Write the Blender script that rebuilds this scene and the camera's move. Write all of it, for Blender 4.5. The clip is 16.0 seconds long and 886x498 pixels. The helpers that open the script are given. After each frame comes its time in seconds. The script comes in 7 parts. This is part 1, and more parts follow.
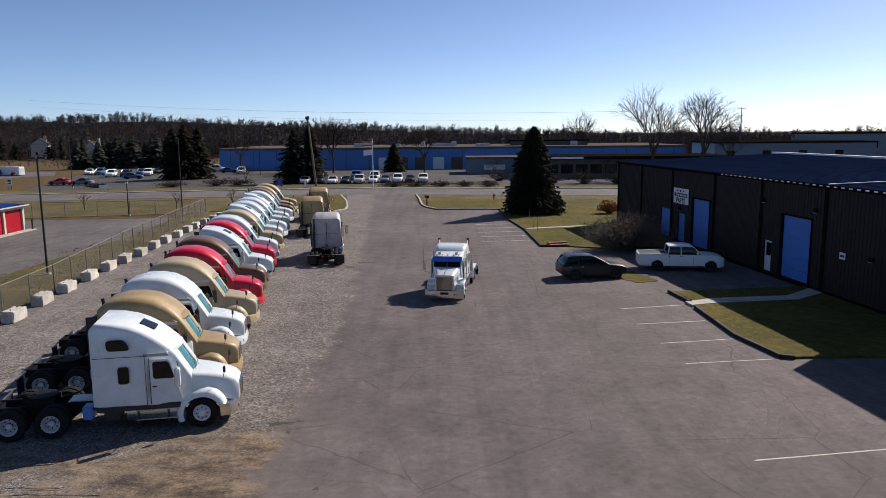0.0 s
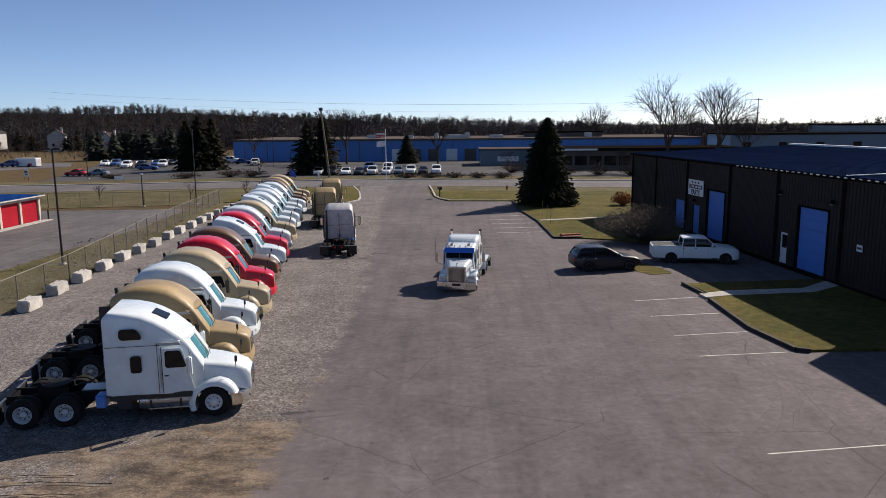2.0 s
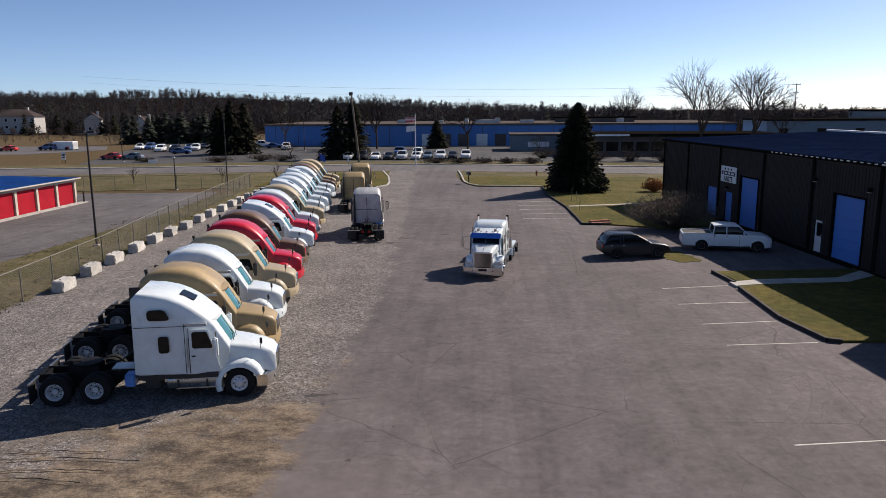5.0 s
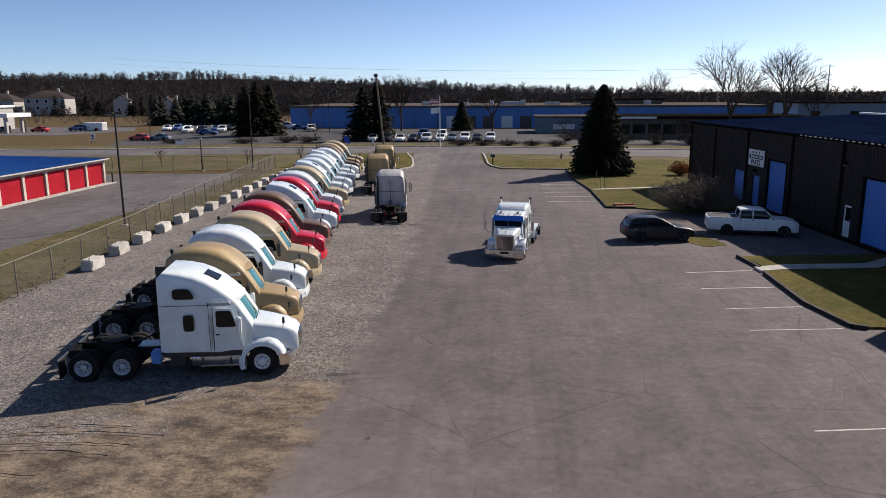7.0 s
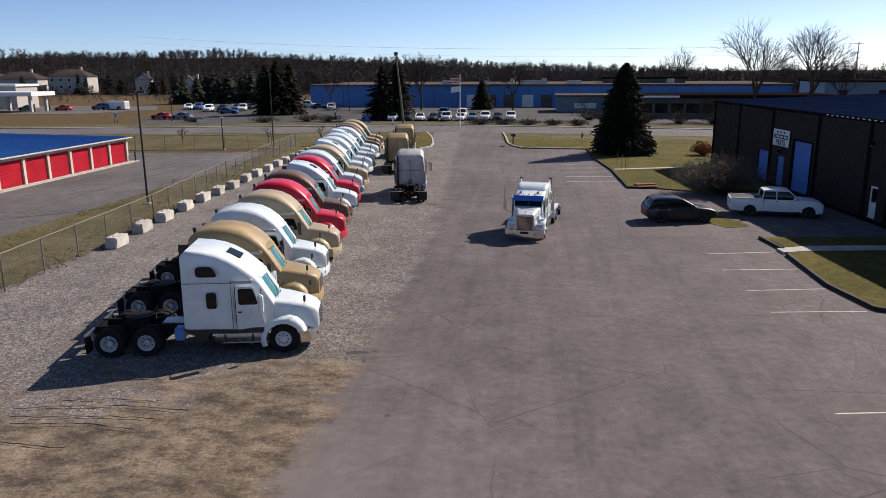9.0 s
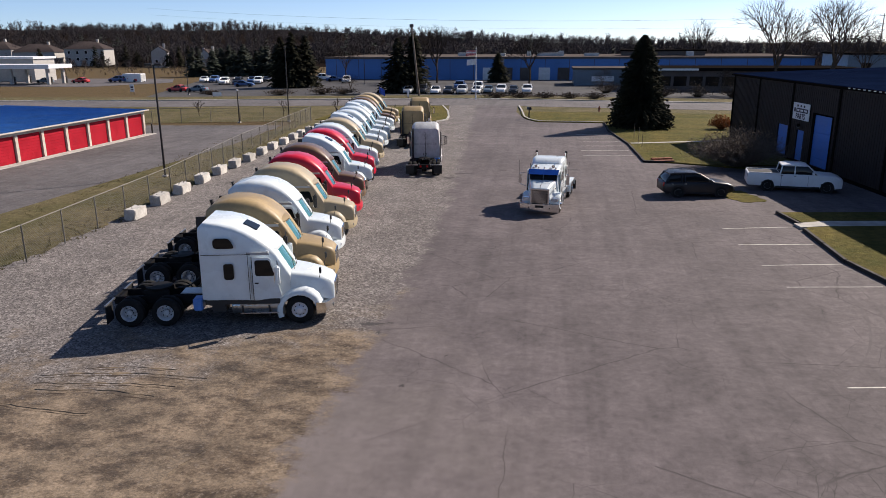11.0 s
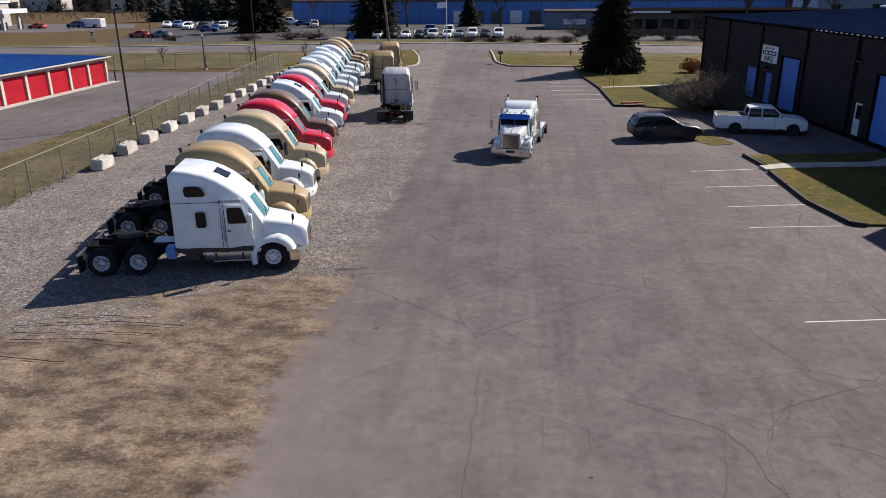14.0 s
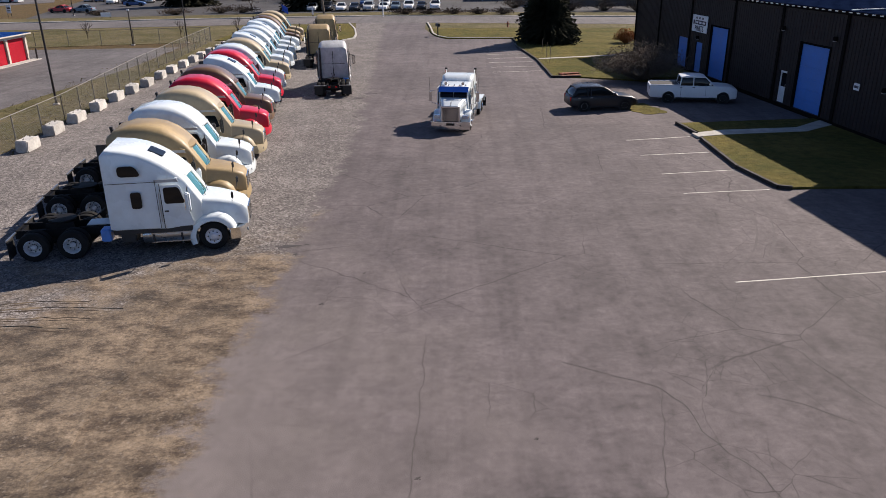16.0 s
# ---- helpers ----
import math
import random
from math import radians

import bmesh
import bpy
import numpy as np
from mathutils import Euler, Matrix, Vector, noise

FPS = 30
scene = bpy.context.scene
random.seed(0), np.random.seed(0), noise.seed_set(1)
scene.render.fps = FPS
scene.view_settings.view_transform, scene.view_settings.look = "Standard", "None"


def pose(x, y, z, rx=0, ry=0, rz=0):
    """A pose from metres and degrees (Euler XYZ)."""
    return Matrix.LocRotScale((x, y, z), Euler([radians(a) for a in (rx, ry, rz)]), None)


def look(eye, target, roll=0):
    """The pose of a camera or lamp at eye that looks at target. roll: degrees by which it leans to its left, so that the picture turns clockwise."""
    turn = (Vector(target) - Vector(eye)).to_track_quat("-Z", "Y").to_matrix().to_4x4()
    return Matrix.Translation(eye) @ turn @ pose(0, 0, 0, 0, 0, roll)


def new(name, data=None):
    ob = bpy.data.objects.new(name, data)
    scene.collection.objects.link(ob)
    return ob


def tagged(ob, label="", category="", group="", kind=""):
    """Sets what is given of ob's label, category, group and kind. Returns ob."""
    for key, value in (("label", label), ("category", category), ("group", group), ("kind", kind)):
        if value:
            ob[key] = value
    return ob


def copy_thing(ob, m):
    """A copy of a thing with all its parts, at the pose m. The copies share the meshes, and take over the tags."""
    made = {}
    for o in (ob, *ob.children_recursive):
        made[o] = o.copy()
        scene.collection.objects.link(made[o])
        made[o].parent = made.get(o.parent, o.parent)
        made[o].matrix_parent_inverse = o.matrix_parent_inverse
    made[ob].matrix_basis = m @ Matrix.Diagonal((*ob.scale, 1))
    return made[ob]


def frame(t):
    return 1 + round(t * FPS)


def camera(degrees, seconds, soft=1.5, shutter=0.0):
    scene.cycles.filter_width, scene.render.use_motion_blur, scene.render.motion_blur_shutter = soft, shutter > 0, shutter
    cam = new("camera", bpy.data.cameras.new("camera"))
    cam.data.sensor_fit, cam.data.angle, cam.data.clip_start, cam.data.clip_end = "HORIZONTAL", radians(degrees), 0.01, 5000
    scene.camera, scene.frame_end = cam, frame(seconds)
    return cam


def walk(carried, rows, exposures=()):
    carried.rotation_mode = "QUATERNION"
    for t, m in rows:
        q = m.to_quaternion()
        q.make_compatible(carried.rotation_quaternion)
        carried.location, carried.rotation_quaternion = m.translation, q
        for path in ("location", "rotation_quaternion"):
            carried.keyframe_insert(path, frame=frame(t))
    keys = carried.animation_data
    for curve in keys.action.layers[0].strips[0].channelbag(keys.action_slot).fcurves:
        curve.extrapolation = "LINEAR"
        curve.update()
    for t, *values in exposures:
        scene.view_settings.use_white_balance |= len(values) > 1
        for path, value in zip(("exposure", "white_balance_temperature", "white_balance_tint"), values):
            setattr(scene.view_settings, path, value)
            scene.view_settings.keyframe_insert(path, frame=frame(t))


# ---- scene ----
cam = camera(62.26, 16.0, 0.75)
PATH = [
    (0, (0.000, -0.000, 9.800), (-0.000, 19.754, 6.671), -0.49),
    (0.5, (0.020, 0.004, 9.778), (-0.068, 19.750, 6.605), -0.54),
    (1, (0.032, 0.029, 9.758), (-0.141, 19.767, 6.538), -0.53),
    (1.5, (0.058, 0.062, 9.755), (-0.204, 19.789, 6.474), -0.49),
    (2, (0.061, 0.104, 9.737), (-0.301, 19.819, 6.393), -0.48),
    (2.5, (0.078, 0.163, 9.727), (-0.399, 19.864, 6.316), -0.47),
    (3, (0.084, 0.210, 9.726), (-0.499, 19.899, 6.263), -0.45),
    (3.5, (0.094, 0.228, 9.730), (-0.630, 19.901, 6.200), -0.37),
    (4, (0.136, 0.218, 9.723), (-0.729, 19.876, 6.147), -0.35),
    (6.5, (0.383, 0.076, 9.706), (-1.283, 19.586, 5.633), -0.29),
    (7, (0.390, 0.064, 9.717), (-1.436, 19.533, 5.523), -0.27),
    (7.5, (0.397, 0.042, 9.717), (-1.577, 19.468, 5.390), -0.28),
    (8, (0.367, 0.047, 9.731), (-1.711, 19.432, 5.269), -0.28),
    (8.5, (0.358, 0.029, 9.735), (-1.841, 19.366, 5.124), -0.29),
    (9, (0.370, 0.011, 9.731), (-1.966, 19.301, 4.996), -0.29),
    (11.5, (0.406, -0.170, 9.725), (-2.332, 18.829, 4.110), -0.33),
    (12, (0.412, -0.190, 9.743), (-2.306, 18.749, 3.918), -0.33),
    (12.5, (0.444, -0.217, 9.741), (-2.194, 18.658, 3.677), -0.36),
    (13, (0.465, -0.285, 9.737), (-1.994, 18.538, 3.439), -0.38),
    (13.5, (0.470, -0.354, 9.731), (-1.771, 18.418, 3.207), -0.42),
    (14, (0.497, -0.450, 9.723), (-1.465, 18.264, 2.944), -0.47),
    (14.5, (0.529, -0.539, 9.760), (-1.111, 18.129, 2.772), -0.53),
    (15, (0.536, -0.619, 9.740), (-0.822, 18.017, 2.609), -0.59),
    (15.5, (0.519, -0.617, 9.717), (-0.488, 17.981, 2.430), -0.58),
    (16, (0.521, -0.621, 9.721), (0.097, 17.940, 2.286), -0.61),
]
EXPOSURE = [(0, 0.36, 6500, 13), (4, 0.38, 6500, 13), (9, 0.45, 6500, 13), (12.5, 0.60, 6500, 14), (16, 0.64, 6500, 14)]
walk(cam, [(t, look(eye, target, roll)) for t, eye, target, roll in PATH], EXPOSURE)

# ---- light ----
SUN_AZ, SUN_EL = radians(47.5), radians(35.5)
world = bpy.data.worlds.new("sky")
scene.world = world
world.use_nodes = True
wn = world.node_tree
sky = wn.nodes.new("ShaderNodeTexSky")
sky.sky_type = "NISHITA"
sky.sun_disc = False
sky.sun_elevation, sky.sun_rotation = SUN_EL, SUN_AZ
sky.air_density, sky.dust_density, sky.ozone_density = 0.45, 0.3, 3.0
cool = wn.nodes.new("ShaderNodeMixRGB")
cool.blend_type = "MULTIPLY"
cool.inputs[0].default_value = 1.0
cool.inputs[2].default_value = (1.0, 1.0, 0.99, 1)
wn.links.new(sky.outputs[0], cool.inputs[1])
wn.links.new(cool.outputs[0], wn.nodes["Background"].inputs[0])
wn.nodes["Background"].inputs[1].default_value = 0.099
sun_data = bpy.data.lights.new("sun", "SUN")
sun_data.energy, sun_data.angle, sun_data.color = 5.0, radians(0.5), (1.0, 0.90, 0.78)
sun = new("sun", sun_data)
sun_way = Vector((math.sin(SUN_AZ) * math.cos(SUN_EL), math.cos(SUN_AZ) * math.cos(SUN_EL), math.sin(SUN_EL)))
sun.matrix_world = look(sun_way * 150, (0, 0, 0))


# ---- materials ----
def nodes_of(name):
    m = bpy.data.materials.new(name)
    m.use_nodes = True
    nt = m.node_tree
    return m, nt, nt.nodes["Principled BSDF"]


def add_node(nt, kind, **inputs):
    n = nt.nodes.new(kind)
    for k, v in inputs.items():
        n.inputs[k.replace("_", " ")].default_value = v
    return n


def noise_of(nt, vec, scale, detail=3.0, rough=0.55):
    n = add_node(nt, "ShaderNodeTexNoise", Scale=scale, Detail=detail, Roughness=rough)
    nt.links.new(vec, n.inputs["Vector"])
    return n.outputs["Fac"]


def ramp(nt, fac, *stops):
    n = nt.nodes.new("ShaderNodeValToRGB")
    el = n.color_ramp.elements
    while len(el) < len(stops):
        el.new(0.5)
    for e, (p, c) in zip(el, stops):
        e.position = p
        e.color = (c, c, c, 1) if isinstance(c, (int, float)) else (*c, 1)
    nt.links.new(fac, n.inputs[0])
    return n.outputs[0]


def blend(nt, fac, a, b, how="MIX"):
    n = nt.nodes.new("ShaderNodeMixRGB")
    n.blend_type = how
    for i, v in enumerate((fac, a, b)):
        if isinstance(v, (int, float)):
            n.inputs[i].default_value = v if i == 0 else (v, v, v, 1)
        elif isinstance(v, tuple):
            n.inputs[i].default_value = (*v, 1)
        else:
            nt.links.new(v, n.inputs[i])
    return n.outputs[0]


def mathn(nt, op, a, b=0.5):
    n = nt.nodes.new("ShaderNodeMath")
    n.operation = op
    for i, v in enumerate((a, b)):
        if isinstance(v, (int, float)):
            n.inputs[i].default_value = v
        else:
            nt.links.new(v, n.inputs[i])
    return n.outputs[0]


def coords(nt, scale=(1, 1, 1)):
    tc = nt.nodes.new("ShaderNodeTexCoord")
    mp = nt.nodes.new("ShaderNodeMapping")
    mp.inputs["Scale"].default_value = scale
    nt.links.new(tc.outputs["Object"], mp.inputs["Vector"])
    return mp.outputs[0]


def bump(nt, bsdf, height, strength=0.3, dist=0.02):
    n = add_node(nt, "ShaderNodeBump", Strength=strength, Distance=dist)
    nt.links.new(height, n.inputs["Height"])
    nt.links.new(n.outputs[0], bsdf.inputs["Normal"])


def mat(name, col, rough=0.6, metal=0.0, var=0.25, scale=1.5, fine=25.0, relief=0.0, coat=0.0, vary=0.0, dirt=None):
    """A surface with large soft variation, fine grain and, where wanted, relief and a dirt colour."""
    m, nt, b = nodes_of(name)
    v = coords(nt)
    a, f = noise_of(nt, v, scale, 4), noise_of(nt, v, fine, 3)
    k = ramp(nt, a, (0.3, 1 - var), (0.7, 1 + 0.3 * var))
    k2 = ramp(nt, f, (0.25, 1 - var * 0.6), (0.75, 1.0))
    c = blend(nt, 1.0, blend(nt, 1.0, col, k, "MULTIPLY"), k2, "MULTIPLY")
    if dirt:
        c = blend(nt, ramp(nt, noise_of(nt, v, scale * 1.7, 6, 0.65), (0.5, 0.0), (0.78, 0.75)), c, dirt)
    if vary:
        info = nt.nodes.new("ShaderNodeObjectInfo")
        c = blend(nt, 1.0, c, ramp(nt, info.outputs["Random"], (0.0, 1 - vary), (1.0, 1 + vary * 0.4)), "MULTIPLY")
    nt.links.new(c, b.inputs["Base Color"])
    nt.links.new(ramp(nt, a, (0.3, max(rough - 0.08, 0.02)), (0.7, min(rough + 0.12, 1))), b.inputs["Roughness"])
    b.inputs["Metallic"].default_value = metal
    b.inputs["Coat Weight"].default_value = coat
    b.inputs["Coat Roughness"].default_value = 0.08
    if relief:
        bump(nt, b, f, relief)
    return m


def gravel_colour(nt, v):
    """Crushed stone, turning to bare rutted earth towards the near end; also the stones' relief."""
    vo = add_node(nt, "ShaderNodeTexVoronoi", Scale=19.0)
    nt.links.new(v, vo.inputs["Vector"])
    stone = ramp(nt, vo.outputs["Color"], (0.15, (0.058, 0.05, 0.047)), (0.45, (0.155, 0.137, 0.128)), (0.75, (0.225, 0.204, 0.192)), (0.95, (0.38, 0.355, 0.335)))
    vb = add_node(nt, "ShaderNodeTexVoronoi", Scale=6.5)
    nt.links.new(v, vb.inputs["Vector"])
    c = blend(nt, 1.0, stone, ramp(nt, vb.outputs["Color"], (0.2, 0.72), (0.8, 1.18)), "MULTIPLY")
    c = blend(nt, 1.0, c, ramp(nt, noise_of(nt, v, 0.35, 6, 0.65), (0.3, 0.66), (0.7, 1.15)), "MULTIPLY")
    sep = nt.nodes.new("ShaderNodeSeparateXYZ")
    nt.links.new(v, sep.inputs[0])
    k = mathn(nt, "ADD", mathn(nt, "MULTIPLY", mathn(nt, "SUBTRACT", 23.0, sep.outputs["Y"]), 0.11), mathn(nt, "MULTIPLY", mathn(nt, "SUBTRACT", noise_of(nt, v, 0.3, 8, 0.72), 0.5), 3.0))
    k = mathn(nt, "ADD", k, mathn(nt, "MULTIPLY", mathn(nt, "ADD", sep.outputs["X"], 11.0), 0.06))
    ruts = noise_of(nt, coords(nt, (0.8, 1.25, 1)), 1.0, 11, 0.8)
    soil = blend(nt, ramp(nt, ruts, (0.42, 0.0), (0.56, 1.0)), (0.066, 0.045, 0.028), (0.235, 0.178, 0.120))
    soil = blend(nt, 1.0, soil, ramp(nt, noise_of(nt, v, 0.5, 9, 0.75), (0.38, 0.55), (0.58, 1.15)), "MULTIPLY")
    soil = blend(nt, 1.0, soil, ramp(nt, noise_of(nt, v, 9, 8, 0.85), (0.36, 0.45), (0.64, 1.35)), "MULTIPLY")
    soil = blend(nt, ramp(nt, vo.outputs["Color"], (0.80, 0.0), (0.95, 0.4)), soil, (0.26, 0.215, 0.17))
    return blend(nt, ramp(nt, k, (0.0, 0.0), (0.5, 0.93)), c, soil), vo.outputs["Distance"]


def gravel_mat():
    m, nt, b = nodes_of("gravel")
    c, relief = gravel_colour(nt, coords(nt))
    nt.links.new(c, b.inputs["Base Color"])
    b.inputs["Roughness"].default_value = 0.92
    bump(nt, b, relief, 0.22, 0.02)
    return m


def asphalt_mat(name, base, crack=1.0, soil=False):
    m, nt, b = nodes_of(name)
    v = coords(nt)
    big, mid, fine = noise_of(nt, v, 0.09, 5, 0.6), noise_of(nt, v, 0.7, 5, 0.65), noise_of(nt, v, 45, 2)
    c = blend(nt, ramp(nt, big, (0.35, 0.0), (0.65, 1.0)), tuple(x * 0.8 for x in base), tuple(x * 1.15 for x in base))
    c = blend(nt, 1.0, c, ramp(nt, mid, (0.3, 0.74), (0.7, 1.14)), "MULTIPLY")
    c = blend(nt, 1.0, c, ramp(nt, noise_of(nt, v, 3.0, 11, 0.8), (0.34, 0.66), (0.66, 1.24)), "MULTIPLY")
    c = blend(nt, 1.0, c, ramp(nt, fine, (0.25, 0.6), (0.8, 1.35)), "MULTIPLY")
    streak = noise_of(nt, coords(nt, (1.1, 0.035, 1)), 1.0, 7, 0.65)
    c = blend(nt, 1.0, c, ramp(nt, streak, (0.36, 0.84), (0.5, 1.0), (0.66, 1.09)), "MULTIPLY")
    # cracks: the edges of warped cells, broken up by noise
    warp = nt.nodes.new("ShaderNodeTexNoise")
    warp.inputs["Scale"].default_value, warp.inputs["Detail"].default_value = 1.3, 4
    nt.links.new(v, warp.inputs["Vector"])
    off = blend(nt, 0.22, v, warp.outputs["Color"], "ADD")
    total = None
    for scale, width, lo in ((0.16, 0.0035, 0.42), (0.8, 0.010, 0.50), (1.9, 0.016, 0.56)):
        vo = nt.nodes.new("ShaderNodeTexVoronoi")
        vo.feature = "DISTANCE_TO_EDGE"
        vo.inputs["Scale"].default_value = scale
        nt.links.new(off, vo.inputs["Vector"])
        line = ramp(nt, vo.outputs["Distance"], (0.0, 1.0), (width, 0.0))
        line = mathn(nt, "MULTIPLY", line, ramp(nt, noise_of(nt, v, 0.12 if scale < 0.3 else 0.2, 2), (lo, 0.0), (lo + 0.08, 0.85 * crack)))
        total = line if total is None else mathn(nt, "MAXIMUM", total, line)
    c = blend(nt, total, c, tuple(x * 0.3 for x in base))
    spots = ramp(nt, noise_of(nt, v, 1.9, 2), (0.70, 0.0), (0.76, 0.6))
    c = blend(nt, spots, c, tuple(x * 0.5 for x in base))
    if soil:
        # dust and grit carried in from the gravel side
        sep = nt.nodes.new("ShaderNodeSeparateXYZ")
        nt.links.new(v, sep.inputs[0])
        far = mathn(nt, "ADD", sep.outputs["X"], mathn(nt, "ADD", 5.6, mathn(nt, "MULTIPLY", mathn(nt, "MAXIMUM", mathn(nt, "SUBTRACT", sep.outputs["Y"], 40.0), 0.0), 0.07)))
        k = mathn(nt, "SUBTRACT", mathn(nt, "MULTIPLY", noise_of(nt, v, 0.6, 8, 0.75), 3.6), mathn(nt, "ADD", mathn(nt, "MULTIPLY", far, 0.8), 1.35))
        dust = mathn(nt, "SUBTRACT", mathn(nt, "MULTIPLY", noise_of(nt, v, 0.22, 5, 0.6), 1.6), mathn(nt, "ADD", mathn(nt, "MULTIPLY", far, 0.085), mathn(nt, "MULTIPLY", mathn(nt, "MAXIMUM", mathn(nt, "SUBTRACT", sep.outputs["Y"], 14.0), 0.0), 0.05)))
        c = blend(nt, ramp(nt, dust, (0.0, 0.0), (0.9, 0.42)), c, blend(nt, ramp(nt, fine, (0.3, 0.0), (0.7, 1.0)), (0.18, 0.157, 0.144), (0.31, 0.272, 0.25)))
        c = blend(nt, ramp(nt, k, (0.0, 0.0), (0.55, 0.97)), c, gravel_colour(nt, v)[0])
    nt.links.new(c, b.inputs["Base Color"])
    b.inputs["Roughness"].default_value = 0.88
    b.inputs["Specular IOR Level"].default_value = 0.3
    bump(nt, b, fine, 0.25, 0.01)
    return m


def grass_mat(name, dry, green, share):
    m, nt, b = nodes_of(name)
    v = coords(nt)
    a = noise_of(nt, v, 0.22, 5, 0.65)
    c = blend(nt, ramp(nt, a, (share - 0.12, 0.0), (share + 0.12, 1.0)), dry, green)
    c = blend(nt, 1.0, c, ramp(nt, noise_of(nt, v, 2.3, 8, 0.78), (0.32, 0.45), (0.68, 1.2)), "MULTIPLY")
    f = noise_of(nt, v, 30, 4, 0.7)
    c = blend(nt, 1.0, c, ramp(nt, f, (0.25, 0.45), (0.75, 1.2)), "MULTIPLY")
    nt.links.new(c, b.inputs["Base Color"])
    b.inputs["Roughness"].default_value = 0.95
    b.inputs["Specular IOR Level"].default_value = 0.1
    bump(nt, b, f, 0.7, 0.06)
    return m


def glass_mat(name, tint, alpha=0.35):
    m, nt, b = nodes_of(name)
    b.inputs["Base Color"].default_value = (*tint, 1)
    b.inputs["Roughness"].default_value = 0.04
    b.inputs["Transmission Weight"].default_value = alpha
    b.inputs["Coat Weight"].default_value = 0.6
    return m


M = {}
M["asphalt"] = asphalt_mat("asphalt", (0.128, 0.109, 0.112), soil=True)
M["road"] = asphalt_mat("road_asphalt", (0.145, 0.133, 0.132), 0.5)
M["pale_asphalt"] = asphalt_mat("pale_asphalt", (0.135, 0.125, 0.126), 0.6)
M["gravel"] = gravel_mat()
M["lawn"] = grass_mat("lawn", (0.175, 0.14, 0.036), (0.10, 0.098, 0.022), 0.5)
M["field"] = grass_mat("field", (0.15, 0.105, 0.052), (0.11, 0.085, 0.035), 0.6)
M["verge"] = grass_mat("verge", (0.20, 0.165, 0.09), (0.125, 0.115, 0.05), 0.5)
M["line"] = mat("road_paint", (0.72, 0.69, 0.62), 0.8, var=0.5, scale=2.5, fine=18, dirt=(0.22, 0.2, 0.18))
M["concrete"] = mat("concrete", (0.50, 0.48, 0.44), 0.9, var=0.35, scale=1.2, fine=22, relief=0.5, dirt=(0.28, 0.26, 0.23))
M["block"] = mat("cast_concrete", (0.66, 0.64, 0.60), 0.9, var=0.35, scale=1.6, fine=14, relief=0.8, vary=0.25, dirt=(0.3, 0.28, 0.25))
M["timber"] = mat("tarred_timber", (0.035, 0.028, 0.023), 0.85, var=0.5, scale=3, fine=20, relief=0.5, vary=0.3)
M["brick"] = mat("red_brick", (0.42, 0.16, 0.09), 0.85, var=0.4, fine=20, relief=0.4, vary=0.35)
M["siding"] = mat("brown_siding", (0.032, 0.024, 0.023), 0.55, var=0.25, scale=0.5, fine=9, dirt=(0.016, 0.013, 0.012))
M["siding_trim"] = mat("dark_trim", (0.014, 0.012, 0.011), 0.5, var=0.2)
M["roof_metal"] = mat("dark_roof_metal", (0.008, 0.016, 0.045), 0.9, 0.0, var=0.3, scale=0.4, fine=6)
M["roof_metal"].node_tree.nodes["Principled BSDF"].inputs["Specular IOR Level"].default_value = 0.0
M["siding"].node_tree.nodes["Principled BSDF"].inputs["Specular IOR Level"].default_value = 0.15
M["flashing"] = mat("white_flashing", (0.82, 0.82, 0.8), 0.4, var=0.1)
M["blue_door"] = mat("blue_door_paint", (0.06, 0.19, 0.56), 0.5, var=0.12, scale=1, fine=8, dirt=(0.05, 0.16, 0.47))
M["dark_asphalt"] = asphalt_mat("dark_asphalt", (0.07, 0.068, 0.07), 0.4)
M["white_door"] = mat("white_door_paint", (0.74, 0.75, 0.76), 0.45, var=0.15, scale=1, fine=8, dirt=(0.5, 0.5, 0.48))
M["red_door"] = mat("red_door_paint", (0.40, 0.008, 0.022), 0.55, var=0.2, scale=0.8, fine=9)
M["red_door"].node_tree.nodes["Principled BSDF"].inputs["Specular IOR Level"].default_value = 0.15
M["beige_wall"] = mat("beige_masonry", (0.56, 0.50, 0.42), 0.85, var=0.2, fine=12, relief=0.3)
M["blue_roof"] = mat("blue_roof_metal", (0.04, 0.19, 0.52), 0.5, 0.0, var=0.25, scale=0.5, fine=5)
M["blue_wall"] = mat("blue_wall_paint", (0.07, 0.20, 0.50), 0.6, var=0.15, scale=0.15, fine=2)
M["white_paint"] = mat("white_truck_paint", (0.74, 0.81, 0.83), 0.28, var=0.1, scale=0.8, fine=5, coat=0.6, dirt=(0.60, 0.64, 0.64))
M["tan_paint"] = mat("tan_truck_paint", (0.40, 0.29, 0.14), 0.5, 0.0, var=0.3, scale=0.9, fine=6, coat=0.12, dirt=(0.26, 0.19, 0.10))
M["beige_paint"] = mat("faded_tan_truck_paint", (0.43, 0.35, 0.22), 0.5, 0.0, var=0.22, scale=0.9, fine=6, coat=0.2, dirt=(0.3, 0.25, 0.17))
M["brown_paint"] = mat("brown_truck_paint", (0.15, 0.08, 0.036), 0.45, 0.0, var=0.3, scale=0.9, fine=6, coat=0.3, dirt=(0.12, 0.08, 0.05))
M["red_paint"] = mat("red_truck_paint", (0.56, 0.006, 0.03), 0.34, var=0.15, scale=0.9, fine=6, coat=0.15)
M["grey_paint"] = mat("grey_truck_paint", (0.55, 0.56, 0.56), 0.45, var=0.3, scale=1.2, fine=7, coat=0.2, dirt=(0.3, 0.29, 0.27))
M["chrome"] = mat("chrome", (0.78, 0.77, 0.75), 0.09, 1.0, var=0.06)
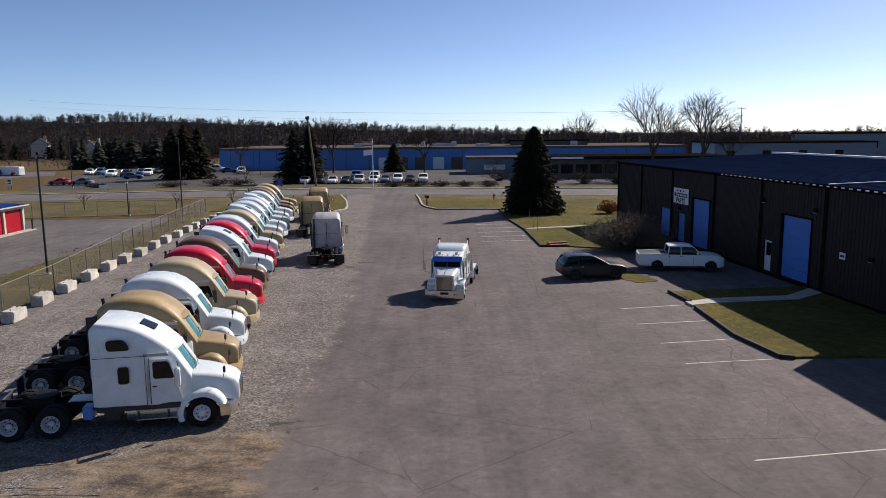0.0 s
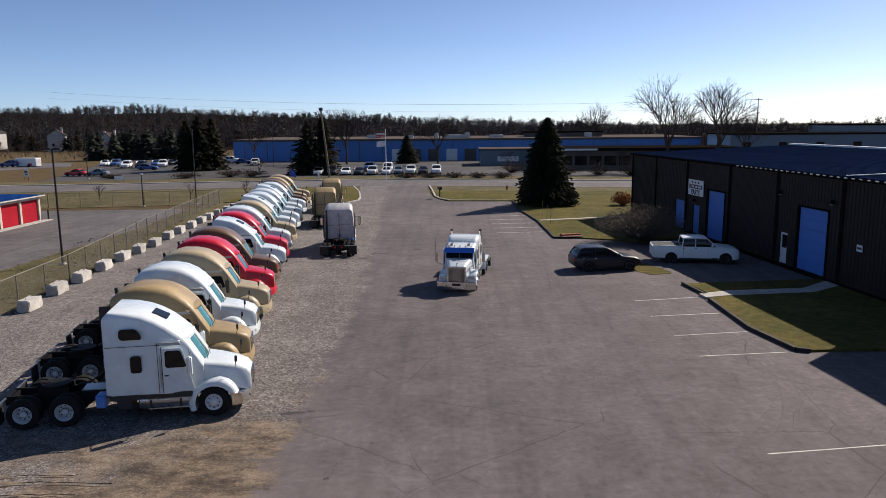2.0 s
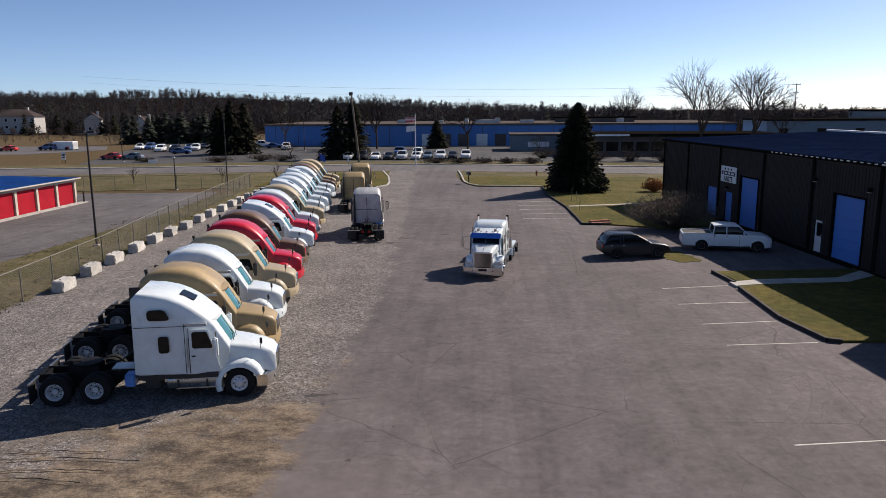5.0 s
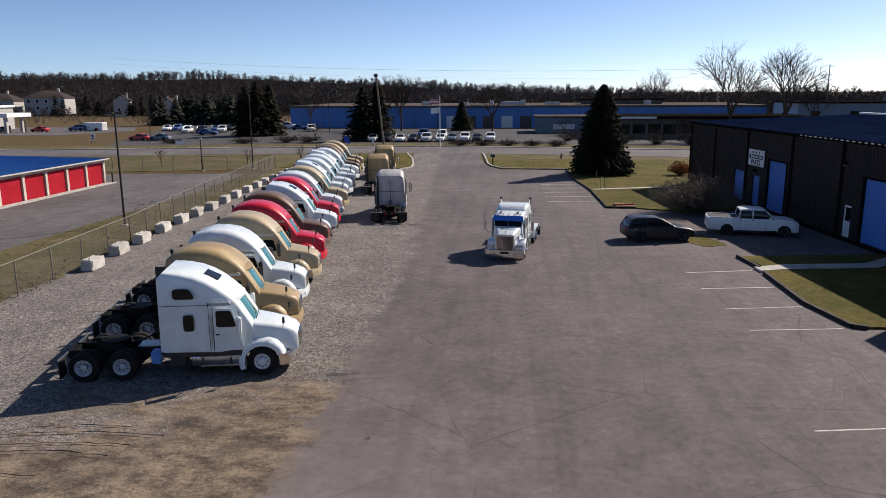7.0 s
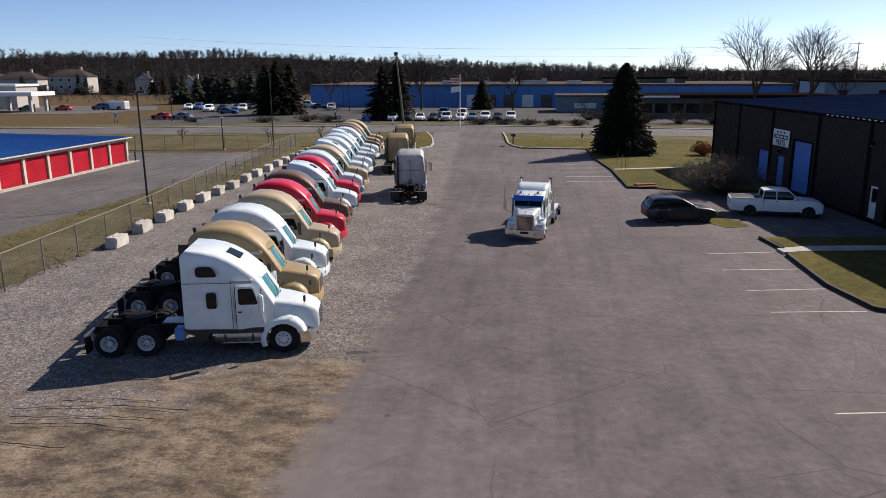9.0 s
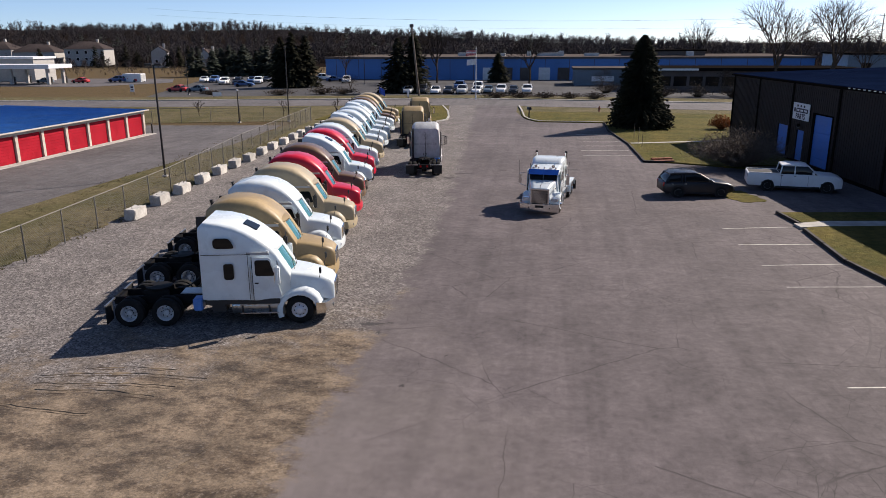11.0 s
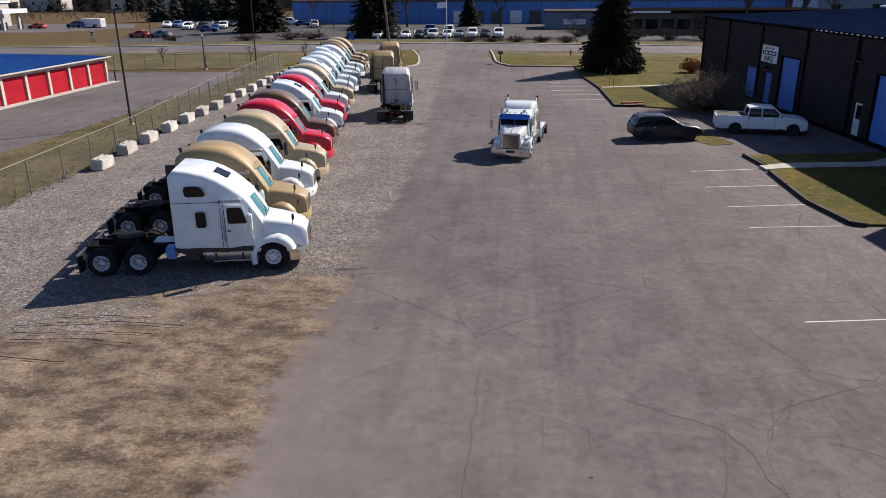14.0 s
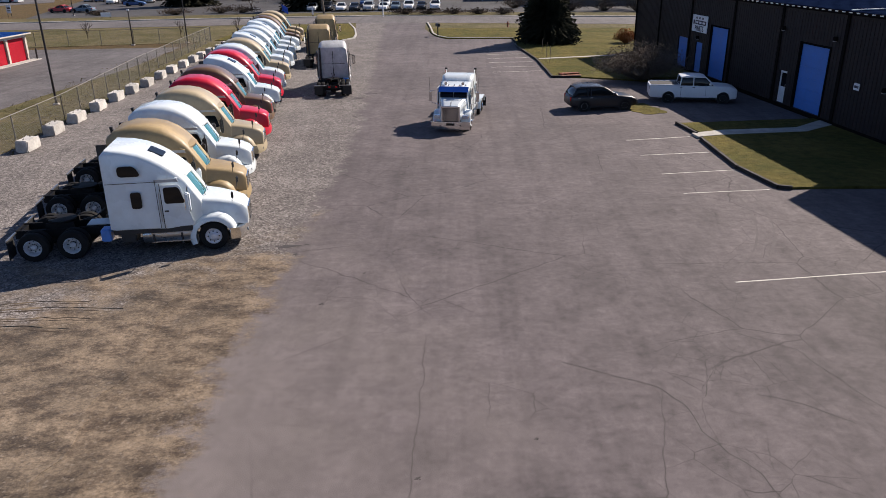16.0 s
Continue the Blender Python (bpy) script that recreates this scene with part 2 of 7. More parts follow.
M["steel"] = mat("brushed_steel", (0.5, 0.5, 0.5), 0.3, 0.9, var=0.2)
M["alloy"] = mat("wheel_alloy", (0.66, 0.68, 0.72), 0.3, 0.35, var=0.15, fine=12)
M["white_wheel"] = mat("white_wheel_paint", (0.68, 0.69, 0.71), 0.45, var=0.25, fine=10, dirt=(0.3, 0.28, 0.26))
M["tyre"] = mat("tyre_rubber", (0.018, 0.018, 0.018), 0.85, var=0.3, fine=18, dirt=(0.035, 0.032, 0.03))
M["chassis"] = mat("chassis_black", (0.013, 0.013, 0.014), 0.65, var=0.4, fine=14, dirt=(0.03, 0.025, 0.022))
for dull in ("chassis", "tyre"):
    M[dull].node_tree.nodes["Principled BSDF"].inputs["Specular IOR Level"].default_value = 0.15
M["black"] = mat("black_plastic", (0.025, 0.025, 0.027), 0.5, var=0.3)
M["seal"] = mat("black_seal", (0.012, 0.012, 0.012), 0.7)
M["windscreen"] = glass_mat("windscreen_glass", (0.06, 0.24, 0.26), 0.3)
M["dark_glass"] = glass_mat("dark_glass", (0.008, 0.010, 0.012), 0.0)
M["dark_glass"].node_tree.nodes["Principled BSDF"].inputs["Coat Weight"].default_value = 0.0
M["dark_glass"].node_tree.nodes["Principled BSDF"].inputs["Specular IOR Level"].default_value = 0.3
# the visor's mirrored blue sky is put into its base colour
M["sky_reflection_visor"] = mat("blue_tinted_visor", (0.03, 0.16, 0.62), 0.12, 0.2, var=0.1, coat=1.0)
M["lamp_glass"] = mat("headlamp_lens", (0.62, 0.64, 0.66), 0.1, 0.4, var=0.2, coat=1.0)
M["amber"] = mat("amber_lens", (0.7, 0.22, 0.02), 0.2, var=0.1)
M["red_lens"] = mat("red_lens", (0.5, 0.01, 0.01), 0.2, var=0.1)
M["tank_and_sky_blue"] = mat("blue_box_paint", (0.10, 0.28, 0.70), 0.35, var=0.2)
M["pole"] = mat("dark_pole_paint", (0.035, 0.03, 0.028), 0.5, 0.4, var=0.2)
M["galv"] = mat("galvanised_wire", (0.2, 0.19, 0.17), 0.6, 0.2, var=0.25)
M["wood_pole"] = mat("weathered_pole_wood", (0.22, 0.17, 0.13), 0.85, var=0.4, scale=2, fine=14, relief=0.4)
M["bark"] = mat("bark", (0.10, 0.078, 0.06), 0.95, var=0.4, scale=3, fine=18, relief=0.5)
M["twig"] = mat("bare_twigs", (0.085, 0.068, 0.058), 0.95, var=0.4, scale=0.2, fine=2, vary=0.3)
M["needle"] = mat("spruce_needles", (0.042, 0.042, 0.026), 0.95, var=0.55, scale=0.8, fine=7, vary=0.3)
M["needle"].node_tree.nodes["Principled BSDF"].inputs["Specular IOR Level"].default_value = 0.05
M["needle_far"] = mat("pine_needles", (0.028, 0.042, 0.022), 0.9, var=0.5, scale=0.15, fine=2, vary=0.4)
M["shrub_twig"] = mat("shrub_twigs", (0.17, 0.13, 0.095), 0.95, var=0.4, scale=2, fine=9)
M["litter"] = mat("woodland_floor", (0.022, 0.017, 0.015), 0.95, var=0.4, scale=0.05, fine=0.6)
for dull in ("litter", "bark", "twig"):
    M[dull].node_tree.nodes["Principled BSDF"].inputs["Specular IOR Level"].default_value = 0.0
M["far_twig"] = mat("far_twigs", (0.062, 0.048, 0.048), 0.95, var=0.5, scale=0.05, fine=0.5)
M["tar"] = mat("crack_tar", (0.055, 0.047, 0.046), 0.8, var=0.4, fine=15)
M["rut"] = mat("wet_rut_earth", (0.05, 0.033, 0.02), 0.95, var=0.5, scale=1.5, fine=14, relief=0.6)
M["rut_ridge"] = mat("dry_rut_ridge", (0.23, 0.175, 0.115), 0.95, var=0.45, scale=2.5, fine=16, relief=0.6)
M["rust_leaf"] = mat("rust_leaves", (0.42, 0.16, 0.04), 0.9, var=0.5, scale=2, fine=9)
M["hedge_leaf"] = mat("winter_hedge_leaves", (0.075, 0.05, 0.032), 0.9, var=0.5, scale=1, fine=6)
M["house_wall"] = mat("pale_house_siding", (0.44, 0.42, 0.39), 0.8, var=0.15, fine=3)
M["house_roof"] = mat("house_shingles", (0.075, 0.062, 0.06), 0.9, var=0.3, fine=4)
M["stone_wall"] = mat("dark_building_wall", (0.14, 0.12, 0.11), 0.8, var=0.3, scale=0.3, fine=3)
for dull in ("stone_wall", "siding_trim", "house_roof"):
    M[dull].node_tree.nodes["Principled BSDF"].inputs["Specular IOR Level"].default_value = 0.0
M["sign_white"] = mat("white_sign_panel", (0.78, 0.78, 0.78), 0.5, var=0.12)
M["sign_ink"] = mat("dark_sign_paint", (0.05, 0.035, 0.05), 0.6, var=0.2)
M["flag_cloth"] = mat("white_flag_cloth", (0.72, 0.73, 0.75), 0.8, var=0.1)
M["flag_red"] = mat("red_flag_cloth", (0.5, 0.05, 0.06), 0.8, var=0.1)
M["flag_blue"] = mat("blue_flag_cloth", (0.03, 0.10, 0.55), 0.8, var=0.3, scale=4)
for cname, col in dict(car_white=(0.75, 0.76, 0.77), car_black=(0.006, 0.007, 0.011), car_red=(0.5, 0.02, 0.025), car_blue=(0.04, 0.10, 0.26), car_silver=(0.45, 0.47, 0.49), car_slate=(0.12, 0.17, 0.22)).items():
    M[cname] = mat(cname + "_paint", col, 0.35, 0.0, var=0.08, scale=1, fine=6, coat=0.12)


# ---- mesh tools ----
def finish(bm, sharp=0.6):
    bmesh.ops.recalc_face_normals(bm, faces=bm.faces)
    for f in bm.faces:
        f.smooth = True
    for e in bm.edges:
        e.smooth = len(e.link_faces) == 2 and e.calc_face_angle(9) < sharp


def part(name, bm, material, parent=None, label="", sharp=0.6):
    finish(bm, sharp)
    me = bpy.data.meshes.new(name)
    bm.to_mesh(me)
    bm.free()
    me.materials.append(material)
    ob = new(name, me)
    ob.parent = parent
    if label:
        ob["label"] = label
    return ob


def again(ob, parent, m):
    """A further part on the same mesh, at the pose m under its parent."""
    o = new(ob.name.split(".")[0], ob.data)
    o.parent = parent
    o.matrix_basis = m
    return o


def raw(name, verts, faces, material, parent=None, smooth=False):
    me = bpy.data.meshes.new(name)
    me.from_pydata(verts, [], faces)
    me.materials.append(material)
    if smooth:
        me.polygons.foreach_set("use_smooth", [True] * len(me.polygons))
    ob = new(name, me)
    ob.parent = parent
    return ob


def thing(name, m, label, category, group="", kind=""):
    ob = new(name)
    ob.empty_display_size = 0.2
    ob.matrix_basis = m
    return tagged(ob, label, category, group, kind)


def box(bm, x0, x1, y0, y1, z0, z1, bev=0.0, m=None):
    r = bmesh.ops.create_cube(bm, size=1.0)
    vs = r["verts"]
    for v in vs:
        v.co = Vector((x0 + (v.co.x + 0.5) * (x1 - x0), y0 + (v.co.y + 0.5) * (y1 - y0), z0 + (v.co.z + 0.5) * (z1 - z0)))
    if m is not None:
        bmesh.ops.transform(bm, matrix=m, verts=vs)
    if bev:
        bmesh.ops.bevel(bm, geom=list({e for v in vs for e in v.link_edges}), offset=bev, segments=2, affect="EDGES")
    return bm


def boxes(*args, bev=0.0):
    bm = bmesh.new()
    for a in args:
        box(bm, *a, bev=bev)
    return bm


def tube(bm, path, radii, n=8, cap=True):
    """A tube along points; radii: one number or one a point."""
    if isinstance(radii, (int, float)):
        radii = [radii] * len(path)
    path = [Vector(p) for p in path]
    rings = []
    for i, p in enumerate(path):
        d = (path[min(i + 1, len(path) - 1)] - path[max(i - 1, 0)]).normalized()
        a = d.cross(Vector((0, 0, 1)) if abs(d.z) < 0.9 else Vector((1, 0, 0))).normalized()
        b = d.cross(a)
        rings.append([bm.verts.new(p + radii[i] * (math.cos(2 * math.pi * k / n) * a + math.sin(2 * math.pi * k / n) * b)) for k in range(n)])
    for r0, r1 in zip(rings, rings[1:]):
        for k in range(n):
            bm.faces.new((r0[k], r0[(k + 1) % n], r1[(k + 1) % n], r1[k]))
    if cap:
        bm.faces.new(rings[0][::-1])
        bm.faces.new(rings[-1])
    return bm


def tubes(*paths, r=0.03, n=8):
    bm = bmesh.new()
    for p in paths:
        tube(bm, p, r, n)
    return bm


def rrect(x, w, z0, z1, r, n=3, wt=None):
    """A rounded rectangle across the y axis at x; wt: its width at the top."""
    wt = w if wt is None else wt
    pts = []
    for cx, cz, a0 in ((1, 1, 0), (-1, 1, 90), (-1, -1, 180), (1, -1, 270)):
        half = (wt if cz > 0 else w) / 2
        rr = r if cz > 0 else min(r, 0.06)
        for k in range(n + 1):
            a = radians(a0 + 90 * k / n)
            pts.append(Vector((x, cx * (half - rr) + rr * math.cos(a), (z1 - rr if cz > 0 else z0 + rr) + rr * math.sin(a))))
    return pts


def loft(bm, sections, caps=True):
    rings = [[bm.verts.new(p) for p in s] for s in sections]
    n = len(rings[0])
    for a, b in zip(rings, rings[1:]):
        for k in range(n):
            bm.faces.new((a[k], a[(k + 1) % n], b[(k + 1) % n], b[k]))
    if caps:
        bm.faces.new(rings[0][::-1])
        bm.faces.new(rings[-1])
    return bm


def prism(bm, profile, y0, y1, bev=0.0):
    """A profile in x and z, drawn out across y."""
    a = [bm.verts.new((x, y0, z)) for x, z in profile]
    b = [bm.verts.new((x, y1, z)) for x, z in profile]
    n = len(a)
    fs = [bm.faces.new(a[::-1]), bm.faces.new(b)]
    for k in range(n):
        fs.append(bm.faces.new((a[k], a[(k + 1) % n], b[(k + 1) % n], b[k])))
    if bev:
        bmesh.ops.bevel(bm, geom=list({e for f in fs[:2] for e in f.edges}), offset=bev, segments=2, affect="EDGES")
    return bm


def lathe(bm, profile, n=24, y=0.0, first=True, last=True):
    """A profile of (radius, y) turned about the y axis."""
    rings = [[bm.verts.new((r * math.cos(2 * math.pi * k / n), y + yy, r * math.sin(2 * math.pi * k / n))) for k in range(n)] for r, yy in profile]
    for a, b in zip(rings, rings[1:]):
        for k in range(n):
            bm.faces.new((a[k], a[(k + 1) % n], b[(k + 1) % n], b[k]))
    if first:
        bm.faces.new(rings[0][::-1])
    if last:
        bm.faces.new(rings[-1])
    return bm


def panel(bm, pts, thick=0.02):
    """A flat or bent plate through the points of a ring, drawn out against its normal."""
    vs = [bm.verts.new(p) for p in pts]
    f = bm.faces.new(vs)
    f.normal_update()
    r = bmesh.ops.extrude_face_region(bm, geom=[f])
    bmesh.ops.translate(bm, vec=-f.normal * thick, verts=[g for g in r["geom"] if isinstance(g, bmesh.types.BMVert)])
    return bm


def sheet(name, pts, z, material, label, category, drop=0.15):
    """A piece of ground with a flat top and some depth."""
    bm = bmesh.new()
    top = [bm.verts.new((x, y, z)) for x, y in pts]
    low = [bm.verts.new((x, y, z - drop)) for x, y in pts]
    bm.faces.new(top)
    for k in range(len(top)):
        bm.faces.new((low[k], low[(k + 1) % len(top)], top[(k + 1) % len(top)], top[k]))
    return tagged(part(name, bm, material, sharp=0.3), label, category, kind="structure")


def ragged(pts, step, amount, seed=0.0):
    """A line through points with many small irregular steps aside."""
    out = []
    for (x0, y0), (x1, y1) in zip(pts, pts[1:]):
        n = max(1, int(math.hypot(x1 - x0, y1 - y0) / step))
        nx, ny = -(y1 - y0), (x1 - x0)
        ln = math.hypot(nx, ny)
        for k in range(n):
            u = k / n
            x, y = x0 + u * (x1 - x0), y0 + u * (y1 - y0)
            d = amount * (noise.noise((x * 0.35, y * 0.35, seed)) + 0.6 * noise.noise((x * 1.7, y * 1.7, seed)))
            out.append((x + d * nx / ln, y + d * ny / ln))
    return out + [pts[-1]]


# ---- ground ----
sheet("ground", [(-3000, -1500), (3000, -1500), (3000, 4500), (-3000, 4500)], -0.06, M["field"], "dry winter grass and brown fields to the horizon", "ground")
edge = ragged([(-7.9, -12), (-7.9, 10), (-8.2, 19), (-8.4, 26), (-8.3, 41), (-9.2, 52), (-10.6, 66), (-12.8, 82), (-14.6, 94)], 0.35, 0.5)
sheet("asphalt_yard", [(24, -40), (24, 30.6), (14.6, 30.7), (13.9, 34), (14.0, 39.9), (14.2, 41), (13.8, 44.2), (23.4, 45.3), (21.8, 61.5), (11, 62.6), (8.5, 62.6), (8.3, 73.5), (7.2, 85), (7.3, 94), (-0.9, 94.6), (-2.2, 97), (-2.9, 100), (-4.2, 108), (-4.5, 119.4), (-15.5, 119.4), (-13.6, 104), (-12.9, 95), (-17, 94), (-15, 80), (-12, 52), (-11, 20), (-11, -40)], 0.0, M["asphalt"], "worn patched grey asphalt of the truck yard, cracked", "asphalt")
sheet("gravel_lot", edge[::-1] + [(-24.2, -12), (-24.2, 38), (-26.8, 77), (-29.5, 94)], 0.012, M["gravel"], "grey crushed gravel with bare brown dirt", "gravel")
strip = ragged([(-24.0, -12), (-23.9, 36), (-26.6, 76), (-29.0, 95)], 0.3, 0.6, 4.0)
sheet("grass_strip", [(-31.6, 95), (-30.8, 70), (-31.6, 43), (-33, -12)] + strip, 0.03, M["verge"], "patchy dry grass strip along the chain-link fence", "grass")
sheet("storage_lot", ragged([(-31.2, -12), (-31.6, 43), (-30.9, 70), (-32.2, 87.5), (-62, 84.5)], 0.4, 0.25, 7.0) + [(-75, -12)], 0.0, M["pale_asphalt"], "pale asphalt lot before the storage units", "asphalt")

# the lawn east of the drive, and its planting strip along the building
sheet("lawn", ragged([(8.5, 62.7), (8.35, 73.5), (7.2, 85), (7.4, 93.6)], 0.5, 0.12) + ragged([(7.4, 93.6), (-0.9, 94.2), (-2.2, 97), (-3.0, 100.5)], 0.6, 0.1) + [(-3.6, 108), (30, 106), (60, 104), (60, 72), (17, 72), (16, 60), (11, 62.3)], 0.10, M["lawn"], "yellow-green winter lawn with dry patches", "lawn")
sheet("planting_bed", [(13.0, 61.6), (21.6, 61.6), (20.6, 72.1), (13.5, 72.1)], 0.105, M["lawn"], "shaded grass bed along the building", "grass")
sheet("kerb_lawn", ragged([(14.9, 30.6), (14.05, 34.0), (14.2, 40.1), (14.6, 41.2), (14.0, 44.0)], 0.5, 0.06) + [(23.2, 45.2), (24.6, 31)], 0.10, M["lawn"], "strip of yellow-green lawn inside the timber kerb", "lawn")

sheet("dry_grass_patch", ragged([(13.4, 51.0), (14.2, 47.6), (12.9, 47.3), (11.8, 48.6), (12.2, 50.6), (13.4, 51.0)], 0.18, 0.45), 0.02, M["lawn"], "small patch of yellow grass before the building", "grass")

# concrete footway across the lawn strip
sheet("footway", [(14.0, 40.25), (15.7, 40.8), (20.6, 41.5), (23.4, 43.6), (23.3, 45.0), (20.4, 42.5), (15.7, 41.9), (13.9, 41.15)], 0.125, M["concrete"], "narrow pale concrete footway", "footway")
sheet("lawn_footway", [(8.6, 73.8), (19, 77.0), (19, 77.6), (8.5, 74.4)], 0.115, M["concrete"], "thin pale concrete footway across the lawn", "footway")


def road_edge(off):
    line = [(-420, 84), (-240, 100), (-140, 110), (-75, 117.5), (-45, 122.5), (-17, 126.0), (-5, 125.6), (27, 120.5), (60, 117.5), (140, 112), (420, 100)]
    out = []
    for i in range(len(line) - 1):
        p = [line[max(min(i + k, len(line) - 1), 0)] for k in (-1, 0, 1, 2)]
        for s in range(6):
            u = s / 6
            out.append(tuple(0.5 * (2 * p[1][c] + (p[2][c] - p[0][c]) * u + (2 * p[0][c] - 5 * p[1][c] + 4 * p[2][c] - p[3][c]) * u * u + (3 * p[1][c] - p[0][c] - 3 * p[2][c] + p[3][c]) * u ** 3) for c in (0, 1)))
    out.append(line[-1])
    return [(x, y + off) for x, y in out]


sheet("verge_near", road_edge(-6.6) + [(420, 60), (60, 100), (-3.2, 103), (-13.2, 96), (-31, 93), (-62, 86), (-420, 60)], -0.02, M["verge"], "dry grass verge beside the road", "grass")
sheet("road", road_edge(-7.2) + road_edge(6.2)[::-1], 0.004, M["road"], "pale grey asphalt road running across", "road", 0.1)
sheet("verge_far", road_edge(6.9) + road_edge(15.5)[::-1], 0.06, M["verge"], "dull green grass verge beyond the road", "grass")
sheet("kerb_far", road_edge(6.2) + road_edge(6.8)[::-1], 0.14, M["concrete"], "long concrete kerb of the road", "kerb")
sheet("parking_far", [(-76, 133.5)] + [p for p in road_edge(15.6) if -74 < p[0] < 130] + [(130, 190), (-40, 203), (-104, 226), (-84, 160)], 0.02, M["dark_asphalt"], "asphalt parking lot across the road", "parking lot")
for tag, pts in (("a", [(-4.2, 118), (-3.4, 109), (-2.75, 100.2), (-1.9, 96.8), (-0.7, 94.75), (2, 94.35), (7.2, 94.1)]), ("b", [(-16.4, 118), (-14.2, 108), (-13.0, 100), (-12.7, 95.5), (-13.8, 93)])):
    bm = bmesh.new()
    for (x0, y0), (x1, y1) in zip(pts, pts[1:]):
        d = Vector((x1 - x0, y1 - y0, 0))
        m = Matrix.Translation((x0, y0, 0)) @ Matrix.Rotation(math.atan2(d.y, d.x), 4, "Z")
        box(bm, -0.02, d.length + 0.02, -0.11, 0.11, -0.1, 0.15, m=m)
    tagged(part("driveway_kerb", bm, M["concrete"]), "curved pale concrete kerb of the driveway", "kerb", kind="structure")
sheet("corner_grass", ragged([(-16.2, 117), (-14.0, 107), (-12.9, 99), (-12.9, 95.7), (-15, 93)], 0.6, 0.1) + [(-30, 94), (-30, 112)], 0.09, M["lawn"], "yellow-green grass corner beside the drive", "grass")

# painted lines
for x0, y0, x1, y1 in ((9.92, 39.94, 13.69, 40.76), (9.96, 36.63, 13.65, 37.2), (10.15, 33.14, 13.79, 33.79), (10.31, 30.08, 14.22, 30.61), (9.3, 20.75, 15.6, 21.75)):
    d = Vector((x1 - x0, y1 - y0, 0))
    n = d.orthogonal().normalized()
    n = Vector((-d.y, d.x, 0)).normalized() * 0.034
    pts = ragged([(x0 - n.x, y0 - n.y), (x1 - n.x, y1 - n.y)], 0.12, 0.012) + ragged([(x1 + n.x, y1 + n.y), (x0 + n.x, y0 + n.y)], 0.12, 0.012, 3.0)
    tagged(sheet("parking_line", pts, 0.005, M["line"], "worn white painted parking line on asphalt", "parking line", 0.006), group="parking lines", kind="structure")
for k in range(6):
    y = 66 + k * 3.1
    tagged(sheet("parking_line", [(3.6 - 0.03 * k, y), (8.0 - 0.1 * k, y + 0.55), (8.0 - 0.1 * k, y + 0.65), (3.6 - 0.03 * k, y + 0.1)], 0.005, M["line"], "worn white painted parking line on asphalt", "parking line", 0.006), group="parking lines", kind="structure")


def kerb_timbers(pts, z, label):
    k = thing("timber_kerb", pose(0, 0, 0), label, "kerb", kind="structure")
    for (x0, y0), (x1, y1) in zip(pts, pts[1:]):
        total = math.hypot(x1 - x0, y1 - y0)
        n = max(1, round(total / 2.4))
        for i in range(n):
            bm = boxes((0.015, total / n - 0.015, -0.09, 0.09, -0.05, z), bev=0.015)
            o = part("timber", bm, M["timber"], k)
            u = i / n
            a = math.atan2(y1 - y0, x1 - x0)
            o.matrix_basis = pose(x0 + u * (x1 - x0), y0 + u * (y1 - y0), random.uniform(-0.015, 0.01), 0, 0, math.degrees(a) + random.uniform(-0.8, 0.8))


kerb_timbers([(15.2, 30.55), (14.66, 30.75), (14.0, 34.0), (14.05, 39.95)], 0.17, "dark tarred timber kerb round the lawn")
kerb_timbers([(14.2, 41.15), (13.85, 44.1)], 0.17, "short dark tarred timber kerb beside the footway")
kerb_timbers([(10.9, 62.5), (8.5, 62.6), (8.3, 73.5), (7.2, 85.0), (7.3, 93.9)], 0.17, "long dark tarred timber kerb along the lawn")
steps = thing("brick_steps", pose(9.4, 62.7, 0, 0, 0, 18), "low red brick steps beside the lawn", "steps", kind="structure")
for s in range(2):
    for i in range(6):
        for j in range(2):
            part("brick", boxes((i * 0.3, i * 0.3 + 0.285, s * 0.5 + j * 0.22, s * 0.5 + j * 0.22 + 0.205, 0.0, 0.14 + 0.12 * s), bev=0.01), M["brick"], steps)

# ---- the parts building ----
# building scaled 1.11 away from the camera to keep its outline in view
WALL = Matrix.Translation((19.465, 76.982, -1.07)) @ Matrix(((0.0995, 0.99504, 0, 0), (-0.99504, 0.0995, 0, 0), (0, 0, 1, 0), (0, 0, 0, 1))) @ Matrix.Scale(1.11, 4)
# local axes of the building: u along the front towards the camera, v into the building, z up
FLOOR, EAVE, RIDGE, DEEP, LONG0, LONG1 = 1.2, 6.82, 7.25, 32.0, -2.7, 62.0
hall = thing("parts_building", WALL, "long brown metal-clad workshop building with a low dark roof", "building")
holes = [(26.3, 29.2, FLOOR, 4.85), (14.1, 16.9, FLOOR, 4.75), (11.5, 12.75, FLOOR, 3.4), (8.0, 9.9, 1.25, 3.5), (24.4, 25.25, FLOOR, 3.1)]
us = sorted({LONG0, LONG1, *[h[0] for h in holes], *[h[1] for h in holes]})
zs = sorted({-0.3, EAVE, *[h[2] for h in holes], *[h[3] for h in holes]})
bm = bmesh.new()
for u0, u1 in zip(us, us[1:]):
    z_run = None
    for z0, z1 in zip(zs, zs[1:]):
        if not any(h[0] < (u0 + u1) / 2 < h[1] and h[2] < (z0 + z1) / 2 < h[3] for h in holes):
            box(bm, u0, u1, 0, 0.25, z0, z1)
part("front_wall", bm, M["siding"], hall, "brown ribbed metal siding")
bm = bmesh.new()
u = LONG0 + 0.15
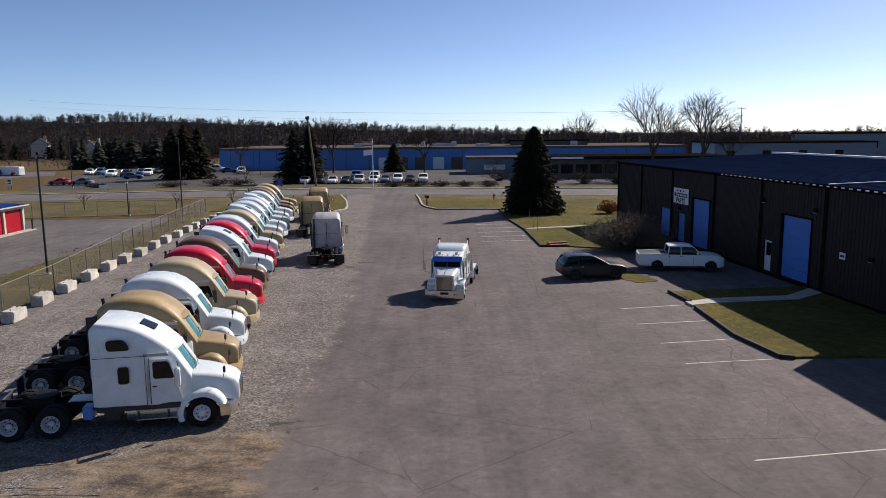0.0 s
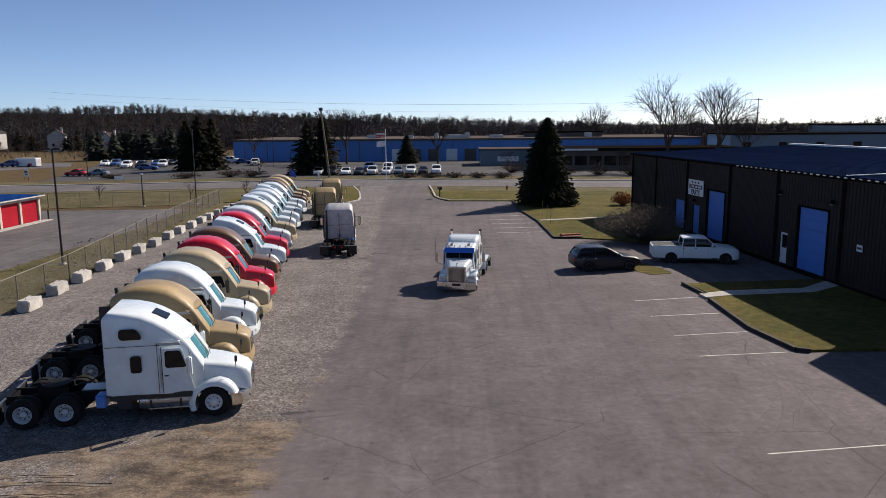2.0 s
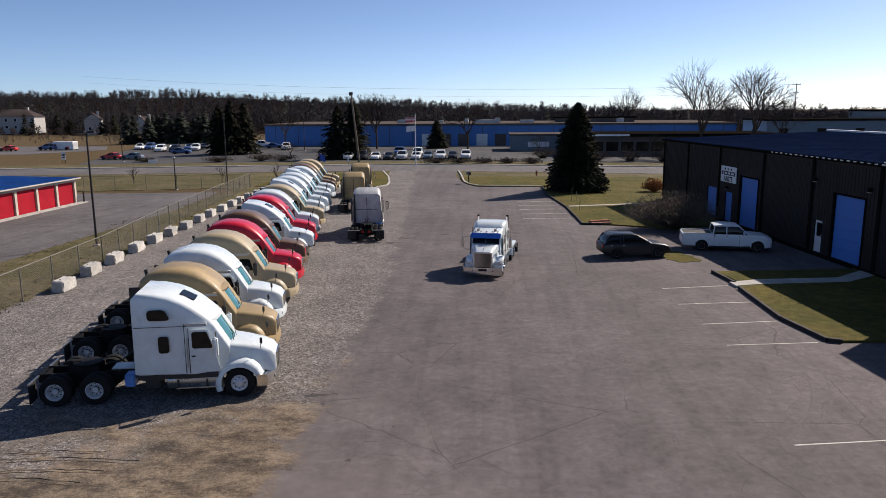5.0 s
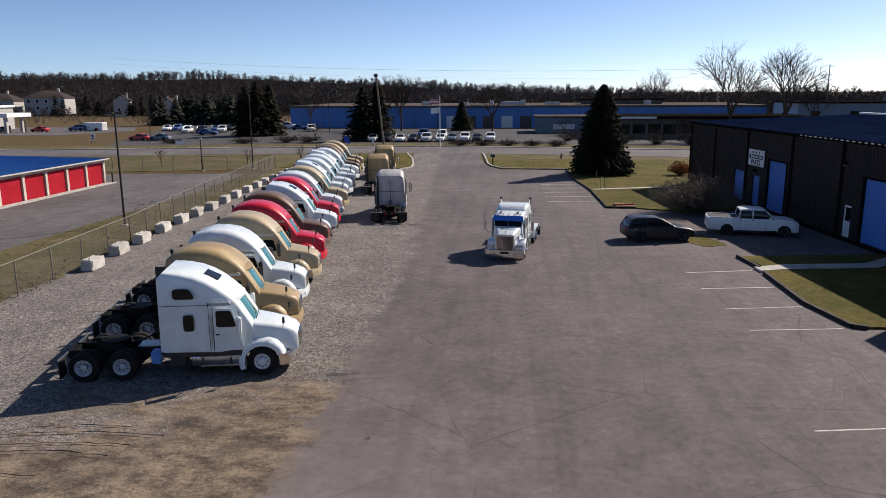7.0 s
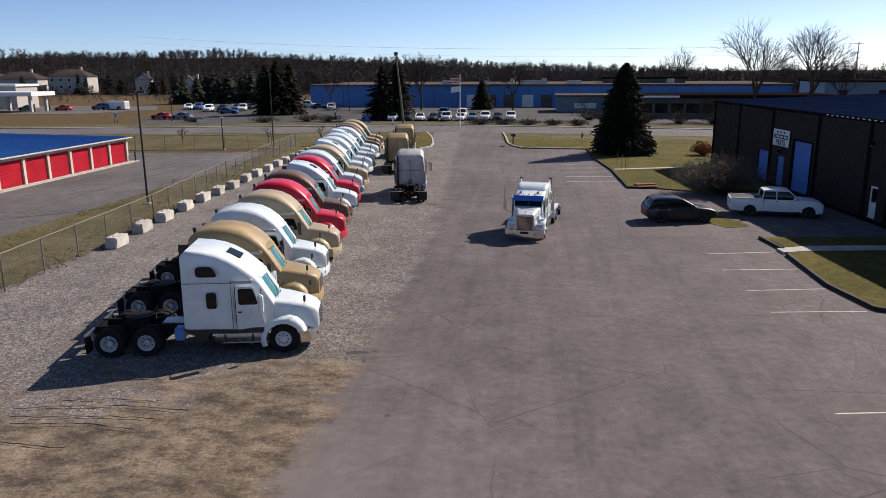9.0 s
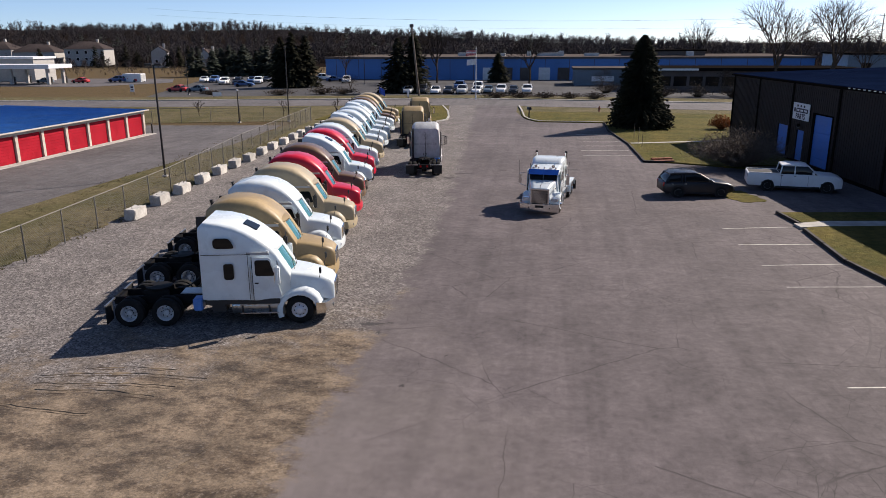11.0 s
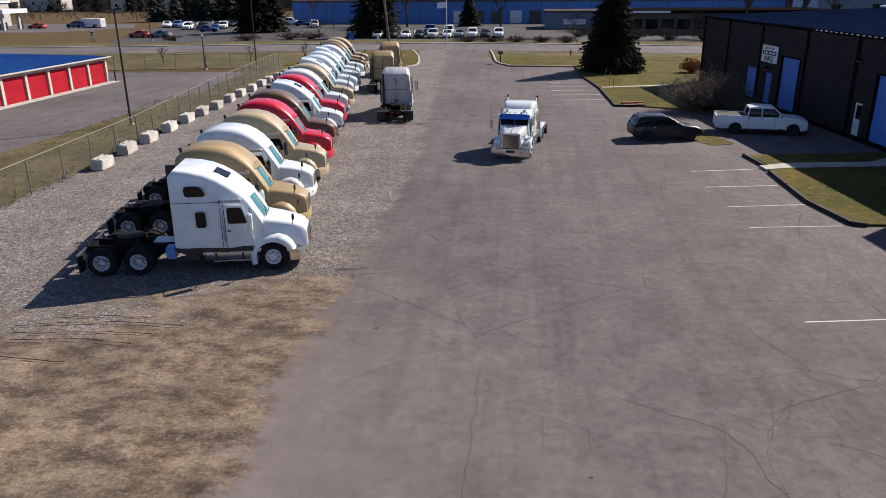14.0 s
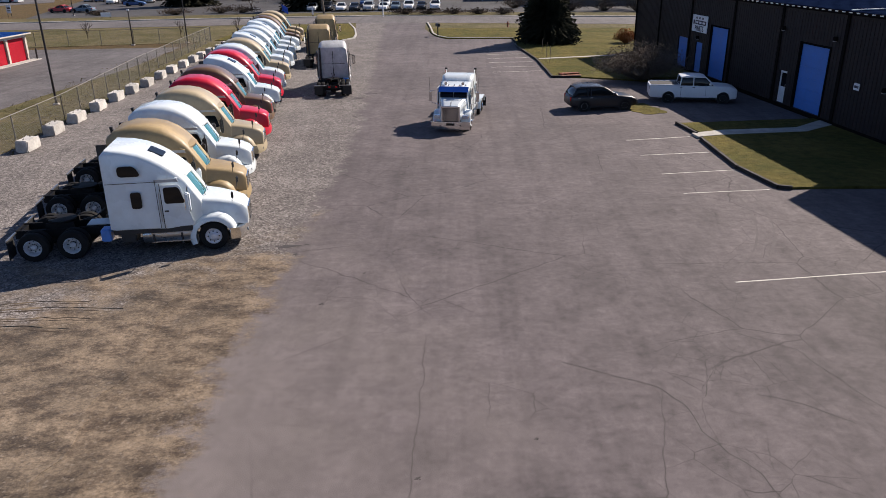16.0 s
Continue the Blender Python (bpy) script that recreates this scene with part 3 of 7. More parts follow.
while u < LONG1 - 0.1:
    spans = [(-0.2, EAVE - 0.25)]
    for h in holes:
        if h[0] - 0.12 < u < h[1] + 0.12:
            spans = [(a, b) for s0, s1 in spans for a, b in ((s0, min(s1, h[2] - 0.08)), (max(s0, h[3] + 0.12), s1)) if b - a > 0.1]
    for z0, z1 in spans:
        box(bm, u - 0.035, u + 0.035, -0.018, 0.0, z0, z1)
    u += 0.3
ribs = part("siding_ribs", bm, M["siding"], hall)
ribs["kind"] = "stuff"
for name, b in (("far_wall", (LONG0, LONG0 + 0.25, 0.25, DEEP, -0.3, EAVE)), ("near_wall", (LONG1 - 0.25, LONG1, 0.25, DEEP, -0.3, EAVE)), ("back_wall", (LONG0, LONG1, DEEP, DEEP + 0.25, -0.3, EAVE)), ("floor_slab", (LONG0 + 0.25, LONG1 - 0.25, 0.25, DEEP, 0.8, FLOOR - 0.01))):
    part(name, boxes(b), M["siding"] if "wall" in name else M["concrete"], hall)
for u0 in (LONG0, LONG1 - 0.25):
    bm = bmesh.new()
    loft(bm, [[Vector((x, v, z)) for v, z in ((0, EAVE), (DEEP + 0.25, EAVE), (DEEP / 2, RIDGE))] for x in (u0, u0 + 0.25)])
    part("gable", bm, M["siding"], hall)
for v0, z0, v1, z1 in ((-0.12, EAVE - 0.02, DEEP / 2 + 0.1, RIDGE + 0.12), (DEEP + 0.6, EAVE - 0.02, DEEP / 2 + 0.1, RIDGE + 0.12)):
    bm = bmesh.new()
    loft(bm, [[Vector((x, v0, z0 + 0.1)), Vector((x, v1, z1 + 0.1)), Vector((x, v1, z1)), Vector((x, v0, z0))] for x in (LONG0 - 0.3, LONG1 + 0.3)])
    part("roof", bm, M["roof_metal"], hall, "dark low-pitched metal roof")
bm = bmesh.new()
x = LONG0
while x < 45:
    loft(bm, [[Vector((x - 0.03, v, z + 0.1)), Vector((x + 0.03, v, z + 0.1)), Vector((x + 0.02, v, z + 0.115)), Vector((x - 0.02, v, z + 0.115))] for v, z in ((-0.12, EAVE - 0.02), (DEEP / 2 + 0.1, RIDGE + 0.12))])
    x += 0.6
o = part("roof_seams", bm, M["roof_metal"], hall)
o["kind"] = "stuff"
part("ridge_cap", boxes((LONG0 - 0.3, LONG1 + 0.3, DEEP / 2 - 0.15, DEEP / 2 + 0.35, RIDGE + 0.23, RIDGE + 0.38)), M["flashing"], hall, "white ridge flashing")
bm = bmesh.new()
loft(bm, [[Vector((x - 0.06, v, z + 0.12)), Vector((x + 0.06, v, z + 0.12)), Vector((x + 0.06, v, z + 0.16)), Vector((x - 0.06, v, z + 0.16))] for x, v, z in ((30.9, -0.3, EAVE - 0.0), (31.6, DEEP / 2 - 0.4, RIDGE + 0.07))])
part("roof_flashing", bm, M["flashing"], hall, "white flashing strip across the roof")
part("gutter", boxes((LONG0 - 0.3, LONG1 + 0.3, -0.25, -0.125, EAVE - 0.12, EAVE + 0.04), bev=0.02), M["siding_trim"], hall)
clip = boxes((-0.12, 0.12, -0.28, -0.25, EAVE - 0.02, EAVE + 0.03))
first = part("gutter_clip", clip, M["flashing"], hall)
# added block, out of view, only there to widen the shadow on the yard
part("tall_wing", boxes((35.6, LONG1 - 0.3, 0.3, 14.0, EAVE, 9.1)), M["siding"], hall, "unseen block added above the eave to cast the near yard shadow")
first.matrix_basis = pose(19, 0, 0)
for k in range(1, 44):
    again(first, hall, pose(19 + k * 0.62, 0, 0))
trim = part("wall_trim", boxes((-0.14, 0.14, -0.07, -0.036, 0.2, EAVE - 0.12), bev=0.01), M["siding_trim"], hall, "dark vertical trim strip")
trim.matrix_basis = pose(LONG0 + 0.14, 0, 0)
for u in (3.6, 10.3, 17.6, 23.9, 30.4, 37, 44, 51, 58):
    again(trim, hall, pose(u, 0, 0))
part("base_trim", boxes((LONG0, LONG1, -0.06, -0.037, 0.9, 1.19)), M["siding_trim"], hall)


def overhead_door(u0, u1, z0, z1):
    d = part("overhead_door", boxes((u0, u1, 0.12, 0.17, z0, z1)), M["blue_door"], hall, "blue sectional overhead door, closed")
    n = 6
    for k in range(n):
        h = (z1 - z0) / n
        part("door_section", boxes((u0 + 0.02, u1 - 0.02, 0.085, 0.12, z0 + k * h + 0.012, z0 + (k + 1) * h - 0.012), bev=0.008), M["blue_door"], d)
    for a, b in ((u0 - 0.1, u0), (u1, u1 + 0.1)):
        part("door_jamb", boxes((a, b, -0.06, 0.2, z0, z1 + 0.1)), M["siding_trim"], d)
    part("door_head", boxes((u0, u1, -0.06, 0.2, z1, z1 + 0.1)), M["siding_trim"], d)


overhead_door(*holes[0])
overhead_door(*holes[1])
for h, pane in ((holes[2], False), (holes[4], True)):
    d = part("entrance_door", boxes((h[0], h[1], 0.1, 0.15, h[2], h[3] if not pane else h[2] + 0.02)), M["blue_door"], hall, "blue entrance door in a pale frame")
    if pane:
        part("door_frame", boxes((h[0], h[0] + 0.12, 0.08, 0.15, h[2], h[3]), (h[1] - 0.12, h[1], 0.08, 0.15, h[2], h[3]), (h[0] + 0.12, h[1] - 0.12, 0.08, 0.15, h[3] - 0.14, h[3]), (h[0] + 0.12, h[1] - 0.12, 0.08, 0.15, h[2] + 0.02, h[2] + 0.95)), M["white_door"], d)
        part("door_pane", boxes((h[0] + 0.12, h[1] - 0.12, 0.11, 0.13, h[2] + 0.95, h[3] - 0.14)), M["dark_glass"], d)
    part("door_handle", boxes((h[1] - 0.14, h[1] - 0.1, 0.03, 0.1, h[2] + 0.95, h[2] + 1.1), bev=0.01), M["steel"], d)
h = holes[3]
w = part("window", boxes((h[0], h[1], 0.12, 0.16, h[2], h[3])), M["blue_door"], hall, "closed blue shuttered window")
for k in range(5):
    zz = h[2] + 0.04 + k * 0.44
    part("shutter_slat", boxes((h[0] + 0.05, h[1] - 0.05, 0.08, 0.12, zz, zz + 0.41), bev=0.01), M["blue_door"], w)
sgn = part("building_sign", boxes((10.8, 13.5, -0.13, -0.07, 4.15, 5.35), bev=0.01), M["sign_white"], hall, "white sign panel with dark lettering")
for k in range(3):
    part("sign_mark", boxes((11.45 + k * 0.55, 11.68 + k * 0.55, -0.142, -0.131, 5.08, 5.22), bev=0.004), M["sign_ink"], sgn)
part("sign_bar", boxes((11.0, 11.25, -0.142, -0.131, 4.68, 4.98), (11.38, 13.3, -0.142, -0.131, 4.9, 4.98), (11.38, 13.3, -0.142, -0.131, 4.68, 4.76), (11.38, 11.5, -0.142, -0.131, 4.76, 4.9), (11.9, 12.05, -0.142, -0.131, 4.76, 4.9), (12.5, 12.65, -0.142, -0.131, 4.76, 4.9), (13.15, 13.3, -0.142, -0.131, 4.76, 4.9)), M["sign_ink"], sgn)
cu = bpy.data.curves.new("sign_word", "FONT")
cu.body, cu.size, cu.extrude, cu.align_x = "PARTS", 0.55, 0.006, "CENTER"
cu.offset = 0.012
txt = new("sign_word", cu)
bpy.context.view_layer.update()
me = bpy.data.meshes.new_from_object(txt.evaluated_get(bpy.context.evaluated_depsgraph_get()))
bpy.data.objects.remove(txt)
me.materials.clear()
me.materials.append(M["sign_ink"])
word = new("sign_word", me)
word.parent = sgn
word.matrix_basis = Matrix.Translation((12.15, -0.138, 4.22)) @ pose(0, 0, 0, 90, 0, 0)
part("small_sign", boxes((31.9, 32.35, -0.1, -0.07, 3.15, 3.5)), M["sign_white"], hall, "small white notice on the wall")
part("small_sign_bar", boxes((31.95, 32.3, -0.106, -0.1, 3.26, 3.38)), M["sign_ink"], hall)
for u, z in ((24.35, 5.5), (29.7, 5.42), (34.4, 3.5), (12.1, 3.75)):
    lampw = part("wall_lamp", boxes((u - 0.12, u + 0.12, -0.25, -0.07, z - 0.1, z + 0.12), bev=0.03), M["siding_trim"], hall, "small dark wall lamp")
    part("lamp_lens", boxes((u - 0.09, u + 0.09, -0.24, -0.1, z - 0.13, z - 0.1)), M["lamp_glass"], lampw)
# cracks, tar seams and broken spots in the asphalt
for pts in ([(3.25, 15.9), (5.27, 14.67), (5.69, 14.0), (5.82, 12.9), (6.15, 12.1), (6.58, 11.5), (6.72, 10.7), (6.9, 8)], [(8.1, 17.4), (9.42, 16.5), (9.58, 15.9), (9.83, 15.2), (10.06, 14.5), (10.4, 13.6), (11, 11)], [(7.6, 14.4), (8.47, 13.95), (9.32, 13.2)], [(12.28, 20.7), (12.67, 20.1), (13.05, 18.9), (13.6, 16)], [(-3.9, 86), (-2.95, 73.3), (-2.06, 63)], [(-5.7, 89), (-4.4, 69.4)], [(9.83, 15.2), (10.3, 15.6), (11.4, 15.7)], [(5.69, 14.0), (6.3, 14.2), (6.9, 15.6)]):
    path = ragged(pts, 0.16, 0.16, pts[0][0])
    bm = bmesh.new()
    lo, hi = [], []
    for i, (x, y) in enumerate(path):
        w = 0.005 + 0.006 * (1 + noise.noise((x * 3, y * 3, 1.0)))
        if pts[0][1] > 40:
            w *= 2.2
        lo.append(bm.verts.new((x - w, y - w * 0.4, 0.004)))
        hi.append(bm.verts.new((x + w, y + w * 0.4, 0.004)))
    for i in range(len(lo) - 1):
        bm.faces.new((lo[i], hi[i], hi[i + 1], lo[i + 1]))
    tagged(part("asphalt_crack", bm, M["tar"] if pts[0][1] < 60 else M["pale_asphalt"]), "open dark crack in the asphalt" if pts[0][1] < 60 else "pale sealed crack in the asphalt", "crack", "asphalt cracks", "structure")
for k, (x, y, r, lean) in enumerate(((-5.5, 23.9, 0.42, 3.2), (-5.0, 24.1, 0.22, 2.0), (-5.2, 23.2, 0.18, 0.5), (-3.6, 19.2, 0.14, 1.6), (0.4, 56.9, 0.6, 2.6), (2.4, 58.3, 0.7, 2.5), (-0.6, 54.1, 0.5, 2.8), (-2.9, 57.4, 0.6, 2.2), (-5.9, 55.7, 0.8, 2.4), (-6.7, 53.7, 0.7, 2.0), (-0.3, 11.3, 0.1, 1.2), (2.2, 12.6, 0.08, 1.0), (-2.6, 21.5, 0.09, 1.2))):
    pts = []
    for i in range(26):
        a = 2 * math.pi * i / 26
        q = r * max(0.1, 0.45 + 0.7 * noise.noise((math.cos(a) * 1.5 + k * 5.3, math.sin(a) * 1.5, 0.5)) + 0.25 * noise.noise((math.cos(a) * 6 + k, math.sin(a) * 6, 2.5)))
        pts.append((x + q * math.cos(a) * lean ** 0.5, y + q * math.sin(a) / lean ** 0.5))
    tagged(sheet("broken_patch", pts, 0.0045, M["tar"], "dark broken spot in the asphalt", "pothole", 0.004), group="broken spots", kind="structure")


# faint curved marks left by turning wheels on the asphalt
M["scrub"] = mat("scrubbed_asphalt", (0.118, 0.100, 0.102), 0.9, var=0.4, scale=1.2, fine=20)
for cx0, cy0, rad, a0, a1 in ((-1.5, 30.0, 14.0, -40, 8), (-1.2, 30.1, 14.35, -38, 4), (9.5, 27.0, 8.0, 140, 205)):
    bm = bmesh.new()
    prev = None
    for i in range(61):
        q = radians(a0 + (a1 - a0) * i / 60)
        w = 0.02 + 0.05 * max(0.0, 0.3 + noise.noise((i * 0.16, rad, cx0))) * min(1.0, i / 12, (60 - i) / 12)
        pair = [bm.verts.new((cx0 + (rad + d) * math.cos(q), cy0 + (rad + d) * math.sin(q), 0.004)) for d in (-w, w)]
        if prev:
            bm.faces.new((prev[0], prev[1], pair[1], pair[0]))
        prev = pair
    tagged(part("tyre_mark", bm, M["scrub"]), "faint dark curved tyre mark on asphalt", "tyre mark", "tyre marks", "structure")

# tyre ruts as thin dark strips on the bare earth, each with a crumbled paler ridge beside it
def rut(pts, width, seed):
    for name, off, w0, z, mname, label in (("tyre_rut", 0.0, width, 0.016, "rut", "dark tyre rut in the bare earth"), ("rut_ridge", width * 1.6, width * 0.8, 0.03, "rut_ridge", "crumbled pale ridge beside a tyre rut")):
        path = ragged(pts, 0.11, 0.16, seed)
        bm = bmesh.new()
        prev = None
        for i, (x, y) in enumerate(path):
            taper = min(1.0, 6.0 * i / len(path), 6.0 * (len(path) - 1 - i) / len(path))
            w = max(0.004, w0 * taper * (0.45 + 1.5 * noise.noise((x * 2.6, y * 2.6, seed + off))))
            row_ = [bm.verts.new((x, y + off - w, 0.008)), bm.verts.new((x, y + off, z)), bm.verts.new((x, y + off + w, 0.008))]
            if prev:
                for k in range(2):
                    bm.faces.new((prev[k], row_[k], row_[k + 1], prev[k + 1]))
            prev = row_
        tagged(part(name, bm, M[mname]), label, "rut", "tyre ruts", "structure")


for k, (x0, y0, x1, y1, sag, w) in enumerate(((-16.5, 18.2, -11.2, 18.6, 0.25, 0.07), (-16.2, 17.7, -11.9, 18.0, 0.2, 0.06), (-15.9, 17.2, -12.2, 17.3, 0.15, 0.08), (-15.3, 18.8, -12.4, 19.2, 0.1, 0.05), (-17.0, 16.5, -13.5, 16.2, -0.1, 0.05))):
    mid = [(x0 + (x1 - x0) * u, y0 + (y1 - y0) * u + sag * 4 * u * (1 - u)) for u in (0, 0.25, 0.5, 0.75, 1)]
    rut([(x + 1.7, y + 0.1) for x, y in mid], w * 1.5, 3.0 + 2.7 * k)


# ---- trucks ----
def wheel(parent, x, y, side, rim, r=0.51, w=0.28, dual=False):
    """One wheel, or a twin, at x, y with its axle across; side: 1 left, -1 right (the outer face)."""
    hub = part("wheel", lathe(bmesh.new(), [(0.12, -0.5 * w * side), (0.12, 0.1 * w * side)], 10), M["chassis"], parent)
    hub.matrix_basis = pose(x, y, r)
    for off in ((0.0, -0.33 * side) if dual else (0.0,)):
        bm = bmesh.new()
        h = w / 2
        lathe(bm, [(r * 0.56, -h * 0.7), (r * 0.62, -h * 0.95), (r * 0.86, -h), (r * 0.97, -h * 0.8), (r, -h * 0.55), (r, h * 0.55), (r * 0.97, h * 0.8), (r * 0.86, h), (r * 0.62, h * 0.95), (r * 0.56, h * 0.7)], 22, off, False, False)
        part("tyre", bm, M["tyre"], hub)
    o = 0.5 * w * side
    bm = bmesh.new()
    if dual:
        lathe(bm, [(r * 0.58, o * 0.95), (r * 0.55, o * 1.02), (r * 0.50, o * 0.5), (r * 0.46, -o * 0.5), (r * 0.24, -o * 0.5), (r * 0.22, o * 0.2), (r * 0.16, o * 0.5), (r * 0.08, o * 0.5)], 20, 0.0, False)
    else:
        lathe(bm, [(r * 0.57, o * 0.9), (r * 0.55, o * 1.0), (r * 0.50, o * 0.8), (r * 0.42, o * 0.75), (r * 0.32, o * 0.95), (r * 0.27, o * 1.25), (r * 0.2, o * 1.5), (r * 0.08, o * 1.55)], 20, 0.0, False)
    rm = part("rim", bm, M[rim], hub)
    bm = bmesh.new()
    for k in range(8):
        a = 2 * math.pi * k / 8
        lathe(bm, [(0.025, 0), (0.025, 0.01 * side)], 6)
        fresh = list(bm.verts)[-12:]
        for v in fresh:
            v.co += Vector((r * 0.37 * math.cos(a), o * (0.93 if not dual else -0.45), r * 0.37 * math.sin(a)))
    part("rim_hole", bm, M["seal"], rm)["kind"] = "stuff"
    return hub


def mirror_x(parent, name, build, material, label=""):
    for s in (1, -1):
        bm = bmesh.new()
        build(bm, s)
        part(name, bm, material, parent, label)


def chassis_parts(t, rear_x, wheelbase, rim_front, rim_rear, deck_front):
    """Frame rails, axles, wheels, coupling and tail of a tractor; front axle at x = 0."""
    part("frame_rail", boxes((rear_x, 0.9, 0.36, 0.46, 0.62, 0.92), bev=0.015), M["chassis"], t)
    part("frame_rail", boxes((rear_x, 0.9, -0.46, -0.36, 0.62, 0.92), bev=0.015), M["chassis"], t)
    for x in (rear_x + 0.1, -wheelbase + 1.4, -wheelbase, -wheelbase - 1.2, deck_front + 0.3):
        part("cross_member", boxes((x - 0.06, x + 0.06, -0.36, 0.36, 0.66, 0.88)), M["chassis"], t)
    for x in (-wheelbase + 0.67, -wheelbase - 0.6):
        bm = lathe(bmesh.new(), [(0.09, -1.0), (0.09, -0.2), (0.25, -0.16), (0.25, 0.16), (0.09, 0.2), (0.09, 1.0)], 10)
        ax = part("axle", bm, M["chassis"], t)
        ax.matrix_basis = pose(x, 0, 0.51)
        for s in (1, -1):
            wheel(t, x, s * 1.06, s, rim_rear, dual=True)
    for s in (1, -1):
        wheel(t, 0, s * 1.03, s, rim_front)
    part("front_axle", boxes((-0.07, 0.07, -0.95, 0.95, 0.4, 0.56)), M["chassis"], t)
    # coupling plate with its throat
    bm = bmesh.new()
    pts = []
    for k in range(20):
        a = radians(200 + 320 * k / 19)
        pts.append(Vector((0.47 * math.cos(a), 0.47 * math.sin(a), 0)))
    pts += [Vector((-0.62, 0.16, -0.08)), Vector((-0.2, 0.06, 0)), Vector((-0.2, -0.06, 0)), Vector((-0.62, -0.16, -0.08))]
    panel(bm, pts, 0.05)
    fw = part("fifth_wheel", bm, M["chassis"], t, "greasy black coupling plate")
    fw.matrix_basis = pose(-wheelbase + 0.15, 0, 1.13)
    part("coupling_base", boxes((-wheelbase - 0.3, -wheelbase + 0.6, -0.4, -0.3, 0.9, 1.1), (-wheelbase - 0.3, -wheelbase + 0.6, 0.3, 0.4, 0.9, 1.1)), M["chassis"], t)
    for s in (1, -1):
        flap = part("mud_flap", boxes((rear_x + 0.02, rear_x + 0.045, s * 1.06 - 0.3, s * 1.06 + 0.3, 0.2, 0.85)), M["seal"], t)
        part("flap_hanger", boxes((rear_x, rear_x + 0.06, min(s * 0.46, s * 1.36), max(s * 0.46, s * 1.36), 0.85, 0.9)), M["steel"], flap)
        part("tail_lamp", boxes((rear_x - 0.03, rear_x, s * 0.25 - 0.07, s * 0.25 + 0.07, 0.7, 0.84), bev=0.01), M["red_lens"], t)
    part("tail_beam", boxes((rear_x, rear_x + 0.05, -0.36, 0.36, 0.64, 0.9)), M["chassis"], t)
    part("deck_plate", boxes((deck_front - 1.0, deck_front - 0.1, -0.34, 0.34, 0.925, 0.95)), M["steel"], t)
    bm = tubes([(deck_front, 0.25, 1.9), (deck_front - 0.3, 0.2, 1.5), (deck_front - 0.7, 0.1, 1.15), (deck_front - 1.2, 0, 1.05)], [(deck_front, -0.2, 1.9), (deck_front - 0.35, -0.15, 1.45), (deck_front - 0.8, 0, 1.1), (deck_front - 1.2, 0.1, 1.05)], r=0.022, n=6)
    part("air_lines", bm, M["seal"], t)


def arch(x0, r0, r1, a0=15, a1=172, n=9):
    """The profile of a wheel arch band round (x0, 0.51)."""
    out = [(x0 + r1 * math.cos(radians(a0 + (a1 - a0) * k / n)), 0.51 + r1 * math.sin(radians(a0 + (a1 - a0) * k / n))) for k in range(n + 1)]
    return out + [(x0 + r0 * math.cos(radians(a1 - (a1 - a0) * k / n)), 0.51 + r0 * math.sin(radians(a1 - (a1 - a0) * k / n))) for k in range(n + 1)]


def side_panel(pts, y, thick=0.015):
    bm = bmesh.new()
    panel(bm, [Vector((x, y, z)) for x, z in (pts if y < 0 else pts[::-1])], thick)
    return bm


def round_panel(x0, x1, z0, z1, y, r=0.08, slant=0.0, thick=0.015):
    pts = []
    for cx, cz, a0 in ((x1 - r, z1 - r, 0), (x0 + r, z1 - r, 90), (x0 + r, z0 + r, 180), (x1 - r, z0 + r, 270)):
        for k in range(4):
            a = radians(a0 + 30 * k)
            z = cz + r * math.sin(a)
            pts.append((cx + r * math.cos(a) - slant * (z - z0) * (1 if cx > (x0 + x1) / 2 else 0), z))
    return side_panel(pts, y, thick)


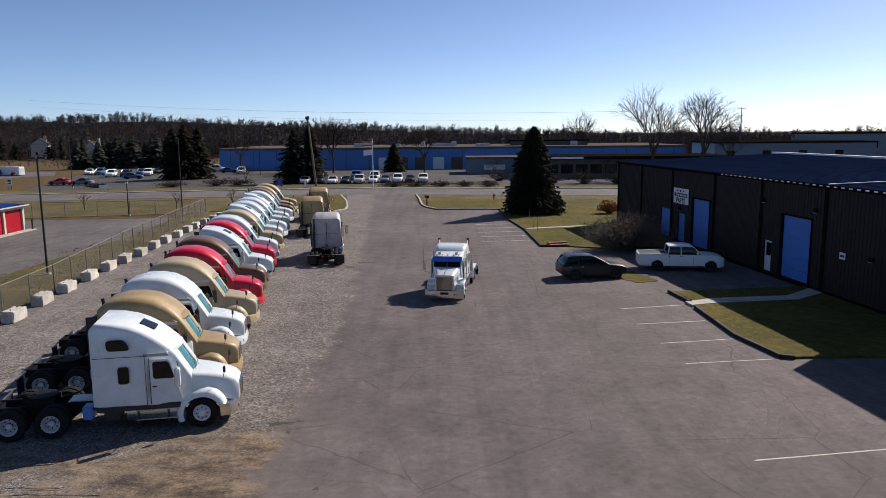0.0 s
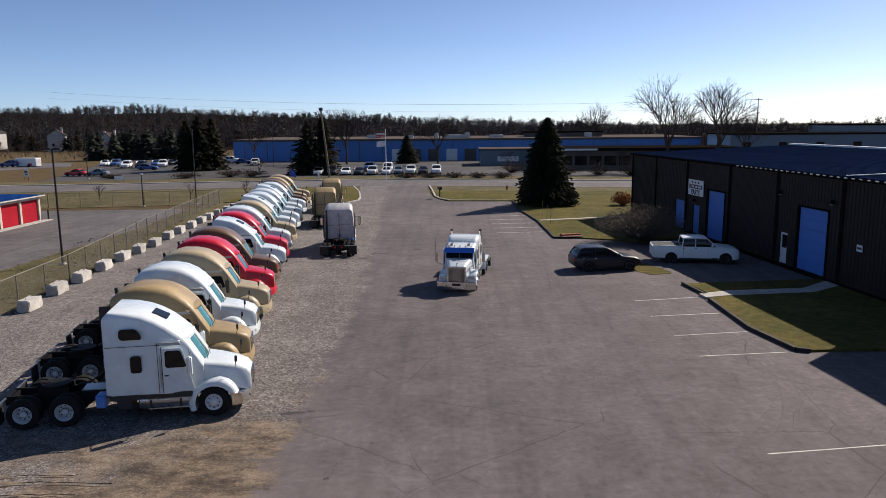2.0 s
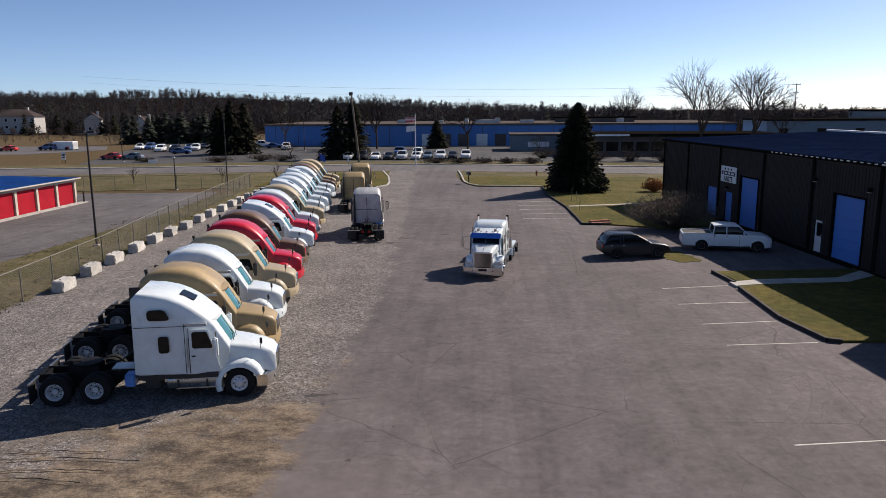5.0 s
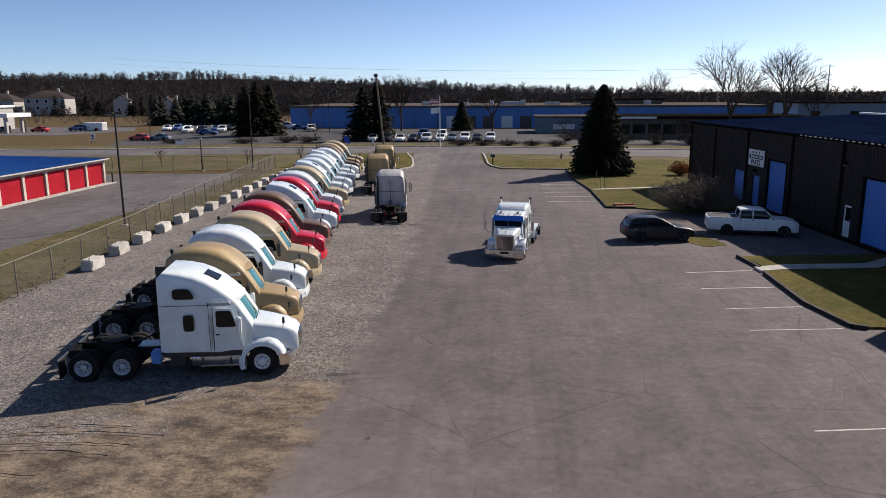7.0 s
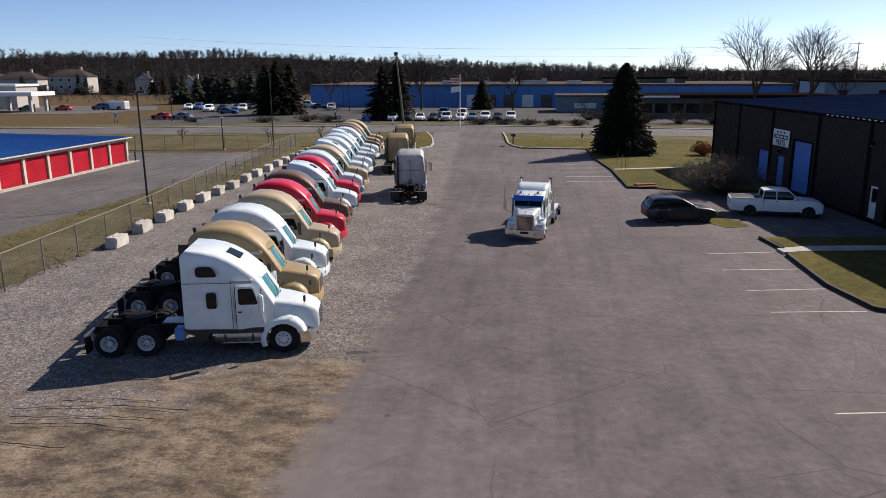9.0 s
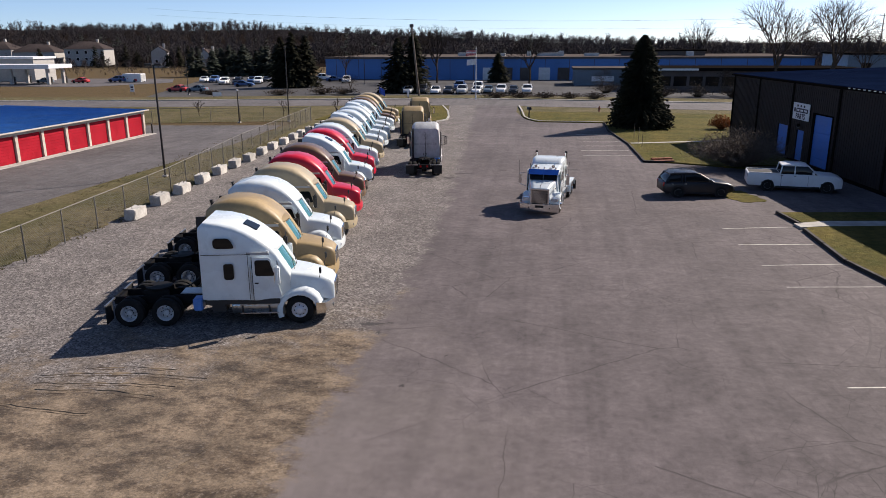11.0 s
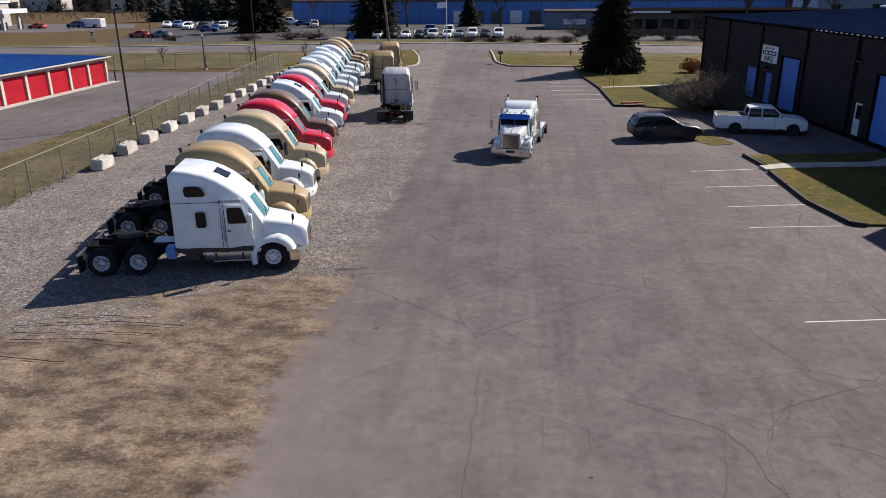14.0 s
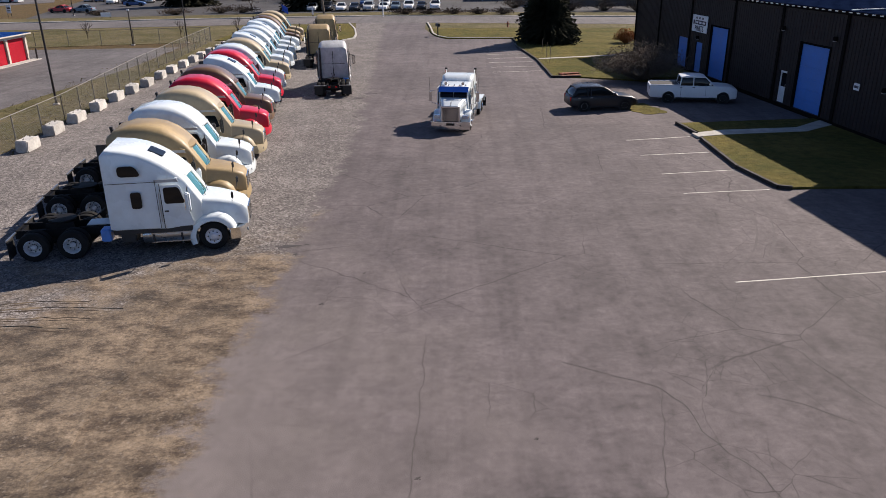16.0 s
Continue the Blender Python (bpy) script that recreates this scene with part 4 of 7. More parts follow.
def highway_tractor(m, paint, style, label, group="parked highway tractors"):
    """An aerodynamic tractor with a sleeper. style: 'peak' (flat sides, skylight) or 'dome' (round high roof)."""
    t = thing("truck_tractor", m, label, "truck", group)
    P = M[paint]
    back = -3.36 if style == "peak" else -3.85
    chassis_parts(t, -6.75, 5.4, "alloy", "white_wheel", -3.4)
    bm = bmesh.new()
    if style == "peak":
        loft(bm, [rrect(-3.36, 2.44, 0.98, 3.58, 0.14, 3, 2.30), rrect(-3.2, 2.46, 0.95, 3.75, 0.16, 3, 2.26), rrect(-2.65, 2.46, 0.95, 3.71, 0.18, 3, 2.24), rrect(-2.2, 2.46, 0.94, 3.61, 0.2, 3, 2.22), rrect(-1.8, 2.45, 0.93, 3.45, 0.22, 3, 2.2), rrect(-1.45, 2.42, 0.9, 3.24, 0.24, 3, 2.14), rrect(-1.15, 2.37, 0.9, 3.0, 0.24, 3, 2.06), rrect(-0.95, 2.32, 0.9, 2.82, 0.22, 3, 1.98), rrect(-0.78, 2.26, 0.9, 2.62, 0.18, 3, 1.92), rrect(-0.3, 2.1, 0.92, 1.82, 0.16, 3, 1.86)])
    else:
        loft(bm, [rrect(-3.85, 2.40, 0.98, 3.26, 0.26, 4, 2.10), rrect(-3.58, 2.46, 0.95, 3.49, 0.34, 4, 2.14), rrect(-2.95, 2.46, 0.95, 3.66, 0.38, 4, 2.14), rrect(-2.35, 2.46, 0.94, 3.64, 0.38, 4, 2.13), rrect(-1.85, 2.45, 0.93, 3.53, 0.36, 4, 2.1), rrect(-1.45, 2.42, 0.9, 3.33, 0.34, 4, 2.04), rrect(-1.12, 2.36, 0.9, 3.06, 0.3, 4, 1.98), rrect(-0.92, 2.31, 0.9, 2.83, 0.24, 4, 1.92), rrect(-0.78, 2.26, 0.9, 2.62, 0.2, 4, 1.9), rrect(-0.3, 2.1, 0.92, 1.82, 0.16, 4, 1.86)])
    body = part("cab", bm, P, t, sharp=0.75)
    # windscreen: two bent panes over the sloping front, with a dark surround and a visor
    def screen(inset, lift, z0, z1):
        rows_ = []
        for u in (0.0, 0.5, 1.0):
            z = z0 + (z1 - z0) * u
            x = -0.26 - (z - 1.82) * 0.60 + lift
            half = 1.0 - 0.035 * u - inset
            rows_.append([Vector((x - 0.42 * abs(s) ** 2.4, s * half, z - 0.03 * abs(s))) for s in (-1, -0.72, -0.4, 0, 0.4, 0.72, 1)])
        b2 = bmesh.new()
        vv = [[b2.verts.new(p) for p in r_] for r_ in rows_]
        for a, c in zip(vv, vv[1:]):
            for k in range(6):
                b2.faces.new((a[k], a[k + 1], c[k + 1], c[k]))
        r_ = bmesh.ops.extrude_face_region(b2, geom=list(b2.faces))
        bmesh.ops.translate(b2, vec=(-0.05, 0, -0.03), verts=[g for g in r_["geom"] if isinstance(g, bmesh.types.BMVert)])
        return b2
    part("windscreen_surround", screen(-0.02, 0.03, 1.80, 2.66), M["seal"], t)
    ws = part("windscreen", screen(0.05, 0.055, 1.86, 2.62), M["windscreen"], t, "green-tinted windscreen")
    part("wiper", tubes([(-0.2, 0.1, 1.86), (-0.34, 0.55, 2.14)], [(-0.2, -0.5, 1.86), (-0.34, -0.05, 2.14)], r=0.012, n=5), M["seal"], ws)
    bm = bmesh.new()
    brow = ((-1.3, 3.02), (-0.95, 2.88), (-0.66, 2.74), (-0.66, 2.64), (-1.2, 2.58)) if style == "peak" else ((-1.2, 2.86), (-0.86, 2.82), (-0.66, 2.72), (-0.70, 2.65), (-1.2, 2.6))
    loft(bm, [[Vector((x - (0.34 * abs(s) ** 2.6 if x > -1.0 else 0.0), s * 1.02, z - 0.07 * abs(s) ** 3)) for x, z in brow] for s in (-1, -0.8, -0.5, 0, 0.5, 0.8, 1)])
    part("sun_visor", bm, P, t)
    if style == "peak":
        part("skylight", boxes((-0.27, 0.27, -0.34, 0.34, -0.01, 0.03), bev=0.02), M["dark_glass"], t, "dark roof skylight").matrix_basis = pose(-1.72, 0, 3.40, 0, 27, 0)
    for s in (1, -1):
        y = s * 1.236
        dr = part("door", round_panel(-1.55, -0.55, 1.0, 2.5, s * 1.232, 0.1, 0.24), P, t)
        part("door_seam", side_panel([(-1.575, 0.97), (-1.555, 0.97), (-1.555, 2.55), (-1.575, 2.55)], s * 1.236), M["seal"], dr)
        part("door_window", round_panel(-1.46, -0.78, 1.84, 2.42, s * 1.24, 0.08, 0.3), M["dark_glass"], dr)
        part("door_handle", boxes((-1.5, -1.36, min(y, y + s * 0.03), max(y, y + s * 0.03), 1.55, 1.6), bev=0.008), M["black"], dr)
        part("sleeper_window", round_panel(-2.55, -2.2, 1.72, 2.3, s * 1.238, 0.09), M["dark_glass"], t)
        part("window_bar", boxes((-2.54, -2.21, min(s * 1.24, s * 1.25), max(s * 1.24, s * 1.25), 1.975, 2.045)), P, t)
        if style == "peak":
            part("upper_window", round_panel(-2.85, -2.1, 2.85, 3.22, s * 1.225, 0.12, 0.5), M["dark_glass"], t)
        else:
            part("upper_window", round_panel(-2.75, -2.2, 2.72, 3.02, s * 1.215, 0.13, 0.3), M["dark_glass"], t)
        part("sleeper_seam", side_panel([(-1.70, 0.97), (-1.685, 0.97), (-1.685, 2.7), (-1.70, 2.7)], s * 1.238), M["seal"], t)
        part("roof_seam", side_panel([(-3.3, 2.62), (-1.6, 2.62), (-1.6, 2.635), (-3.3, 2.635)], s * 1.228), M["seal"], t)
        part("door_vent_strip", side_panel([(-1.72, 2.60), (-0.92, 2.60), (-0.98, 2.70), (-1.72, 2.70)], s * 1.222), M["grey_paint"], t)
        part("grab_handle", tubes([(-1.62, s * 1.25, 1.2), (-1.62, s * 1.29, 1.25), (-1.62, s * 1.29, 2.2), (-1.62, s * 1.25, 2.25)], r=0.015, n=5), M["steel"], t)
        # mirrors on arms
        mr = part("mirror", boxes((-0.72, -0.56, min(s * 1.42, s * 1.66), max(s * 1.42, s * 1.66), 1.62, 2.30), bev=0.05), P if style == "peak" else M["black"], t)
        part("mirror_arm", tubes([(-0.7, s * 1.12, 2.35), (-0.62, s * 1.5, 2.32), (-0.62, s * 1.5, 1.6), (-0.62, s * 1.12, 1.55)], r=0.018, n=6), M["black"], mr)
        part("mirror_glass", boxes((-0.735, -0.72, min(s * 1.45, s * 1.63), max(s * 1.45, s * 1.63), 1.68, 2.24)), M["chrome"], mr)
        part("hood_mirror", tubes([(0.72, s * 0.78, 1.6), (0.78, s * 0.98, 1.9)], r=0.012, n=5), M["black"], t)
        part("hood_mirror_head", boxes((0.74, 0.82, min(s * 0.92, s * 1.06), max(s * 0.92, s * 1.06), 1.82, 2.06), bev=0.03), M["black"], t)
        # side steps, tank and boxes between the axles
        part("fuel_tank", lathe(bmesh.new(), [(0.30, 0), (0.33, 0.03), (0.33, 1.62), (0.30, 1.65)], 18), M["steel"], t, "polished fuel tank").matrix_basis = pose(-0.75, s * 0.82, 0.66, 0, 0, 90)
        for xs in (-2.05, -1.1):
            part("tank_strap", boxes((xs, xs + 0.07, min(s * 0.5, s * 1.17), max(s * 0.5, s * 1.17), 0.32, 1.01), bev=0.01), M["black"], t)
        part("step", boxes((-2.1, -0.7, min(s * 1.0, s * 1.2), max(s * 1.0, s * 1.2), 0.42, 0.46), (-2.1, -0.7, min(s * 1.02, s * 1.2), max(s * 1.02, s * 1.2), 0.74, 0.78), bev=0.008), M["steel"], t)
        part("side_fairing", boxes((-3.3, -0.66, min(s * 1.12, s * 1.19), max(s * 1.12, s * 1.19), 0.78, 0.97), bev=0.015), M["black"], t)
        part("battery_box", boxes((-3.1, -2.6, min(s * 0.5, s * 1.1), max(s * 0.5, s * 1.1), 0.45, 0.9), bev=0.03), M["black"], t)
    part("fluid_tank", boxes((back - 0.39, back - 0.06, -1.15, -0.7, 0.55, 1.0), bev=0.04), M["tank_and_sky_blue"], t, "small blue tank box")
    part("rear_panel", boxes((back - 0.04, back - 0.005, -0.9, 0.9, 1.1, 3.1), bev=0.015), P, t)
    part("rear_seam", boxes((back - 0.052, back - 0.045, -0.02, 0.02, 1.1, 3.0), (back - 0.052, back - 0.045, -0.88, 0.88, 2.05, 2.08)), M["seal"], t)
    part("exhaust", tubes([(back - 0.2, 0.95, 0.9), (back - 0.2, 0.95, 3.0), (back - 0.26, 0.95, 3.3)], r=0.075, n=10), M["black"], t)
    if style != "peak":
        for s in (1, -1):
            part("side_extender", boxes((back - 0.36, back, min(s * 1.15, s * 1.22), max(s * 1.15, s * 1.22), 1.15, 3.05), bev=0.01), M["black"], t, "dark cab extender panel")
    # hood, grille, bumper, fenders
    bm = bmesh.new()
    loft(bm, [rrect(-0.44, 2.0, 0.98, 1.86, 0.16, 4, 1.78), rrect(0.2, 1.92, 0.95, 1.76, 0.18, 4, 1.60), rrect(0.75, 1.74, 0.85, 1.63, 0.18, 4, 1.40), rrect(1.06, 1.56, 0.75, 1.50, 0.17, 4, 1.24), rrect(1.2, 1.4, 0.75, 1.34, 0.15, 4, 1.08)])
    part("hood", bm, P, t, sharp=0.8)
    for s in (1, -1):
        bm = bmesh.new()
        sec = []
        for k in range(12):
            a = radians(2 + 200 * k / 11)
            c, sn = math.cos(a), math.sin(a)
            out = 1.2 - 0.08 * max(c, 0) ** 2
            tall = 0.80 + 0.10 * max(c, 0) * (1 - max(c, 0)) * 2.4
            sec.append([Vector((0.60 * c, s * 0.66, 0.50 + 0.58 * sn)), Vector((0.92 * c, s * 0.60, 0.50 + (tall + 0.06) * sn)), Vector((0.86 * c, s * (out - 0.2), 0.50 + tall * sn)), Vector((0.80 * c, s * (out - 0.05), 0.50 + (tall - 0.07) * sn)), Vector((0.74 * c, s * out, 0.50 + 0.68 * sn)), Vector((0.60 * c, s * out, 0.50 + 0.58 * sn))])
        loft(bm, sec)
        part("fender", bm, P, t, sharp=0.9)
        hl = part("headlamp", loft(bmesh.new(), [rrect(0.86, 0.34, 0.86, 1.24, 0.1, 3), rrect(1.05, 0.34, 0.86, 1.17, 0.1, 3), rrect(1.13, 0.26, 0.88, 1.08, 0.08, 3)]), M["lamp_glass"], t, "clear headlamp")
        hl.matrix_basis = pose(-0.10, s * 0.90, 0.0, 0, 0, -s * 20)
    gr = part("grille", boxes((1.15, 1.225, -0.42, 0.42, 0.78, 1.28), bev=0.03), M["seal"], t)
    for k in range(7):
        part("grille_bar", boxes((1.22, 1.24, -0.39, 0.39, 0.82 + k * 0.063, 0.845 + k * 0.063)), M["chrome"], gr)
    part("grille_frame", boxes((1.18, 1.245, -0.46, -0.41, 0.78, 1.3), (1.18, 1.245, 0.41, 0.46, 0.78, 1.3), (1.18, 1.245, -0.46, 0.46, 1.28, 1.33), bev=0.012), M["chrome"], gr)
    bm = bmesh.new()
    loft(bm, [[Vector((x - 0.35 * abs(s) ** 3, s * 1.18, z)) for x, z in ((0.95, 0.36), (1.28, 0.38), (1.32, 0.55), (1.26, 0.78), (0.95, 0.78))] for s in (-1, -0.85, -0.5, 0, 0.5, 0.85, 1)])
    bp = part("bumper", bm, M["chrome"] if style == "peak" and paint == "white_paint" else (M["black"] if style == "peak" else P), t)
    for s in (1, -1):
        part("fog_lamp", boxes((1.17, 1.2, s * 0.75 - 0.09, s * 0.75 + 0.09, 0.52, 0.64), bev=0.02), M["lamp_glass"], bp)
    for k in (-0.5, -0.25, 0, 0.25, 0.5):
        part("roof_marker", boxes((-1.02, -0.96, k - 0.025, k + 0.025, 2.70, 2.722), bev=0.006), M["amber"], t)
    return t


def repaint(ob, old, fresh, own=()):
    """Give a copied truck its own paint on every part that wears the old one."""
    for o in ob.children_recursive:
        if o.data and o.data.materials[0] == M[old]:
            o.material_slots[0].link = "OBJECT"
            o.material_slots[0].material = M[fresh]


HEAD = radians(10)
row = [("white_paint", "peak", "white highway tractor with a skylight in its roof"), ("tan_paint", "dome", "dull tan highway tractor with a round high roof"), ("white_paint", "dome", "white highway tractor with a smooth domed roof"), ("beige_paint", "dome", "faded tan highway tractor with a domed roof"),
       ("red_paint", "dome", "glossy red highway tractor with a domed roof"), ("brown_paint", "dome", "dark brown highway tractor with a domed roof"), ("white_paint", "peak", "white highway tractor with a roof skylight, beside a brown one"), ("red_paint", "dome", "red highway tractor between two white ones"),
       ("white_paint", "dome", "white highway tractor beside a red one"), ("beige_paint", "dome", "pale tan highway tractor in the parked row"), ("white_paint", "peak", "white highway tractor in the parked row"), ("white_paint", "dome", "white domed highway tractor in the parked row"),
       ("white_paint", "dome", "white domed highway tractor in the parked row"), ("white_paint", "peak", "white highway tractor in the parked row"), ("white_paint", "dome", "white domed highway tractor in the parked row"), ("brown_paint", "dome", "brown highway tractor towards the row's end"), ("tan_paint", "dome", "tan highway tractor towards the row's end"), ("beige_paint", "dome", "faded tan highway tractor ending the row")]


def row_pose(i):
    y = 23.9 + 4.02 * i
    x = -7.4 - 0.16 * (y - 23.9) + (0.12 * math.sin(i * 2.3) - 0.2 if i else 0.38)
    a = math.degrees(HEAD) + (0.9 * math.sin(i * 1.7) if i else 1.0)
    m = pose(0, 0, 0, 0, 0, a)
    c = m @ Vector((1.2, -1.12, 0))
    return pose(x - c.x, y - c.y, 0.012, 0, 0, a)


makers = {}
for i, (paint, style, label) in enumerate(row):
    if style not in makers:
        makers[style] = (highway_tractor(row_pose(i), paint, style, label), paint)
        continue
    src, base = makers[style]
    o = tagged(copy_thing(src, row_pose(i)), label)
    if paint != base:
        repaint(o, base, paint)
for x, y, a, paint, label in ((-9.55, 60.6, 97, "grey_paint", "dirty grey highway tractor standing with its back to the yard"), (-13.35, 75.8, 97, "tan_paint", "brown-tan highway tractor parked facing the road"), (-14.75, 88.0, 97, "tan_paint", "tan highway tractor parked beside the road")):
    src, base = makers["dome"]
    o = tagged(copy_thing(src, pose(x, y, 0.012, 0, 0, a)), label, group="tractors facing the road")
    if paint != base:
        repaint(o, base, paint)


def long_nose_tractor(m):
    """A white long-nosed tractor with stacks, visor, flat-roofed sleeper and full rear fenders."""
    t = thing("show_tractor", m, "white long-nosed tractor with chrome stacks, bumper and visor", "truck")
    P = M["white_paint"]
    chassis_parts(t, -7.1, 5.6, "chrome", "chrome", -3.5)
    bm = bmesh.new()
    loft(bm, [rrect(-3.35, 2.26, 1.02, 3.02, 0.16, 4, 2.10), rrect(-3.2, 2.3, 1.0, 3.12, 0.2, 4, 2.12), rrect(-2.4, 2.3, 1.0, 3.14, 0.22, 4, 2.12), rrect(-1.98, 2.3, 1.0, 3.09, 0.26, 4, 2.04), rrect(-1.72, 2.26, 1.0, 2.96, 0.26, 4, 1.96), rrect(-1.6, 2.22, 1.0, 2.86, 0.24, 4, 1.9)])
    part("sleeper", bm, P, t, sharp=0.8)
    bm = bmesh.new()
    loft(bm, [rrect(-1.6, 2.12, 0.98, 2.80, 0.14, 3, 1.92), rrect(-0.9, 2.12, 0.95, 2.74, 0.16, 3, 1.88), rrect(-0.42, 2.1, 0.95, 2.62, 0.16, 3, 1.82), rrect(-0.12, 2.0, 0.98, 1.98, 0.14, 3, 1.8)])
    part("cab", bm, P, t)
    part("cab_seam", boxes((-1.66, -1.61, -1.1, -1.08, 1.0, 2.8), (-1.66, -1.61, 1.08, 1.1, 1.0, 2.8)), M["seal"], t)
    for name, x_off, inset, mm in (("windscreen_surround", 0.0, 0.0, "seal"), ("windscreen", 0.02, 0.05, "dark_glass")):
        bm = bmesh.new()
        for s0, s1 in ((-0.86, -0.02), (0.02, 0.86)):
            panel(bm, [Vector((-0.1 + x_off, s0 + inset * (s0 < -0.5), 2.0 + inset)), Vector((-0.1 + x_off, s1 - inset * (s1 > 0.5), 2.0 + inset)), Vector((-0.38 + x_off, s1 - inset * (s1 > 0.5), 2.56 - inset)), Vector((-0.38 + x_off, s0 + inset * (s0 < -0.5), 2.56 - inset))], 0.03)
        part(name, bm, M[mm], t)
    bm = bmesh.new()
    panel(bm, [Vector((-0.02, -0.95, 2.36)), Vector((-0.02, 0.95, 2.36)), Vector((-0.34, 0.95, 2.64)), Vector((-0.34, -0.95, 2.64))], 0.012)
    vis = part("sun_visor", bm, M["sky_reflection_visor"], t, "glossy drop visor painted with the blue sky reflection")
    for s in (1, -1):
        part("visor_bracket", tubes([(-0.05, s * 0.95, 2.38), (-0.5, s * 1.0, 2.42)], r=0.012, n=5), M["chrome"], vis)
    for k in (-0.72, -0.36, 0, 0.36, 0.72):
        part("roof_marker", lathe(bmesh.new(), [(0.04, -0.12), (0.05, 0.0), (0.02, 0.1)], 8), M["chrome"], t).matrix_basis = pose(-0.55, k, 2.72, 0, 0, 90)
    for s in (1, -1):
        hn = part("air_horn", tubes([(-1.35, s * 0.55, 2.85), (-0.75, s * 0.55, 2.80), (-0.62, s * 0.55, 2.80)], r=0.035, n=8), M["chrome"], t, "chrome air horn")
        part("horn_bell", loft(bmesh.new(), [[Vector((x, s * 0.55 + r * math.cos(k * math.pi / 5), 2.8 + r * math.sin(k * math.pi / 5))) for k in range(10)] for x, r in ((-0.64, 0.04), (-0.55, 0.1))]), M["chrome"], hn)
        y = s * 1.062
        dr = part("door", round_panel(-1.5, -0.35, 1.02, 2.55, s * 1.066, 0.08, 0.1), P, t)
        part("door_seam", side_panel([(-1.53, 1.0), (-1.5, 1.0), (-1.5, 2.58), (-1.53, 2.58)], s * 1.07), M["seal"], dr)
        part("door_window", round_panel(-1.4, -0.55, 1.85, 2.42, s * 1.074, 0.07, 0.15), M["dark_glass"], dr)
        part("peep_window", round_panel(-0.95, -0.6, 1.15, 1.5, s * 1.074, 0.05), M["dark_glass"], dr)
        part("door_handle", boxes((-1.42, -1.25, min(y, y + s * 0.04), max(y, y + s * 0.04), 1.6, 1.65), bev=0.008), M["chrome"], dr)
        part("sleeper_window", round_panel(-2.95, -2.45, 1.95, 2.5, s * 1.155, 0.1), M["dark_glass"], t)
        part("window_frame", round_panel(-3.03, -2.37, 1.85, 2.6, s * 1.152, 0.13), P, t)
        part("locker_hatch", round_panel(-3.0, -2.35, 1.2, 1.65, s * 1.156, 0.08), P, t)
        st = part("exhaust_stack", tubes([(-3.52, s * 0.98, 0.7), (-3.52, s * 0.98, 2.2), (-3.52, s * 0.98, 2.21), (-3.52, s * 0.98, 3.28)], r=0.085, n=14), M["chrome"], t, "tall chrome exhaust stack")
        part("stack_tip", tubes([(-3.52, s * 0.98, 3.24), (-3.57, s * 0.98, 3.36)], r=0.09, n=14), M["seal"], st)
        part("stack_shield", tubes([(-3.52, s * 0.98, 1.15), (-3.52, s * 0.98, 2.2)], r=0.105, n=14), M["chrome"], st)
        mr = part("mirror", boxes((-0.42, -0.34, min(s * 1.42, s * 1.62), max(s * 1.42, s * 1.62), 1.72, 2.3), bev=0.02), M["chrome"], t)
        part("mirror_arm", tubes([(-0.38, s * 1.05, 2.42), (-0.38, s * 1.52, 2.36), (-0.38, s * 1.52, 1.66), (-0.38, s * 1.05, 1.5)], r=0.016, n=6), M["chrome"], mr)
        part("antenna", tubes([(-0.3, s * 1.55, 2.3), (-0.34, s * 1.58, 3.2)], r=0.008, n=5), M["black"], mr)
        part("fuel_tank", lathe(bmesh.new(), [(0.30, 0), (0.33, 0.03), (0.33, 1.6), (0.30, 1.63)], 18), M["chrome"], t, "polished fuel tank").matrix_basis = pose(-1.5, s * 0.82, 0.62, 0, 0, 90)
        part("tank_strap", boxes((-2.9, -2.84, min(s * 0.5, s * 1.16), max(s * 0.5, s * 1.16), 0.28, 0.96), (-1.8, -1.74, min(s * 0.5, s * 1.16), max(s * 0.5, s * 1.16), 0.28, 0.96), bev=0.01), M["steel"], t)
        part("running_board", boxes((-1.45, -0.62, min(s * 0.6, s * 1.12), max(s * 0.6, s * 1.12), 0.40, 0.86), bev=0.03), M["black"], t)
        part("step_plate", boxes((-1.45, -0.62, min(s * 1.1, s * 1.2), max(s * 1.1, s * 1.2), 0.42, 0.46), bev=0.01), M["steel"], t)
        # right-hand box: its reflection of the sky is painted on as blue
        part("tool_box", boxes((-4.35, -3.72, min(s * 0.5, s * 1.1), max(s * 0.5, s * 1.1), 0.55, 0.98), bev=0.03), M["tank_and_sky_blue"] if s < 0 else M["steel"], t, "tool box, left one polished, right one painted with a blue sky reflection")
        # full fenders over the rear axles
        bm = bmesh.new()
        prof = [(-7.0, 0.62)] + [(-6.27 + 0.66 * math.cos(radians(a)), 0.51 + 0.66 * math.sin(radians(a))) for a in range(170, 60, -15)] + [(-4.93 + 0.66 * math.cos(radians(a)), 0.51 + 0.66 * math.sin(radians(a))) for a in range(120, -10, -15)]
        inner = [(x, z) for x, z in [(-6.94, 0.62)] + [(-6.27 + 0.61 * math.cos(radians(a)), 0.51 + 0.61 * math.sin(radians(a))) for a in range(170, 60, -15)] + [(-4.93 + 0.61 * math.cos(radians(a)), 0.51 + 0.61 * math.sin(radians(a))) for a in range(120, -10, -15)]]
        n = len(prof)
        ring = []
        for yy in (s * 0.72, s * 1.30):
            ring.append([bm.verts.new((x, yy, z)) for x, z in prof] + [bm.verts.new((x, yy, z)) for x, z in inner[::-1]])
